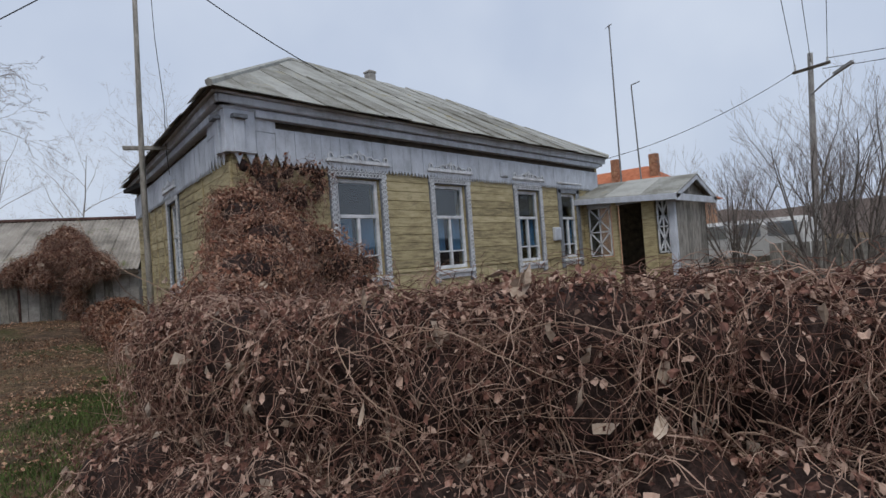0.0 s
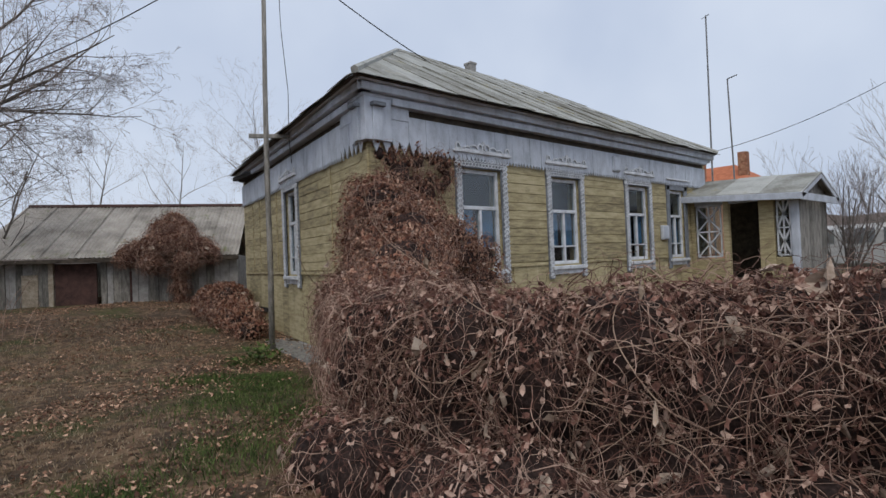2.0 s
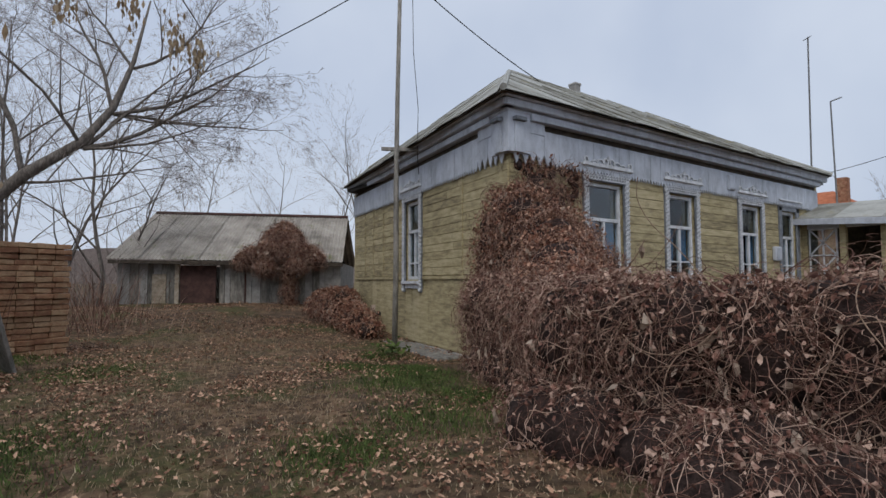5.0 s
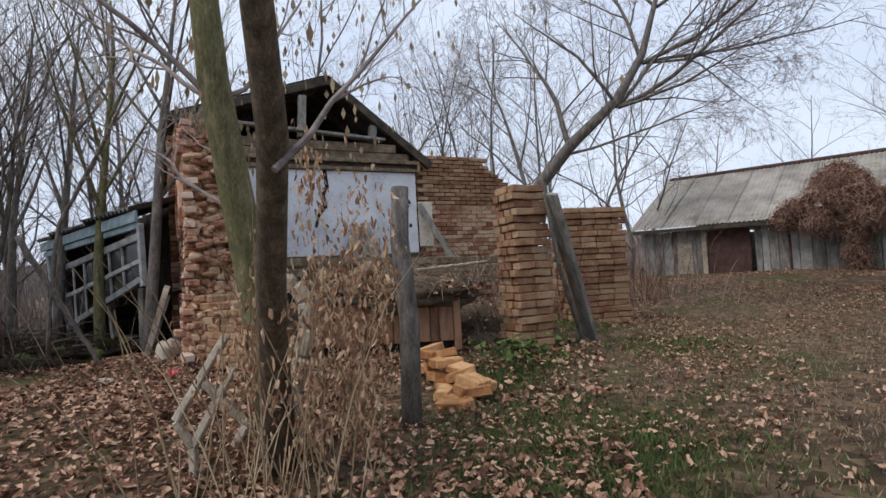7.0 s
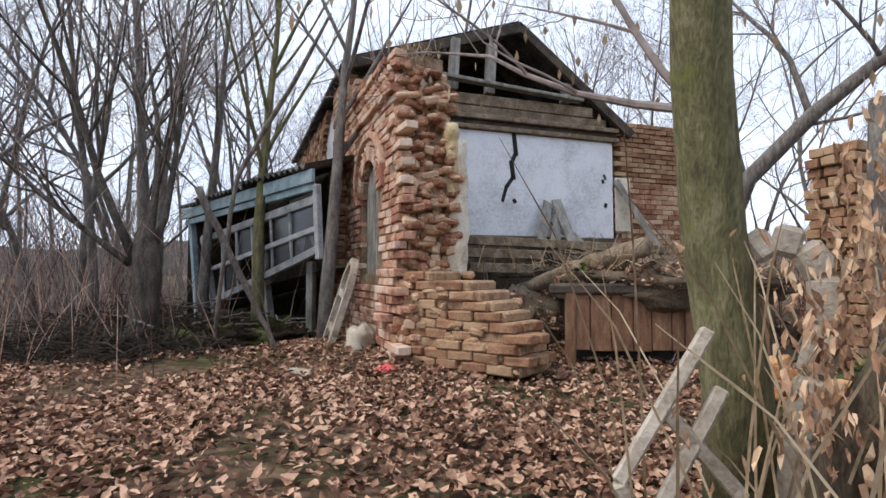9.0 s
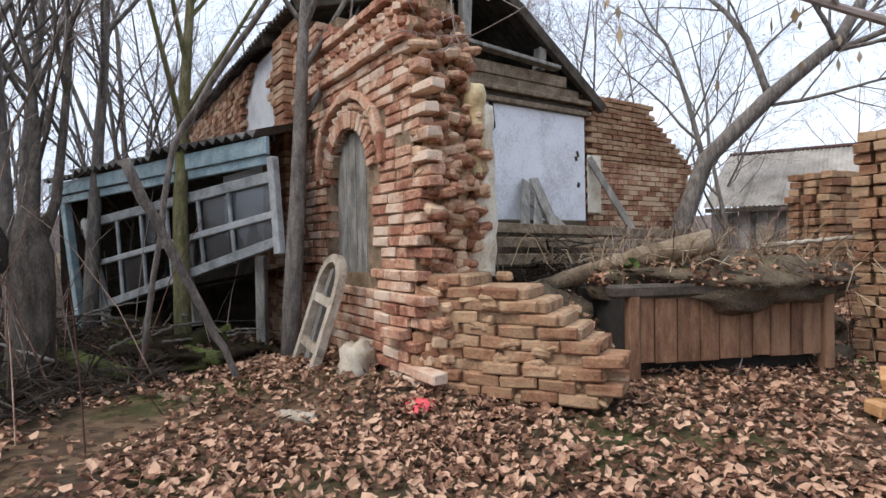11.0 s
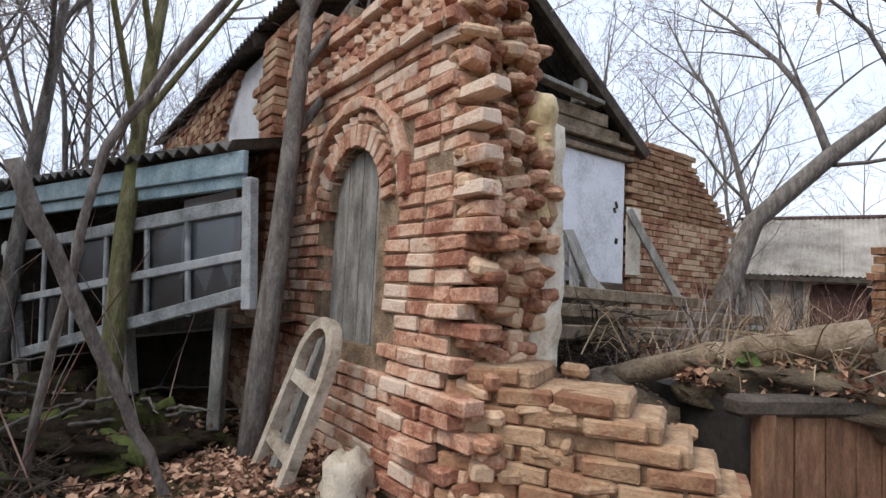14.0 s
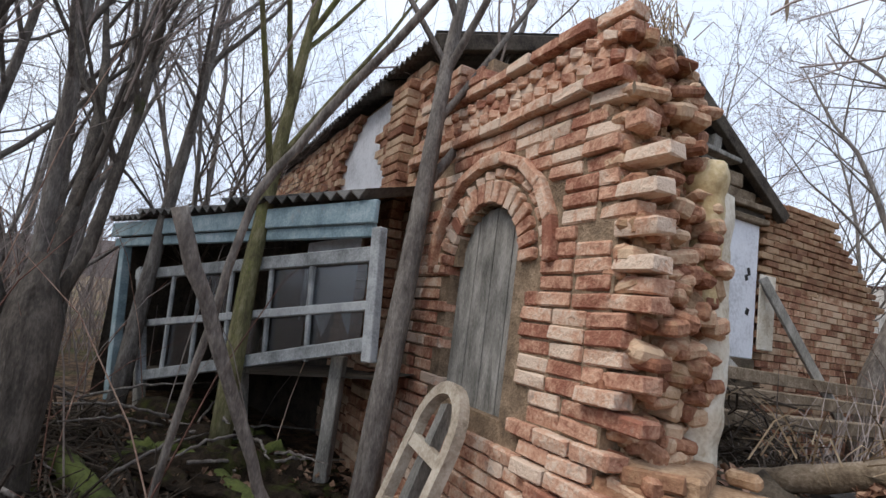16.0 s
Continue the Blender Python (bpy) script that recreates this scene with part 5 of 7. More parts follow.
def log_thing(name, pts, radii, label, m_=M_LOG, sides=12, category="log"):
    n = 14
    pts = [Vector(p) for p in pts]
    P, Q = [], []
    for i in range(n + 1):
        t = i / n * (len(pts) - 1)
        k = min(int(t), len(pts) - 2)
        f = t - k
        P.append(pts[k].lerp(pts[k + 1], f) + Vector((0.008 * math.sin(i * 1.7), 0.008 * math.cos(i * 2.3), 0.006 * math.sin(i * 2.9))))
        Q.append((radii[k] + (radii[k + 1] - radii[k]) * f) * (1 + 0.06 * math.sin(i * 2.2)))
    ob = part(name, Geo().tube(P, Q, sides), m_, None, "", True)
    return tagged(ob, label, category)


log_thing("log", [(-9.9, -2.8, 0.62), (-9.5, -2.1, 0.88), (-9.08, -1.42, 1.08)], [0.07, 0.085, 0.095], "brown weathered log lying across the soil heap", M_LOG)
log_thing("log", [(-8.28, -4.6, -0.1), (-8.16, -4.32, -0.08)], [0.055, 0.05], "short pale log among leaves", M_WOODPALE)
log_thing("log", [(-8.7, -5.9, -0.06), (-8.45, -5.4, -0.05)], [0.04, 0.035], "short grey branch among leaves", M_LOG)
log_thing("log", [(-9.35, -0.95, 1.02), (-9.6, -0.1, 1.08)], [0.02, 0.018], "thin pale pole on the heap", M_WOODPALE, 6)
# beams lying before the white wall
for k, (s0, s1, z0, z1, o) in enumerate(((-3.4, 1.6, 1.32, 1.18, 0.5), (-3.4, 2.2, 1.12, 0.98, 0.75), (-3.2, 1.2, 0.9, 0.8, 0.95))):
    ob = part("timber_beam", Geo().beam(gp(s0, o, z0), gp(s1, o + 0.1, z1), 0.14, 0.12), M_LOG, None)
    tagged(ob, "mossy grey timber beam fallen before the white wall", "beam", "fallen beams")
for k, (s0, z0, s1, z1) in enumerate(((-1.75, 1.2, -1.35, 2.0), (-1.5, 1.2, -1.1, 1.85), (-1.1, 1.2, -1.2, 2.05), (-0.9, 1.2, -1.35, 1.8))):
    ob = part("plank_scrap", Geo().beam(gp(s0, 0.45, z0), gp(s1, 0.06, z1), 0.16, 0.03, GN), M_WOODGREY, None)
    tagged(ob, "grey broken plank leaning against the white wall", "plank", "leaning planks")
ob = part("prop_board", Geo().beam(gp(0.7, 0.7, 0.8), gp(0.05, 0.05, 2.45), 0.09, 0.09), M_WOODGREY, None)
tagged(ob, "grey squared post leaning in the wall corner", "post")

# arched wooden frame leaning on the wall
aframe = thing("arched_window", "pale bare wooden arched window frame leaning on bricks", "window frame")
FA = Vector((-9.16, -4.82, 0.0))
f_up = (Vector((-9.26, -4.5, 1.02)) - FA)
f_h = f_up.length
f_y = f_up.normalized()
f_x = Vector((-0.62, -0.5, 0.0))
f_x = (f_x - f_y * f_x.dot(f_y)).normalized()
f_n = f_x.cross(f_y)


def fp(x, y, d=0.0):
    return FA + f_x * x + f_y * y + f_n * d


HW = 0.27
arch = Geo()
outer, innr = [], []
for k in range(13):
    a = math.pi * k / 12
    outer.append((HW * math.cos(a), f_h - HW * 1.15 + HW * 1.15 * math.sin(a)))
    innr.append(((HW - 0.075) * math.cos(a), f_h - HW * 1.15 + (HW * 1.15 - 0.075) * math.sin(a)))
for k in range(12):
    arch.prism([outer[k], outer[k + 1], innr[k + 1], innr[k]], fp, 0.07)
part("arch", arch, M_WOODPALE, aframe)
for x in (-HW, HW - 0.075):
    part("stile", Geo().prism([(x, -0.1), (x + 0.075, -0.1), (x + 0.075, f_h - HW * 1.15 + 0.01), (x, f_h - HW * 1.15 + 0.01)], lambda u, v, d: fp(u, v, d + 0.002), 0.07), M_WOODPALE, aframe)
part("mullion", Geo().prism([(-0.06, -0.12), (0.05, -0.12), (0.07, f_h - 0.15), (0.0, f_h - 0.12)], lambda u, v, d: fp(u, v, d + 0.03), 0.075), M_WOODGREY, aframe)
for y in (0.22, 0.62):
    part("rail", Geo().prism([(-HW, y), (HW, y), (HW, y + 0.075), (-HW, y + 0.075)], lambda u, v, d: fp(u, v, d + 0.008), 0.055), M_WOODPALE, aframe)

lump("stone_slab", (-9.0, -4.25, 0.1), (0.2, 0.15, 0.2), M_STONE, 2.0, "pale broken stone slab leaning at the wall foot", "stone", "", 0.3, 26, 14)
lump("plastic_scrap", (-8.3, -3.62, -0.02), (0.11, 0.11, 0.045), M_REDCLOTH, 4.0, "crumpled pinkish red plastic scrap on leaves", "scrap", "", 0.5, 18, 10)
# Banks under the veranda carry its shade in their near-black earth colour.
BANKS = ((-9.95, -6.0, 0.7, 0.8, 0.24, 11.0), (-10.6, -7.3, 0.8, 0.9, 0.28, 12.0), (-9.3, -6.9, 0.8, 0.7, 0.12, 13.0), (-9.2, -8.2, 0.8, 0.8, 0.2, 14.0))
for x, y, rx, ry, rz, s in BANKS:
    lump("earth_bank", (x, y, ground_z(x, y) - 0.02), (rx, ry, rz), M_EARTH, s, "mossy earth and rotten debris coloured shade-dark under the veranda", "earth", "stuff", 0.6, 60, 30)
for x, y, r, s in ((-10.2, -6.1, 0.35, 1.0), (-10.6, -6.6, 0.3, 6.0), (-9.9, -6.9, 0.28, 7.0), (-11.2, -7.4, 0.35, 9.0)):
    lump("mossy_clump", (x, y, ground_z(x, y) + 0.06), (r * 0.8, r * 0.8, r * 0.55), M_MOSS, s, "dark green moss-covered clump of earth", "moss", "", 0.6, 36, 18)

# ---------------------------------------------------------------- brick stacks
TMESH = [rough_brick(0.27, 0.13, 0.082, 140 + i, 0.008) for i in range(6)]
for me in TMESH:
    me.materials.clear()
    me.materials.append(M_BRICKTAN)


def brick_stack(c, ax, length, depth, height, label, seed):
    st = thing("brick_stack", label, "brick stack", "brick stacks")
    rr = random.Random(seed)
    ax = Vector(ax).normalized()
    ay = Vector((-ax.y, ax.x, 0))
    rot = Matrix((ax, ay, UP)).transposed().to_4x4()
    z = ground_z(c[0], c[1]) - 0.05
    i = 0
    while z < height:
        jit = (rr.uniform(-0.03, 0.03), rr.uniform(-0.03, 0.03))
        n = max(2, round(length / 0.28))
        for k in range(n):
            for side in (-1, 0, 1):
                x = (k + 0.5) * length / n - length / 2
                p = Vector((c[0], c[1], z + 0.042)) + ax * (x + jit[0]) + ay * (side * (depth / 2 - 0.07) + jit[1])
                lay(rr.choice(TMESH), Matrix.Translation(p) @ rot @ pose(0, 0, 0, rr.uniform(-2, 2), rr.uniform(-3, 3), rr.uniform(-6, 6)), st)
        z += 0.094
        i += 1
    g = Geo().box((c[0], c[1], (height - 0.3) / 2), (length - 0.2, depth - 0.2, height + 0.2), rot.to_3x3())
    part("inner_fill", g, M_MORTAR, st)
    return st


brick_stack((-9.75, 0.34), (0.62, -0.78, 0), 0.48, 0.46, 1.9, "tall narrow pile of reused tan bricks", 1)
brick_stack((-12.15, 1.2), (0.48, -0.87, 0), 1.1, 0.55, 1.82, "wide pile of stacked orange bricks", 2)
ob = part("leaning_slab", Geo().beam((-10.45, 1.12, -0.02), (-9.5, 0.72, 1.85), 0.24, 0.06, (0.6, -0.7, 0)), M_WOODGREY, None)
tagged(ob, "grey weathered slab board leaning on the brick pile", "board")
ob = part("leaning_pole", Geo().tube([(-10.4, 1.0, -0.05), (-9.75, 0.76, 1.0), (-9.5, 0.66, 1.98)], [0.035, 0.03, 0.025], 7), M_WOODGREY, None)
tagged(ob, "thin grey pole leaning on the brick pile", "pole")
LOOSE = [rough_brick(0.27, 0.14, 0.085, 170 + i, 0.009) for i in range(4)]
for me in LOOSE:
    me.materials.clear()
    me.materials.append(M_BRICKOR)
lrng = random.Random(52)
for k in range(24):
    f = (k % 12) / 11
    upper = k >= 12
    x = -7.42 - 0.95 * f + lrng.uniform(-0.1, 0.1)
    y = 0.02 - 0.5 * f + lrng.uniform(-0.16, 0.16)
    lift = 0.035 + (0.075 + 0.16 * f if upper else 0.05 * f)
    tilt = lrng.uniform(-22, 22) if upper else lrng.uniform(-8, 8)
    br = lay(R.choice(LOOSE), Matrix.Translation((x, y, ground_z(x, y) + lift)) @ pose(0, 0, 0, tilt, tilt * 0.6, lrng.uniform(0, 180)), None)
    tagged(br, "loose orange-tan brick tumbled in the grass", "brick", "loose bricks")

# ---------------------------------------------------------------- bare trees
def grow(seed, height, r0, lean, levels=4, splits=(7, 5, 4, 3), droop=0.0, spread=0.75, clear=0.25, bend=0.12, sides=7):
    """Limbs of a bare tree: thick ones and twigs, each as a Geo about the origin."""
    rr = random.Random(seed)
    thick, thin = Geo(), Geo()

    def limb(p, d, length, r, lvl):
        n = max(3, 7 - lvl)
        pts, rad = [p.copy()], [r]
        q, dd = p.copy(), d.normalized()
        for i in range(n):
            dd = (dd + Vector((rr.gauss(0, bend), rr.gauss(0, bend), rr.gauss(0, bend) + (0.05 if lvl else 0.02) - droop * lvl * 0.05))).normalized()
            q = q + dd * (length / n)
            pts.append(q.copy())
            rad.append(max(0.0025, r * (1 - 0.82 * (i + 1) / n)))
        (thick if lvl < 2 else thin).tube(pts, rad, max(3, sides - 2 * lvl), lvl == 0)
        if lvl >= levels:
            return
        k = splits[min(lvl, len(splits) - 1)]
        for c in range(k):
            t = (clear if lvl == 0 else 0.25) + (1 - (clear if lvl == 0 else 0.25)) * (c + rr.random()) / k
            i = min(int(t * n), n - 1)
            at = pts[i].lerp(pts[i + 1], t * n - i)
            axis = (pts[i + 1] - pts[i]).normalized()
            side = axis.orthogonal().normalized()
            side.rotate(Matrix.Rotation(rr.uniform(0, 6.283), 3, axis))
            nd = (axis * (1 - spread * 0.55) + side * spread * rr.uniform(0.6, 1.1) + UP * 0.18).normalized()
            limb(at, nd, length * rr.uniform(0.38, 0.62) * (1.15 - 0.5 * t), max(0.003, rad[i] * rr.uniform(0.4, 0.62)), lvl + 1)

    limb(Vector((0, 0, -0.15)), Vector(lean), height, r0, 0)
    return thick, thin


def tree(name, label, seed, height, r0, lean, at, bark, group="", **kw):
    thick, thin = grow(seed, height, r0, lean, **kw)
    t = thing(name, label, "tree", group)
    part("trunk", thick, bark, t, "", True)
    tagged(part("crown", thin, M_TWIG, t), kind="stuff")
    t.location = (at[0], at[1], ground_z(at[0], at[1]))
    return t


bg = [tree("tree", "tall bare grey autumn tree behind the buildings", 40 + i, 7.5 + i, 0.075, (0.05 * i - 0.08, 0.04, 1), (-20 - 2 * i, -6 + 3 * i), M_BARKDARK, "bare trees behind", splits=(11, 6, 4, 3), clear=0.12, spread=0.7, droop=0.3) for i in range(3)]
spots = [(-17.5, -3.6), (-19, -1.4), (-18.5, 0.6), (-21.5, 1.6), (-24, -3), (-16.5, -12.5), (-14, -13.5), (-18, -10.5), (-21, -8), (-12.2, -11.5), (-10.5, -12.8), (-15.2, -9.6), (-23, -12), (-27, -6), (-29, 0), (-13.8, -10.6),
         (-9.0, -11.2), (-27, 10), (-30, 14), (-32, 8), (-33, 18), (-17, -7.9), (-19.6, 2.6), (-7.4, -10.5), (-6.0, -12), (-20.5, -3.3), (-16.6, -5.8), (-23, 3.2), (-12.8, -9.2), (-11.6, -10.2), (-13.2, -12.2), (-8.2, -9.4), (-15.6, -11.2), (-10.2, -11.0), (-17.2, -8.9),
         (-14, -16), (-18, -18), (-11.5, -15), (-16, -20.5), (-20, -15.5), (-8.6, -14), (-22, -20), (-12.5, -19), (-25, -16), (-9.8, -17.5), (-6.6, -16), (-28, -12)]
for i, (x, y) in enumerate(spots):
    src = bg[i % 3]
    sc = R.uniform(0.65, 1.1)
    m = Matrix.Translation((x, y, ground_z(x, y))) @ pose(0, 0, 0, R.uniform(-4, 4), R.uniform(-4, 4), R.uniform(0, 360))
    c = copy_thing(src, m)
    c.scale = (sc, sc, sc)

# the bent tree behind the brick piles
bent = thing("bent_tree", "bare tree with a thick mossy trunk bent to one side", "tree")
tk, tn = Geo(), Geo()
trunk_pts = [Vector(p) for p in ((-13.75, -0.35, 0.1), (-13.8, -0.2, 1.3), (-13.85, 0.2, 2.35), (-13.5, 1.05, 3.25), (-13.4, 1.95, 4.0), (-13.5, 2.45, 4.8), (-13.7, 2.8, 5.9), (-13.9, 3.1, 7.4))]
tk.tube(trunk_pts, [0.17, 0.15, 0.135, 0.115, 0.092, 0.07, 0.045, 0.018], 10)
for seed, base_i, d, length, r in ((1, 4, (0.1, 1, 0.3), 3.8, 0.05), (2, 5, (0.3, 1.0, 0.4), 3.4, 0.045), (3, 5, (-0.4, -0.3, 1), 3.2, 0.045), (4, 3, (-0.1, -0.25, 1), 4.2, 0.06), (5, 6, (0.2, 0.9, 0.5), 3, 0.035), (6, 3, (0.3, 0.9, 0.1), 2.8, 0.03), (7, 6, (-0.3, -0.6, 0.8), 2.6, 0.035), (8, 2, (0.05, -0.15, 1), 3.8, 0.05), (9, 4, (0.4, 0.8, 0.0), 2.8, 0.035), (10, 5, (0.2, 1.2, 0.0), 3.4, 0.035), (11, 4, (-0.2, 0.8, 0.9), 3.2, 0.04), (12, 5, (0.1, 1.0, -0.1), 2.6, 0.03), (13, 4, (0.2, -0.5, 0.9), 2.8, 0.04)):
    a, b = grow(500 + seed, length, r, d, levels=4, splits=(9, 6, 4, 3), clear=0.12, spread=0.7, bend=0.1, droop=1.1)
    for src, dst in ((a, tk), (b, tn)):
        dst.add([Vector(v) + trunk_pts[base_i] for v in src.v], src.f)
part("trunk", tk, M_BARKDARK, bent, "", True)
tagged(part("crown", tn, M_TWIG, bent), kind="stuff")

# the twin-stemmed tree beside the path
twin = thing("twin_tree", "twin-stemmed young tree with mossy green bark", "tree")
tk, tn = Geo(), Geo()
BX, BY = -5.95, -1.08
gz0 = ground_z(BX, BY)
st1 = [Vector(p) for p in ((-6.35, -1.1, gz0 - 0.15), (-6.2, -1.13, 0.4), (-6.19, -1.2, 1.0), (-6.08, -1.24, 1.6), (-5.9, -1.25, 2.3), (-5.7, -1.3, 4.5))]
st2 = [Vector(p) for p in ((-6.02, -0.95, gz0 - 0.15), (-5.85, -0.86, 0.35), (-5.62, -0.74, 0.7), (-5.4, -0.6, 1.02), (-4.95, -0.3, 1.6), (-4.5, -0.1, 2.2), (-4.4, 0.0, 3.5), (-4.5, 0.1, 5.0))]
tk.tube(st1, [0.15, 0.125, 0.118, 0.11, 0.1, 0.06], 12)
part("trunk", tk, M_BARK, twin, "", True)
part("second_stem", Geo().tube(st2, [0.11, 0.088, 0.082, 0.078, 0.07, 0.062, 0.048, 0.03], 12), M_BARKBROWN, twin, "dark brown leaning stem", True)
for seed, p, d, length, r in ((1, st1[3], (-0.6, -0.4, 0.8), 2.0, 0.02), (2, st1[4], (0.5, -0.6, 0.9), 2.2, 0.022), (3, st2[5], (0.4, 0.7, 0.6), 1.8, 0.02), (4, st2[4], (-0.7, 0.5, 0.7), 1.8, 0.018), (5, st1[4], (-0.8, 0.2, 0.5), 2.2, 0.02), (6, st2[6], (-0.4, 0.6, 0.6), 2.0, 0.02), (7, st1[3], (-0.9, -0.9, 0.5), 2.2, 0.02), (8, st1[4], (-0.5, -1.2, 0.5), 2.4, 0.02)):
    a, b = grow(700 + seed, length, r, d, levels=3, splits=(6, 4, 3), clear=0.2, spread=0.7)
    for src in (a, b):
        tn.add([Vector(v) + p for v in src.v], src.f)
tagged(part("crown", tn, M_TWIG, twin), kind="stuff")
hang_pts = [Vector(p) for p in ((-4.5, 0.1, 4.8), (-5.6, 1.2, 5.0), (-6.8, 2.2, 4.8), (-7.9, 3.05, 4.4))]
part("drooping_branch", Geo().tube(hang_pts, [0.025, 0.02, 0.014, 0.006], 6), M_BARKDARK, twin)
keys = Geo()
for c_, k_ in (((-7.85, 3.0, 4.1), 90), ((-7.7, 2.7, 4.2), 60), ((-7.4, 2.2, 4.3), 60), ((-7.6, 1.6, 4.2), 40)):
    for k in range(k_):
        p = Vector((c_[0] + R.gauss(0, 0.07), c_[1] + R.gauss(0, 0.07), c_[2] + R.gauss(0, 0.12)))
        d = Vector((R.gauss(0, 1), R.gauss(0, 1), 0)).normalized()
        h = R.uniform(0.06, 0.12)
        keys.add([p, p + d * 0.02 - UP * h * 0.5, p - UP * h, p - d * 0.02 - UP * h * 0.5], [(0, 1, 2, 3)])
for k in range(420):
    p = Vector((BX + R.gauss(-0.3, 0.9), BY + R.gauss(-0.2, 0.9), R.uniform(1.9, 3.6)))
    d = Vector((R.gauss(0, 1), R.gauss(0, 1), 0)).normalized()
    h = R.uniform(0.05, 0.1)
    keys.add([p, p + d * 0.016 - UP * h * 0.5, p - UP * h, p - d * 0.016 - UP * h * 0.5], [(0, 1, 2, 3)])
tagged(part("dry_seed_tangle", keys, M_DRYGRASS, twin, "hanging dry seed bunches"), kind="stuff")


def stalks(name, label, centre, n, spread, hmin, hmax, m_, seed, r=0.006, lean=0.4):
    rr = random.Random(seed)
    g = Geo()
    for _ in range(n):
        x, y = centre[0] + rr.gauss(0, spread), centre[1] + rr.gauss(0, spread)
        z = ground_z(x, y) - 0.02
        h = rr.uniform(hmin, hmax)
        dx, dy = rr.gauss(0, lean) * h, rr.gauss(0, lean) * h
        p = Vector((x, y, z))
        g.tube([p, p + Vector((dx * 0.3, dy * 0.3, h * 0.45)), p + Vector((dx * 0.65, dy * 0.65, h * 0.8)), p + Vector((dx, dy, h))], [r, r * 0.8, r * 0.6, r * 0.2], 3, False)
    return tagged(part(name, g, m_, None), label, "plants", kind="stuff")


def leaves_hung(name, label, boxes, n, size, m_, seed):
    rng = np.random.default_rng(seed)
    c = np.concatenate([rng.normal(b[:3], b[3:], (int(n * w), 3)) for b, w in boxes])
    return leaf_cloud(name, label, c, size, m_, rng, 0.9)


def leaf_cloud(name, label, c, size, m_, rng, tumble, category="leaves", parent=None, slim=1.0, hang=0.0):
    """Curled leaves at the places c: two bent halves each."""
    n = len(c)
    ang, tilt, roll = rng.uniform(0, 6.283, n), rng.normal(-hang, tumble, n), rng.normal(0, tumble, n)
    s = rng.uniform(size[0], size[1], n)
    x = np.stack([np.cos(ang) * np.cos(tilt), np.sin(ang) * np.cos(tilt), np.sin(tilt)], 1)
    y0 = np.stack([-np.sin(ang), np.cos(ang), np.zeros(n)], 1)
    z0 = np.cross(x, y0)
    y = y0 * np.cos(roll)[:, None] + z0 * np.sin(roll)[:, None]
    z = np.cross(x, y)
    s = s[:, None]
    wd = rng.uniform(0.55, 0.95, n)[:, None] * slim
    ring = []
    for k, base_r in enumerate((0.55, 0.36, 0.5, 0.46, 0.34, 0.5)):
        a_ = 2 * math.pi * k / 6 + rng.uniform(-0.3, 0.3, n)[:, None]
        r_ = s * base_r * rng.uniform(0.6, 1.15, (n, 1))
        ring.append(c + x * r_ * np.cos(a_) + y * r_ * np.sin(a_) * wd + z * s * rng.uniform(-0.06, 0.3, (n, 1)))
    v = np.stack(ring + [c], 1).reshape(-1, 3)
    k = (np.arange(n) * 7)[:, None]
    f = np.concatenate([k + [i, (i + 1) % 6, 6] for i in range(6)])
    me = bpy.data.meshes.new(name)
    me.from_pydata(v.tolist(), [], f.tolist())
    ob = part(name, me, m_, parent)
    if parent is None:
        tagged(ob, label, category, kind="stuff")
    else:
        tagged(ob, kind="stuff")
        if label:
            ob["label"] = label
    return ob


# dry stems and hanging leaves round the twin tree
stalks("dry_stems", "dry grey stems and shoots round the twin tree", (BX + 0.15, BY + 0.25), 70, 0.3, 0.5, 1.6, M_DRYGRASS, 3, 0.006, 0.35)
rngl = np.random.default_rng(4)
HUNG = ((-5.92, -0.33, 1.25), (-5.85, -0.58, 1.5), (-5.9, -0.4, 0.5), (-5.83, -0.62, 0.2), (-5.75, -0.98, 0.62), (-5.78, -0.82, 0.92), (-5.86, -0.55, 0.78), (-5.97, -0.2, 1.0), (-5.9, -0.28, 0.15), (-6.05, -0.45, 0.35), (-6.1, -0.3, 0.6), (-6.15, -0.55, 0.1))
leaf_cloud("withered_leaves", "withered tan leaves hanging on shoots beside the twin tree", np.concatenate([rngl.normal((-5.75, -0.75, 0.45), (0.2, 0.2, 0.3), (260, 3)), rngl.normal((-5.6, -0.45, 0.75), (0.12, 0.16, 0.28), (150, 3)), rngl.normal((-6.2, -0.6, 0.9), (0.15, 0.15, 0.2), (160, 3))] + [rngl.normal(c_, (0.045, 0.05, 0.2), (120, 3)) for c_ in HUNG]), (0.035, 0.095), M_TANLEAF, rngl, 0.3, slim=0.45, hang=1.3)
ob = part("grey_post", Geo().tube([(-6.92, -0.36, -0.35), (-6.95, -0.34, 0.6), (-6.93, -0.38, 1.25), (-6.95, -0.36, 1.66)], [0.085, 0.08, 0.075, 0.07], 9), M_BARKDARK, None, "", True)
tagged(ob, "grey weathered round fence post with a split top", "post")

# wooden frames leaning by the twin tree
frame_a = thing("window_sash", "bare grey wooden window sash leaning on the tree", "window sash")
SA, SB, SC, SE, SF, SG, SH = [Vector(p) for p in ((-5.93, -1.25, 0.65), (-5.81, -1.55, 0.14), (-5.85, -1.46, -0.03), (-5.945, -1.21, 0.45), (-5.875, -1.39, 0.37), (-5.968, -1.15, 0.08), (-5.935, -1.23, -0.05))]
for a, b in ((SA, SB), (SB, SC), (SC, SE), (SF, SG), (SG, SH)):
    part("bar", Geo().beam(a, b, 0.05, 0.045, (1, 0, 0)), M_WOODPALE, frame_a)
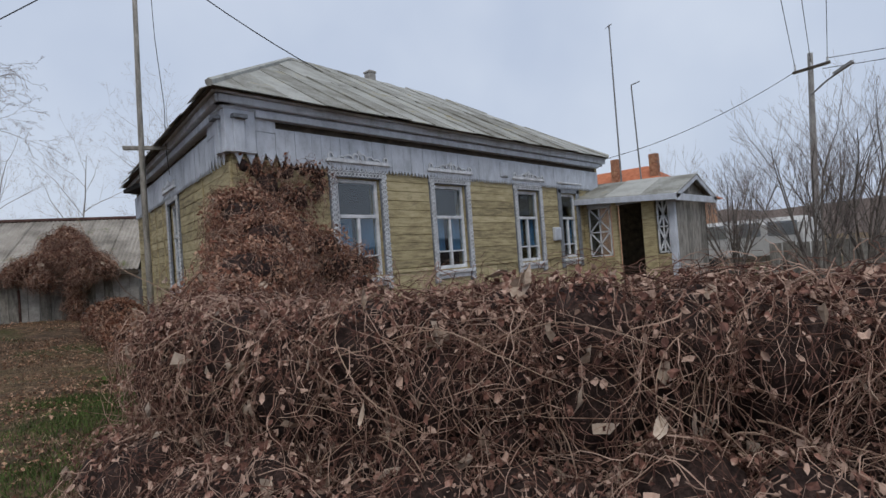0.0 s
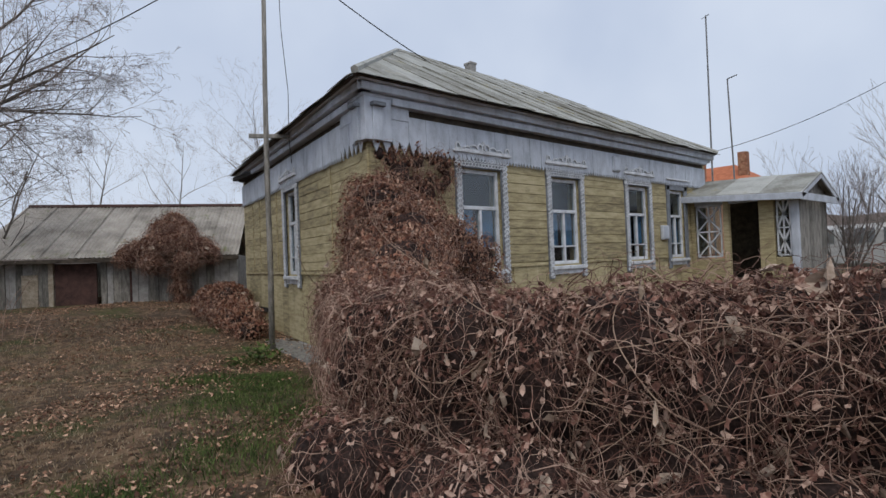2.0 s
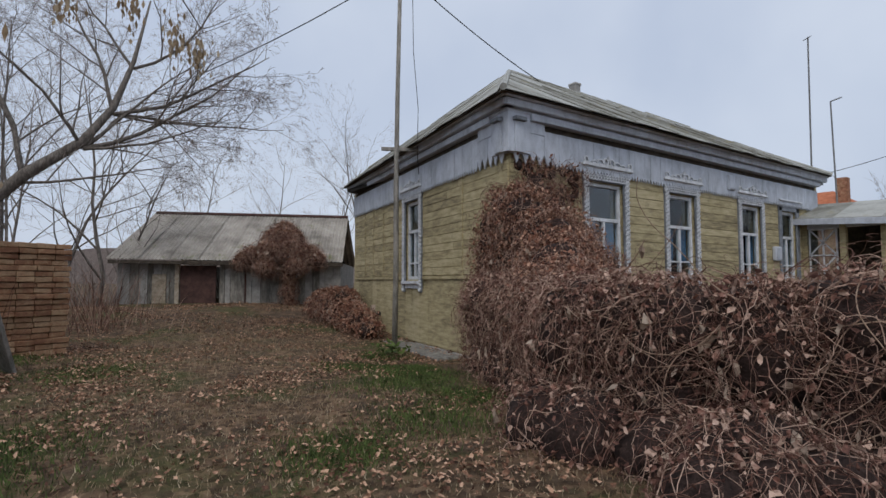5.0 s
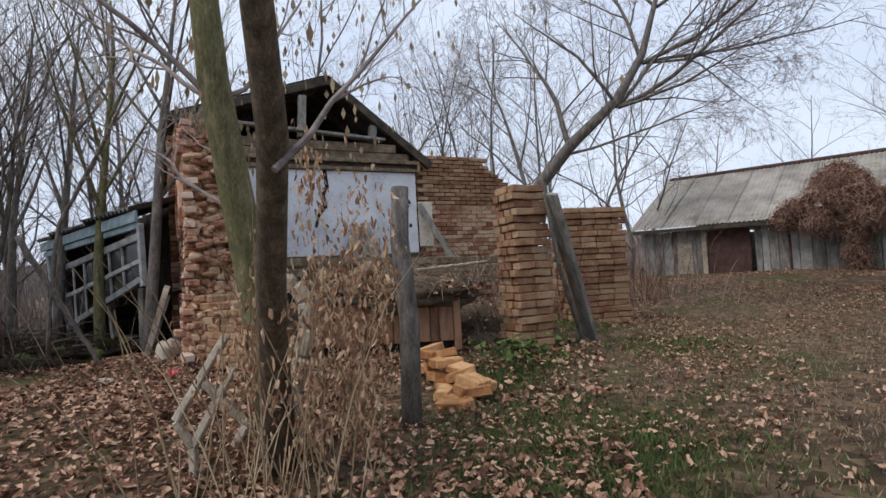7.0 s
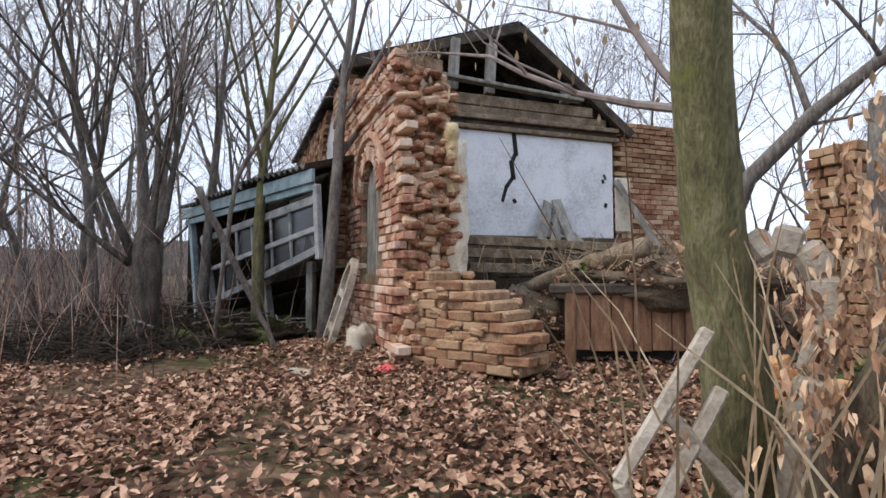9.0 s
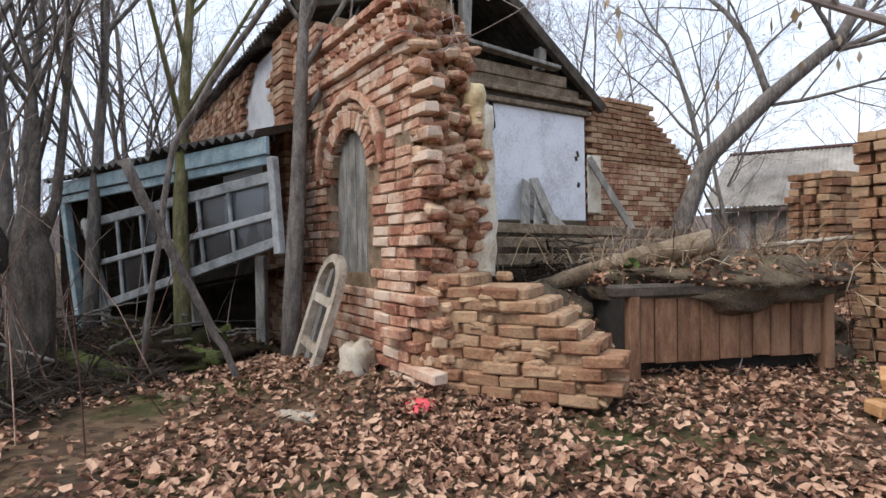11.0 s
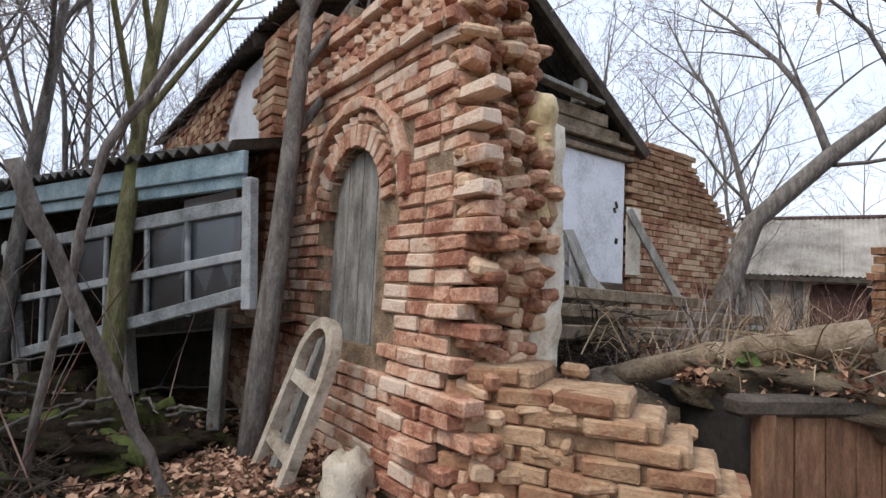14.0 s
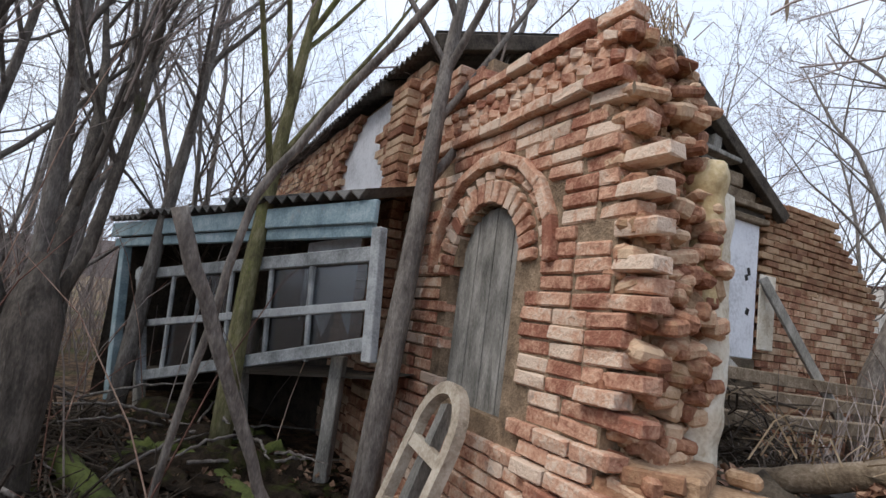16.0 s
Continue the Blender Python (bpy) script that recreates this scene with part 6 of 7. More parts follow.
part("foot", Geo().beam(SC, SC - UP * 0.35, 0.05, 0.045, (1, 0, 0)), M_WOODPALE, frame_a)
hoop = thing("arched_hoop", "pale curved top of a wooden window frame", "window frame")
arc_pts = [(-6.18, -1.08, 0.92), (-6.19, -1.0, 0.975), (-6.2, -0.9, 0.945), (-6.21, -0.83, 0.83), (-6.21, -0.83, 0.65), (-6.2, -0.88, 0.46), (-6.2, -0.94, 0.23), (-6.19, -0.96, -0.2)]
for a, b in zip(arc_pts, arc_pts[1:]):
    part("segment", Geo().beam(a, b, 0.12, 0.05, (1, 0, 0), 0.02), M_WOODPALE, hoop)

# young trees by the annex
yt = [((-10.15, -6.48), 6.2, 0.1, (0.02, -0.02, 1), 81, M_BARK), ((-9.55, -5.05), 6.0, 0.1, (-0.09, -0.01, 1), 82, M_BARKDARK), ((-10.9, -8.2), 6.5, 0.1, (-0.05, -0.05, 1), 83, M_BARKDARK), ((-9.6, -7.9), 5.5, 0.09, (0.05, 0.03, 1), 84, M_BARKDARK),
      ((-8.9, -8.0), 5.2, 0.07, (0.05, 0.0, 1), 85, M_BARKDARK), ((-10.6, -8.8), 6.0, 0.09, (0.05, 0.05, 1), 86, M_BARKDARK), ((-9.6, -9.4), 6.0, 0.08, (-0.05, 0.1, 1), 87, M_BARKDARK)]
for at, h, r, lean, seed, bark in yt:
    tree("young_tree", "slender bare young tree growing beside the ruin", seed, h, r, lean, at, bark, "young trees", levels=3, splits=(10, 6, 4), clear=0.38, spread=0.7, bend=0.035)
old_tree = thing("old_tree", "old dark thick-trunked bare tree with forked stems", "tree")
tk, tn = Geo(), Geo()
OT = Vector((-8.5, -6.75, ground_z(-8.5, -6.75)))
tk.tube([OT - UP * 0.2, OT + Vector((0, 0.02, 0.35)), OT + Vector((-0.02, 0.05, 0.8)), OT + Vector((-0.03, 0.02, 1.12)), OT + Vector((-0.03, 0.0, 1.3)), OT + Vector((-0.04, 0.0, 1.5))], [0.26, 0.16, 0.14, 0.15, 0.11, 0.05], 12)
for seed, d, length, r in ((1, (-0.45, -0.3, 1), 4.0, 0.055), (2, (-0.3, 0.1, 1), 4.2, 0.045), (3, (0.25, -0.35, 1), 4.0, 0.055), (5, (0.5, -0.75, 0.7), 2.8, 0.04)):
    a_, b_ = grow(640 + seed, length, r, d, levels=3, splits=(9, 6, 4), clear=0.2, spread=0.7, bend=0.09)
    top = OT + Vector((d[0] * 0.14, d[1] * 0.14, 1.15))
    tk.add([Vector(v) + top for v in a_.v], a_.f)
    tn.add([Vector(v) + top for v in b_.v], b_.f)
part("trunk", tk, M_BARKOLD, old_tree, "", True)
tagged(part("crown", tn, M_TWIG, old_tree), kind="stuff")
log_thing("leaning_stake", [(-8.95, -5.2, -0.1), (-8.55, -5.42, 0.8), (-8.15, -5.65, 1.72)], [0.027, 0.033, 0.04], "grey leaning broken stake beside the annex", M_BARKDARK, 9, "stake")
log_thing("long_branch", [(-8.9, -6.1, -0.15), (-8.75, -5.85, 0.9), (-8.7, -5.7, 1.5), (-8.72, -5.64, 1.92), (-8.78, -5.47, 2.22), (-8.78, -5.17, 2.64), (-8.7, -4.8, 3.0), (-8.6, -4.4, 3.5)], [0.024, 0.024, 0.024, 0.026, 0.028, 0.028, 0.024, 0.015], "dark crooked branch reaching over the ruin", M_BARKDARK, 7, "branch")
for i, (a, b) in enumerate((((-9.35, -7.2), (-8.75, -6.1)), ((-9.9, -6.6), (-9.3, -5.6)), ((-8.8, -7.6), (-8.2, -6.7)))):
    log_thing("mossy_log", [(*a, ground_z(*a) + 0.14), (*b, ground_z(*b) + 0.1)], [0.085, 0.07], "rotten log covered in green moss", M_MOSS, 10)
for i in range(34):
    x, y = -8.2 - R.random() * 2.4, -5.9 - R.random() * 2.8
    z = ground_z(x, y) + R.uniform(0.03, 0.4)
    d = Vector((R.gauss(0, 1), R.gauss(0, 1), R.gauss(0, 0.25))).normalized() * R.uniform(0.6, 1.4)
    log_thing("fallen_branch", [(x, y, z), (x + d.x * 0.5, y + d.y * 0.5, z + d.z * 0.5 + 0.05), (x + d.x, y + d.y, z + d.z)], [0.014, 0.012, 0.005], "bare fallen branch among leaves", M_BARKDARK, 6, "branch")

# pile of dark brushwood left of the annex
for cx, cy, rx, ry, rz, n_ in ((-8.3, -7.5, 0.9, 0.9, 0.42, 420), (-9.3, -7.6, 0.9, 0.8, 0.5, 420), (-7.9, -6.8, 0.7, 0.7, 0.3, 380), (-11.2, -2.5, 0.8, 0.6, 0.9, 420), (-8.7, -6.3, 0.5, 0.5, 0.2, 150)):
    rr = random.Random(int(-100 * cx))
    g = Geo()
    for _ in range(n_):
        th, u = rr.uniform(0, 6.283), math.sqrt(rr.random())
        p = Vector((cx + rx * u * math.cos(th), cy + ry * u * math.sin(th), 0))
        p.z = ground_z(p.x, p.y) + rz * (1.05 - u * u) * rr.uniform(0.1, 1.1)
        d = Vector((rr.gauss(0, 1), rr.gauss(0, 1), rr.gauss(0.1, 0.35))).normalized() * rr.uniform(0.3, 0.9)
        r_ = rr.uniform(0.003, 0.012)
        k = Vector((rr.gauss(0, 0.06), rr.gauss(0, 0.06), rr.gauss(0, 0.06)))
        g.tube([p - d * 0.5, p - d * 0.1 + k, p + d * 0.2 + k * 0.5, p + d * 0.5], [r_, r_ * 0.9, r_ * 0.7, r_ * 0.3], 4, False)
    tagged(part("brushwood", g, M_BRUSH, None), "tangled pile of dark dead branches", "branches", kind="stuff")

# thickets
for i, (c, n, sp_, h0, h1, r) in enumerate((((-7.9, -7.3), 70, 0.8, 0.5, 1.8, 0.006), ((-9.0, -8.6), 90, 1.0, 0.8, 2.4, 0.007), ((-12.0, 0.0), 120, 0.6, 0.4, 1.3, 0.006), ((-11.2, -1.6), 140, 0.7, 0.3, 1.1, 0.006), ((-15.5, 2.4), 120, 0.6, 0.5, 1.6, 0.007), ((-21.6, 2.4), 160, 0.7, 0.6, 2.0, 0.008), ((-10.2, -0.2), 60, 0.4, 0.3, 0.9, 0.005), ((-11.0, -13.0), 420, 1.8, 0.8, 3.2, 0.009), ((-8.0, -11.0), 320, 1.7, 0.8, 2.8, 0.007), ((-14.5, -14.5), 420, 2.0, 1.0, 3.4, 0.01))):
    stalks("thicket", "tangle of dry bare brown stems", c, n, sp_, h0, h1, M_TWIG if i % 2 else M_VINE, 60 + i, r)
stalks("white_twig", "thin pale leaning sapling before the white wall", (-9.75, -3.0), 2, 0.04, 0.9, 1.3, M_WOODPALE, 5, 0.012, 0.12)

# ---------------------------------------------------------------- vines
def vine_mass(name, label, blobs, n_strands, n_leaves, seed, leaf_m, steps_=9, step=0.07, leaf=(0.05, 0.11), rad=(0.0025, 0.0065), core=0.88, fuzz=(0.95, 1.1), sparse_below=-9.0):
    """A thicket: an added core of lumps coloured shade-dark, stems trailing over them and withered leaves."""
    rng = np.random.default_rng(seed)
    C = np.array([b[:3] for b in blobs])
    S = np.array([b[3:] for b in blobs])
    mass = thing(name, label, "vine")
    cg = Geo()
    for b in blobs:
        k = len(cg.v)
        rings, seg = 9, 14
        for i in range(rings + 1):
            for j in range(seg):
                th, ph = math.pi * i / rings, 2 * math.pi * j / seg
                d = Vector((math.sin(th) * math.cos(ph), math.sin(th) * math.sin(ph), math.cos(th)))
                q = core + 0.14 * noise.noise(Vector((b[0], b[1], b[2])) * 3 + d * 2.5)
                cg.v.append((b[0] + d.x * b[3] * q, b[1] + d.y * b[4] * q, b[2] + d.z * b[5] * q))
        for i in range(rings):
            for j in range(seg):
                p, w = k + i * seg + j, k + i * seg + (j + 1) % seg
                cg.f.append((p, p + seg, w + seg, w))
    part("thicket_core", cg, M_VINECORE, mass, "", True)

    def level(P):
        q = (P[:, None, :] - C[None]) / S[None]
        d = np.linalg.norm(q, axis=2)
        j = d.argmin(1)
        return d[np.arange(len(P)), j], j

    area = (S[:, 0] * S[:, 1] + S[:, 1] * S[:, 2] + S[:, 0] * S[:, 2])
    pick = rng.choice(len(C), n_strands + n_leaves, p=area / area.sum())
    d = rng.normal(size=(len(pick), 3))
    d /= np.linalg.norm(d, axis=1)[:, None]
    d[:, 2] = np.where(d[:, 2] < -0.5, -d[:, 2], d[:, 2])
    P = C[pick] + d * S[pick] * rng.uniform(fuzz[0], fuzz[1], (len(pick), 1))
    lv, _ = level(P)
    ok = lv > fuzz[0] - 0.09
    P = P[ok]
    leaves = P[:int(len(P) * n_leaves / (n_strands + n_leaves))]
    P = P[len(leaves):]
    leaves = leaves[(leaves[:, 2] > sparse_below) | (rng.random(len(leaves)) < 0.6)]
    P = P[(P[:, 2] > sparse_below) | (rng.random(len(P)) < 0.8)]
    D = rng.normal(size=P.shape) + np.array([0, 0, -0.25])
    D /= np.linalg.norm(D, axis=1)[:, None]
    paths = [P.copy()]
    for _ in range(steps_):
        D = D + rng.normal(0, 0.42, P.shape) + np.array([0, 0, -0.2])
        D /= np.linalg.norm(D, axis=1)[:, None]
        P = P + D * step
        lv, j = level(P)
        inside = lv < 1.0
        target = C[j] + (P - C[j]) / np.maximum(lv, 0.2)[:, None]
        P = np.where(inside[:, None], P * 0.25 + target * 0.75, P)
        far = lv > 1.22
        P = np.where(far[:, None], P * 0.8 + (C[j] + (P - C[j]) / lv[:, None] * 1.1) * 0.2, P)
        paths.append(P.copy())
    X = np.stack(paths, 1)
    n, m, _ = X.shape
    T = np.gradient(X, axis=1)
    T /= np.linalg.norm(T, axis=2, keepdims=True) + 1e-9
    ref = np.array([0.3, 0.5, 0.81])
    A = np.cross(T, ref)
    A /= np.linalg.norm(A, axis=2, keepdims=True) + 1e-9
    B = np.cross(T, A)
    r = (rng.uniform(rad[0], rad[1], (n, 1)) * np.linspace(1.0, 0.45, m)[None])[:, :, None]
    V = np.stack([X + r * (A * math.cos(a) + B * math.sin(a)) for a in (0, 2.094, 4.189)], 2).reshape(-1, 3)
    base_ = (np.arange(n)[:, None] * m + np.arange(m - 1)[None]).reshape(-1, 1) * 3
    F = np.concatenate([base_ + [0, 1, 4, 3], base_ + [1, 2, 5, 4], base_ + [2, 0, 3, 5]])
    me = bpy.data.meshes.new("stem_tangle")
    me.from_pydata(V.tolist(), [], F.tolist())
    tagged(part("stem_tangle", me, M_VINE, mass), kind="stuff")
    leaf_cloud("dead_leaves", "", leaves, leaf, leaf_m, rng, 0.8, parent=mass, hang=0.7)
    leaf_cloud("large_dry_leaves", "large pale curled leaves", leaves[::150], (leaf[1] * 1.2, leaf[1] * 2.4), M_LEAFPALE, rng, 0.8, parent=mass, hang=0.7)
    return mass


line = [Vector(p) for p in ((-7.0, 7.0, 0), (-5.6, 6.4, 0), (-3.85, 5.48, 0), (-3.0, 5.45, 0), (-2.0, 5.85, 0), (-0.9, 6.5, 0), (0.4, 7.1, 0), (2.0, 7.8, 0), (4.5, 8.8, 0))]
hb = []
for a, b in zip(line, line[1:]):
    n = max(2, int((b - a).length / 0.42))
    for i in range(n):
        p = a.lerp(b, i / n)
        tall = 1.3 - 0.02 * max(0, min(4, p.x + 3)) + 0.05 * noise.noise((p.x, p.y, 0))
        for z, rz in ((0.2, 0.5), (0.75, 0.48), (tall - 0.32, 0.34)):
            hb.append((p.x + R.uniform(-0.06, 0.06), p.y + R.uniform(-0.06, 0.06), z + R.uniform(-0.04, 0.04), R.uniform(0.36, 0.46), R.uniform(0.36, 0.46), rz))
SKIRT = ((-2.35, 4.75, -0.02, 0.32), (-2.1, 4.95, 0.0, 0.34), (-1.9, 5.15, 0.02, 0.36), (-2.4, 5.05, 0.1, 0.36))
for a, b in zip(line[2:], line[3:]):
    n = max(2, int((b - a).length / 0.4))
    side = Vector(((b - a).y, -(b - a).x, 0)).normalized()
    for i in range(n):
        p = a.lerp(b, i / n) + side * R.uniform(0.3, 0.5)
        hb.append((p.x, p.y, 0.05, 0.4, 0.4, R.uniform(0.25, 0.5)))
for x, y, z, r in SKIRT:
    hb.append((x, y, z, r, r, r * 0.9))
vine_mass("vine_hedge", "fence smothered in tangled leafless brown vines", hb, 19000, 52000, 5, M_VINELEAF, steps_=11, step=0.075, rad=(0.0015, 0.0045), leaf=(0.022, 0.08), fuzz=(0.95, 1.16), sparse_below=0.7)
# long bare vine stems that arch out of the thicket and hang down
hedge_line = [p.copy() for p in line]
loops = Geo()
lr = random.Random(88)
hung = []
for k in range(300):
    i = lr.randrange(1, len(hedge_line) - 2)
    p = hedge_line[i].lerp(hedge_line[i + 1], lr.random())
    along = (hedge_line[i + 1] - hedge_line[i]).normalized()
    out = Vector((along.y, -along.x, 0))
    p = p + out * lr.uniform(0.3, 0.42) + UP * lr.uniform(0.25, 1.15)
    d = (along * lr.choice((-1, 1)) * lr.uniform(0.4, 1.2) + out * lr.uniform(0.1, 0.5) + UP * lr.uniform(-0.8, 0.5)).normalized()
    turn = lr.uniform(-0.22, 0.22)
    pts = [p]
    for j in range(lr.randint(9, 18)):
        d.rotate(Matrix.Rotation(turn, 3, out))
        d = (d + Vector((lr.gauss(0, 0.08), lr.gauss(0, 0.08), lr.gauss(0, 0.06) - 0.09)) - out * 0.05).normalized()
        p = p + d * 0.065
        if p.z < 0.02:
            break
        pts.append(p)
    if len(pts) > 4:
        r0 = lr.uniform(0.002, 0.0055)
        loops.tube(pts, [r0 * (1 - 0.6 * j / len(pts)) for j in range(len(pts))], 4, False)
        if lr.random() < 0.45:
            hung.append(tuple(pts[lr.randrange(3, len(pts))] - UP * 0.04))
stems = part("hanging_stem_tangle", loops, M_VINESTEM, None)
tagged(stems, "long pale dry vine stems looping out of the hedge", "vine", kind="stuff")
leaf_cloud("hanging_leaves", "large pale withered leaves hanging from the vine stems", np.array(hung), (0.09, 0.17), M_LEAFPALE, np.random.default_rng(89), 0.3, slim=0.6, hang=1.3)
cb = []
for y in np.arange(7.4, 8.7, 0.27):
    for z in np.arange(0.2, 2.75 - 1.0 * max(0, y - 8.0) + 0.25 * math.sin(9 * y), 0.33):
        out = 0.42 - 0.13 * z
        cb.append((-7.08 + out * 0.6 + R.uniform(-0.08, 0.08), y + R.uniform(-0.1, 0.1), z, 0.16 + max(0.03, out), R.uniform(0.2, 0.32), R.uniform(0.2, 0.34)))
for k in range(34):
    y = R.uniform(7.6, 9.1)
    cb.append((-7.08, y, R.uniform(2.2 + 0.4 * max(0, y - 8.2), 3.25), 0.09, R.uniform(0.1, 0.24), R.uniform(0.08, 0.2)))
for x in np.arange(-7.75, -7.0, 0.25):
    for z in np.arange(0.2, 2.5 + 0.7 * (x + 7.2) + 0.2 * math.sin(11 * x), 0.33):
        cb.append((x + R.uniform(-0.08, 0.08), 7.5 + 0.17 * (-7.11 - x) - 0.08, z, R.uniform(0.2, 0.32), 0.32 - 0.06 * z, R.uniform(0.2, 0.34)))
for y in np.arange(8.3, 9.6, 0.3):
    for z in np.arange(0.4, 2.15 - 0.45 * (y - 8.3), 0.36):
        cb.append((-6.75 + R.uniform(-0.1, 0.1), y, z, 0.32, 0.26, 0.3))
for t in np.linspace(0, 1, 7):
    top = 2.55 - 1.15 * t
    for z in np.arange(0.3, top - 0.2, 0.4):
        cb.append((-6.7 + 2.1 * t, 7.45 - 1.1 * t + 0.3 * math.sin(5 * t), z, 0.45, 0.5, 0.36))
vine_mass("corner_vine", "dense dry vine climbing the house corner", cb, 11000, 42000, 6, M_VINERED, steps_=10, rad=(0.0015, 0.0045), leaf=(0.025, 0.08), core=0.6, fuzz=(0.75, 1.3))
# vine growing over the barn eave and the house foot
def bp_(s, o, z):
    v = BO + BE * s + BN * o + UP * z
    return (v.x, v.y, v.z)


vb = []
for s0, z0, rs, rz in ((0.95, 1.85, 0.45, 0.3), (1.55, 2.0, 0.6, 0.4), (2.2, 1.95, 0.55, 0.36), (2.75, 1.8, 0.45, 0.3), (1.6, 2.4, 0.5, 0.36), (2.1, 2.4, 0.5, 0.36), (1.85, 2.75, 0.38, 0.3), (0.6, 1.7, 0.3, 0.2), (3.1, 1.65, 0.3, 0.2), (1.3, 1.5, 0.35, 0.25), (2.3, 1.45, 0.35, 0.25)):
    vb.append((*bp_(s0 + 0.25, 0.35 - (z0 - 1.7) * 0.75, z0), rs * 0.62, rs * 0.75, rz * 0.9))
for z in (0.1, 0.6, 1.1):
    vb.append((*bp_(1.8, 0.3, z), 0.16, 0.16, 0.3))
vine_mass("barn_vine", "round reddish dead vine clump over the barn eave", vb, 4200, 9000, 9, M_VINERED, steps_=7, step=0.11, leaf=(0.05, 0.11), rad=(0.004, 0.009), core=0.5, fuzz=(0.6, 1.35))
fb = []
for s0, z0, r0 in ((4.9, 0.1, 0.3), (5.5, 0.2, 0.4), (6.2, 0.25, 0.45), (6.9, 0.3, 0.5), (7.6, 0.5, 0.55), (8.3, 0.5, 0.6), (9.0, 0.4, 0.6), (7.2, 0.75, 0.35)):
    p = on_wall("side", s0, 0, 0.75)
    fb.append((p.x, p.y, z0, r0, r0, r0 * 0.85))
vine_mass("foot_shrub", "low reddish brown dead shrub along the house foot", fb, 1400, 5000, 10, M_VINERED, leaf=(0.05, 0.12), core=0.75, fuzz=(0.85, 1.25))

# ---------------------------------------------------------------- fallen leaves and grass
def scatter(n, x0, x1, y0, y1, keep, seed, lift=0.02):
    rng = np.random.default_rng(seed)
    out = []
    while len(out) < n:
        x, y = rng.uniform(x0, x1), rng.uniform(y0, y1)
        if rng.random() < keep(x, y):
            out.append((x, y, ground_z(x, y) + lift + rng.uniform(0, 0.025)))
    return np.array(out), rng


pts_, rng_ = scatter(30000, -10.2, -3.2, -7.5, 1.2, lambda x, y: (1.0 if y < -0.8 else 0.35) * (0.5 + 0.9 * noise.noise((x * 0.8, y * 0.8, 2))), 11)
leaf_cloud("leaf_litter", "thick carpet of brown fallen leaves before the ruin", pts_, (0.04, 0.095), M_LITTER, rng_, 0.4)
pts_, rng_ = scatter(24000, -20, -1, -1.5, 8.5, lambda x, y: 0.25 + 0.9 * noise.noise((x * 0.7, y * 0.7, 7)), 12)
leaf_cloud("leaf_litter", "scattered small fallen leaves over the yard", pts_, (0.025, 0.065), M_LITTER, rng_, 0.35)


def blades(name, label, patches, n, h, m_, seed):
    rng = np.random.default_rng(seed)
    k = rng.integers(0, len(patches), n)
    pc = np.array(patches)[k]
    xy = pc[:, :2] + rng.normal(size=(n, 2)) * pc[:, 2:3]
    z = np.array([ground_z(a, b) for a, b in xy]) - 0.01
    p = np.column_stack([xy, z])
    ang = rng.uniform(0, 6.283, n)
    w = np.column_stack([np.cos(ang), np.sin(ang), np.zeros(n)]) * 0.006
    hh = rng.uniform(h[0], h[1], n)[:, None]
    lean_ = np.column_stack([rng.normal(0, 0.45, n), rng.normal(0, 0.45, n), np.ones(n)])
    v = np.stack([p - w, p + w, p + lean_ * hh], 1).reshape(-1, 3)
    f = (np.arange(n) * 3)[:, None] + [0, 1, 2]
    me = bpy.data.meshes.new(name)
    me.from_pydata(v.tolist(), [], f.tolist())
    return tagged(part(name, me, m_, None), label, "grass", kind="stuff")


blades("green_grass", "fresh green grass patches in the yard", [(-5.6, 5.6, 0.3), (-5.0, 4.6, 0.35), (-5.8, 0.7, 0.5), (-7.0, 0.4, 0.4), (-6.3, 1.2, 0.5), (-4.8, 0.6, 0.5), (-9.6, 6.6, 0.25), (-8.2, 0.1, 0.3), (-9.0, 0.3, 0.3), (-4.6, 3.5, 0.25), (-8.4, 5.5, 0.3), (-11.6, 0.95, 0.35), (-5.7, 0.9, 0.4), (-7.2, 5.85, 0.35), (-6.6, 5.2, 0.4), (-9.7, 2.0, 0.4), (-7.9, 6.1, 0.2)], 34000, (0.03, 0.09), M_GRASS, 13)
blades("dry_grass", "sparse dull yard grass", [(x, y, 1.0) for x, y in ((-7, 3), (-10, 3.5), (-13, 4), (-5, 2.5), (-9, 2), (-15, 5), (-12, 5.6), (-3, 4), (-6, 4))], 26000, (0.02, 0.06), M_DRYGRASS, 14)
rngp = np.random.default_rng(31)
leaf_cloud("burdock", "low green broad-leaved weeds beside the bricks", np.concatenate([rngp.normal((-8.7, 0.25, 0.12), (0.25, 0.25, 0.07), (90, 3)), rngp.normal((-9.6, 6.75, 0.0), (0.2, 0.15, 0.06), (60, 3)), rngp.normal((-9.35, -1.9, 0.85), (0.08, 0.12, 0.04), (20, 3))]), (0.06, 0.16), M_GRASS, rngp, 0.5, "weeds")

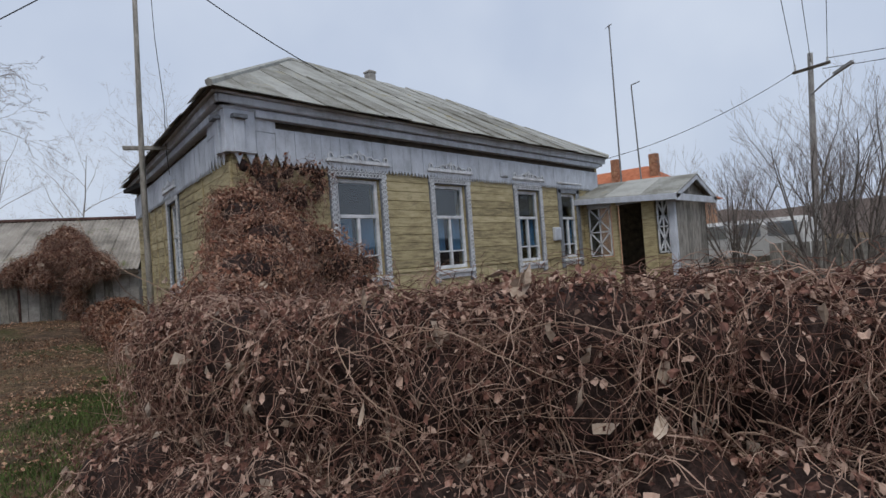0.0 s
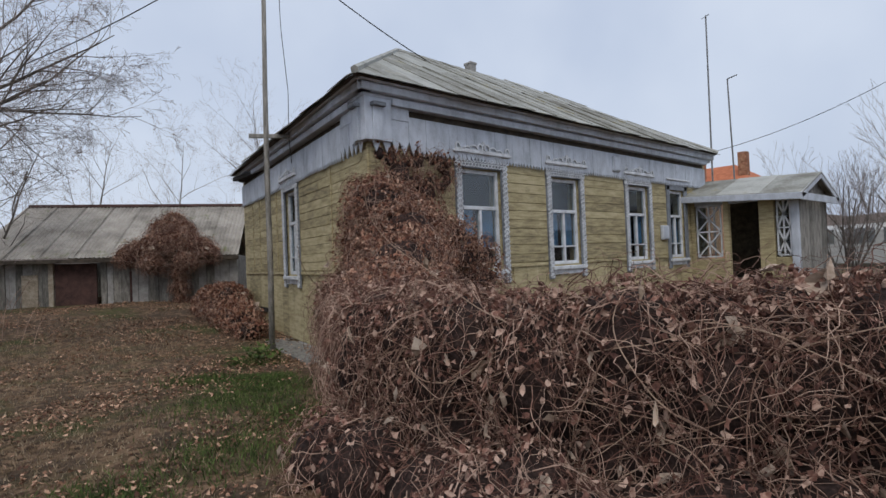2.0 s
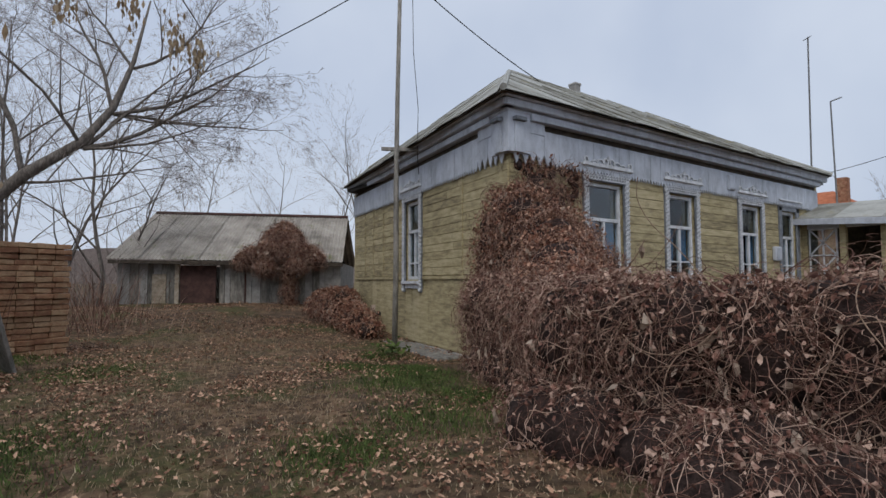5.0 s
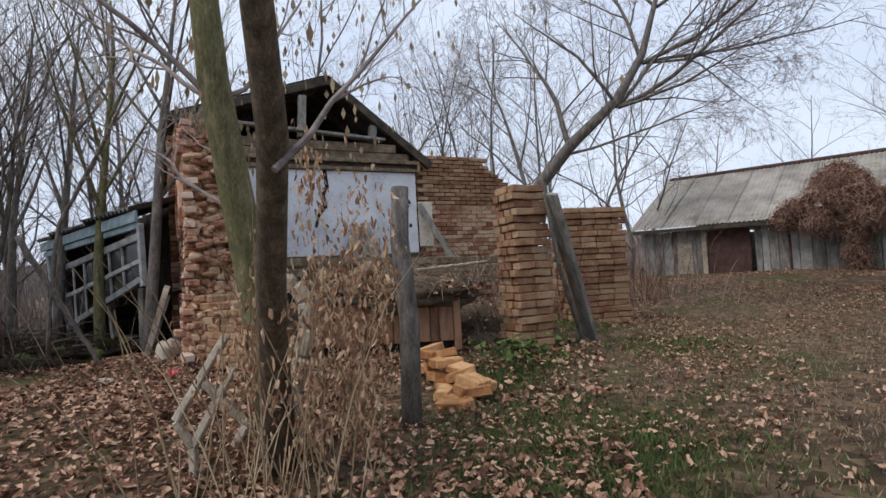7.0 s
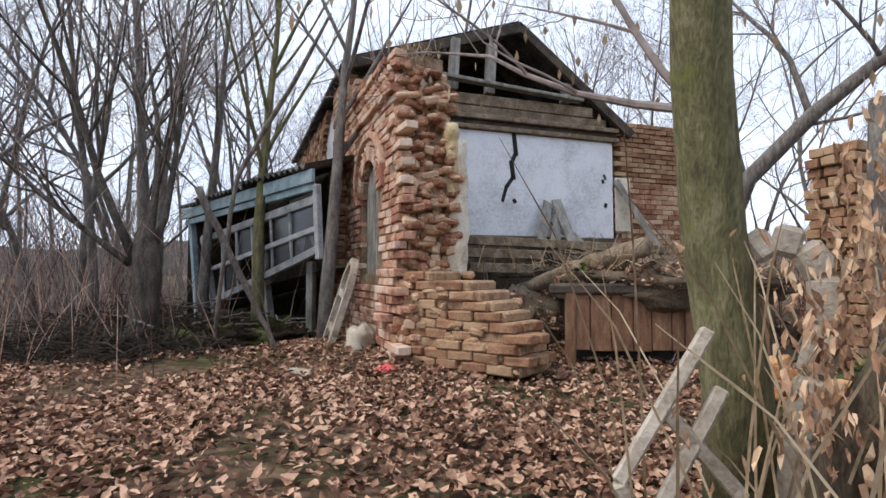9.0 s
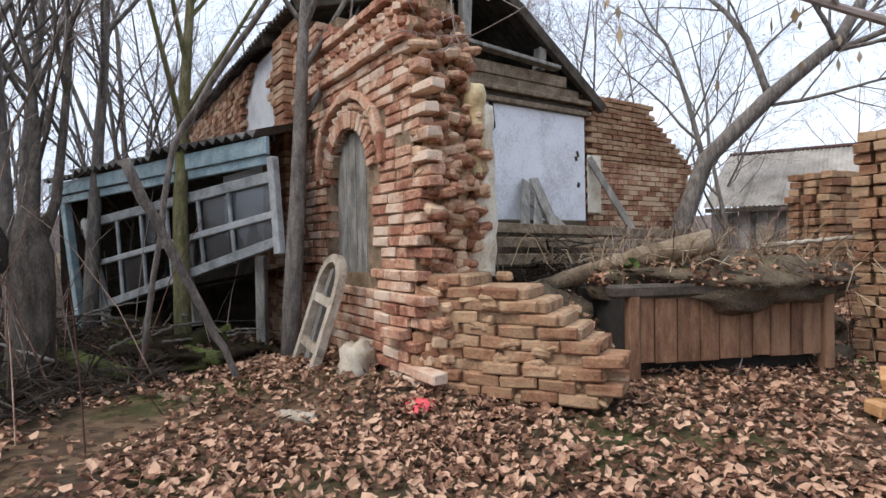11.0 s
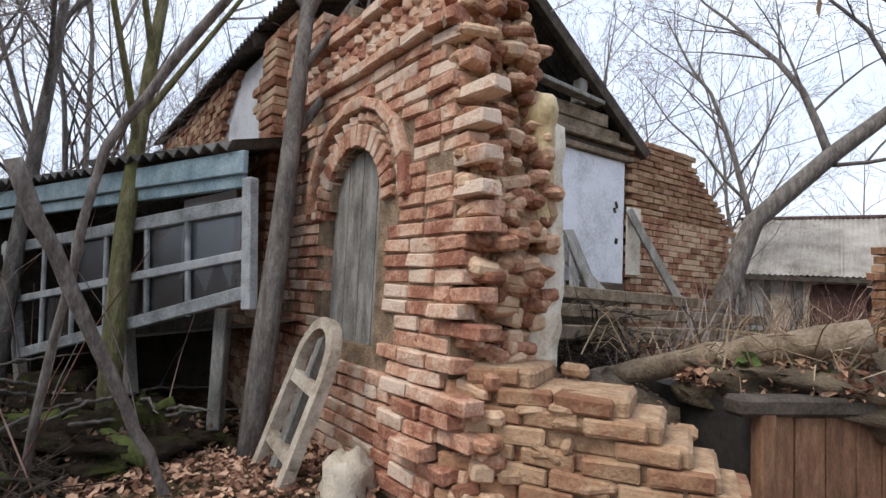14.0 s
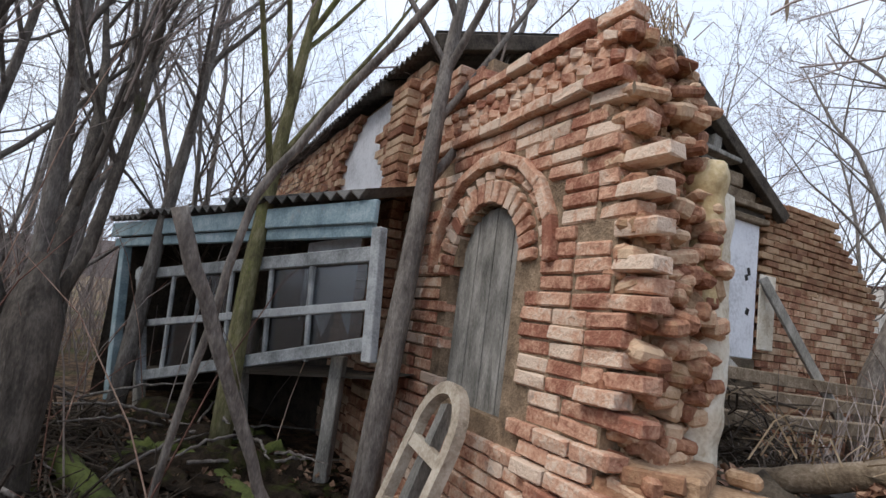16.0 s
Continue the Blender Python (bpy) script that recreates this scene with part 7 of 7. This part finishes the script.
# ---------------------------------------------------------------- beyond the hedge
for i, (x, y, h, w) in enumerate(((-5.2, 25.5, 4.6, 0.9), (-2.2, 22.5, 5.0, 0.8), (-1.2, 23.5, 4.8, 0.9))):
    b = thing("bush", "large bare grey-brown bush beyond the hedge", "bush", "bare bushes")
    tk, tn = Geo(), Geo()
    for k in range(9):
        a = k * 0.7
        th, tw = grow(900 + 20 * i + k, h * R.uniform(0.7, 1.0), 0.05, (0.45 * math.cos(a) * w, 0.45 * math.sin(a) * w, 1), levels=3, splits=(8, 6, 3), clear=0.15, spread=0.55, bend=0.08, sides=5)
        tk.add(th.v, th.f)
        tn.add(tw.v, tw.f)
    part("trunk", tk, M_BARKDARK, b)
    tagged(part("crown", tn, M_TWIG, b), kind="stuff")
    b.location = (x, y, ground_z(x, y))
upole = thing("utility_pole", "leaning concrete utility pole with crossarm and street lamp", "utility pole")
part("pole_shaft", Geo().tube([(-3.85, 33.4, -0.3), (-3.7, 33.0, 4), (-3.4, 32.4, 9.3)], [0.16, 0.14, 0.1], 8), M_CONCRETE, upole)
part("crossarm", Geo().beam((-4.1, 32.4, 8.6), (-2.7, 32.4, 8.7), 0.1, 0.12), M_DARKWOOD_SHADE, upole)
lamp_p = part("lamp_arm", Geo().tube([(-3.5, 32.5, 7.5), (-2.9, 32.3, 7.9), (-2.5, 32.2, 8.1)], 0.04, 6), M_METAL, upole)
part("lamp_head", Geo().beam((-2.6, 32.2, 8.1), (-1.9, 32.0, 8.4), 0.2, 0.12), M_METAL, upole)
for k, x in enumerate((-4.0, -3.4, -2.8)):
    part("insulator", Geo().tube([(x, 32.4, 8.7), (x, 32.4, 8.95)], 0.05, 6), M_WHITE, upole)
lines = thing("power_line", "thin dark power lines overhead", "cable")
for a, b in (((-4.0, 32.4, 8.9), (-0.3, 2.0, 15.0)), ((-3.4, 32.4, 8.9), (0.3, 2.0, 15.5)), ((-2.8, 32.4, 8.9), (1.6, 2.0, 15.0)), ((-2.8, 32.4, 8.9), (14, 33, 8.8)), ((-3.0, 32.4, 8.5), (14, 33, 8.3)), ((-4.1, 32.4, 8.6), (-12.0, 30.0, 6.0))):
    part("wire", Geo().tube(sag(a, b, 0.4), 0.016, 4), M_RUBBER, lines)
for a, b, tip in (((-11.7, 30.8, 0.0), (-10.94, 29.1, 12.3), None), ((-10.7, 31.2, 0.0), (-10.58, 30.3, 9.45), (-10.1, 30.2, 9.5))):
    mast = thing("antenna_mast", "thin grey antenna mast on wires", "antenna", "antenna masts")
    part("mast", Geo().tube([a, b], [0.05, 0.035], 6), M_METAL, mast)
    if tip:
        part("arm", Geo().tube([b, tip], 0.03, 5), M_METAL, mast)
    else:
        part("arm", Geo().tube([(b[0] - 0.2, b[1], b[2] - 0.1), (b[0] + 0.15, b[1], b[2])], 0.02, 5), M_METAL, mast)
nb = thing("neighbour_house", "distant brick house with an orange tiled roof", "house")
part("wall", Geo().box((-16.6, 40, 2.1), (11, 8, 4.4)), M_BRICKJ, nb)
part("roof", Geo().add([(-22.5, 35.6, 4.2), (-10.7, 35.6, 4.2), (-10.7, 44.4, 4.2), (-22.5, 44.4, 4.2), (-18, 40, 6.7), (-14, 40, 6.7)], [(0, 1, 5, 4), (1, 2, 5), (2, 3, 4, 5), (3, 0, 4), (3, 2, 1, 0)]), M_ORANGE, nb)
for x, y in ((-15.4, 38.2), (-13.0, 38.6)):
    part("chimney", Geo().box((x, y, 6.4), (0.5, 0.5, 1.6), None, 0.02), M_BRICKJ, nb)
bus = thing("parked_minibus", "dusty off-white minibus parked behind the bushes", "minibus")
part("body", Geo().box((-5.4, 28.8, 1.3), (4.4, 1.9, 1.7), None, 0.25), M_BUS, bus)
for k in range(3):
    part("window", Geo().box((-6.6 + 1.25 * k, 27.84, 1.72), (1.0, 0.03, 0.55), None, 0.01), M_GLASSDIRTY, bus)
for x in (-6.8, -4.0):
    part("wheel", Geo().tube([(x, 27.8, 0.33), (x, 28.05, 0.33)], 0.34, 16), M_RUBBER, bus)
fence = thing("far_fence", "low grey board fence in the distance", "fence")
for k in range(40):
    part("slat", Geo().box((-4.2 + 0.45 * k, 27 - 0.05 * k, 0.55 + 0.03 * math.sin(k * 1.9)), (0.4, 0.04, 1.25), None, 0.01), M_WOODGREY, fence)
far = Geo()
for k in range(120):
    a = 2 * math.pi * k / 120
    r_ = 190
    h = 9 + 4 * noise.noise((math.cos(a) * 6, math.sin(a) * 6, 0)) + 2 * noise.noise((math.cos(a) * 20, math.sin(a) * 20, 1))
    far.v += [(r_ * math.cos(a), r_ * math.sin(a), -1), (r_ * math.cos(a), r_ * math.sin(a), h)]
for k in range(120):
    a, b = 2 * k, 2 * ((k + 1) % 120)
    far.f.append((a, b, b + 1, a + 1))
tagged(part("backdrop", far, M_TWIG, None), "far line of bare woods on the horizon", "woods", kind="structure")

rngh = np.random.default_rng(77)
# Leaves on the veranda banks use the copy darkened for shade.
for c, r_, n in (((-9.5, -1.25, 0.72), (0.52, 1.0, 0.24), 900), ((-10.7, -0.5, 0.1), (0.9, 1.0, 0.4), 700), ((-9.9, -2.75, 0.2), (0.8, 0.6, 0.45), 600)) + tuple(((x, y, ground_z(x, y) - 0.02), (rx, ry, rz), 500) for x, y, rx, ry, rz, s in BANKS):
    d = rngh.normal(size=(n, 3))
    d[:, 2] = np.abs(d[:, 2])
    d /= np.linalg.norm(d, axis=1)[:, None]
    leaf_cloud("heap_leaves", "brown leaves lying over a soil heap", np.array(c) + d * np.array(r_) * 1.05, (0.04, 0.1), M_SHADELEAF if c[1] < -5 else M_LITTER, rngh, 0.6)
g = Geo()
for k in range(260):
    x, y = -9.45 + R.gauss(0, 0.3), -1.25 + R.gauss(0, 0.6)
    p = Vector((x, y, 0.9))
    q = p + Vector((R.gauss(0.12, 0.18), R.gauss(0, 0.18), R.uniform(-0.25, 0.35)))
    g.tube([p, p.lerp(q, 0.5) + UP * 0.06, q], [0.005, 0.004, 0.002], 3, False)
tagged(part("heap_roots", g, M_DRYGRASS, None), "dry roots and stalks sticking out of the soil heap", "roots", kind="stuff")
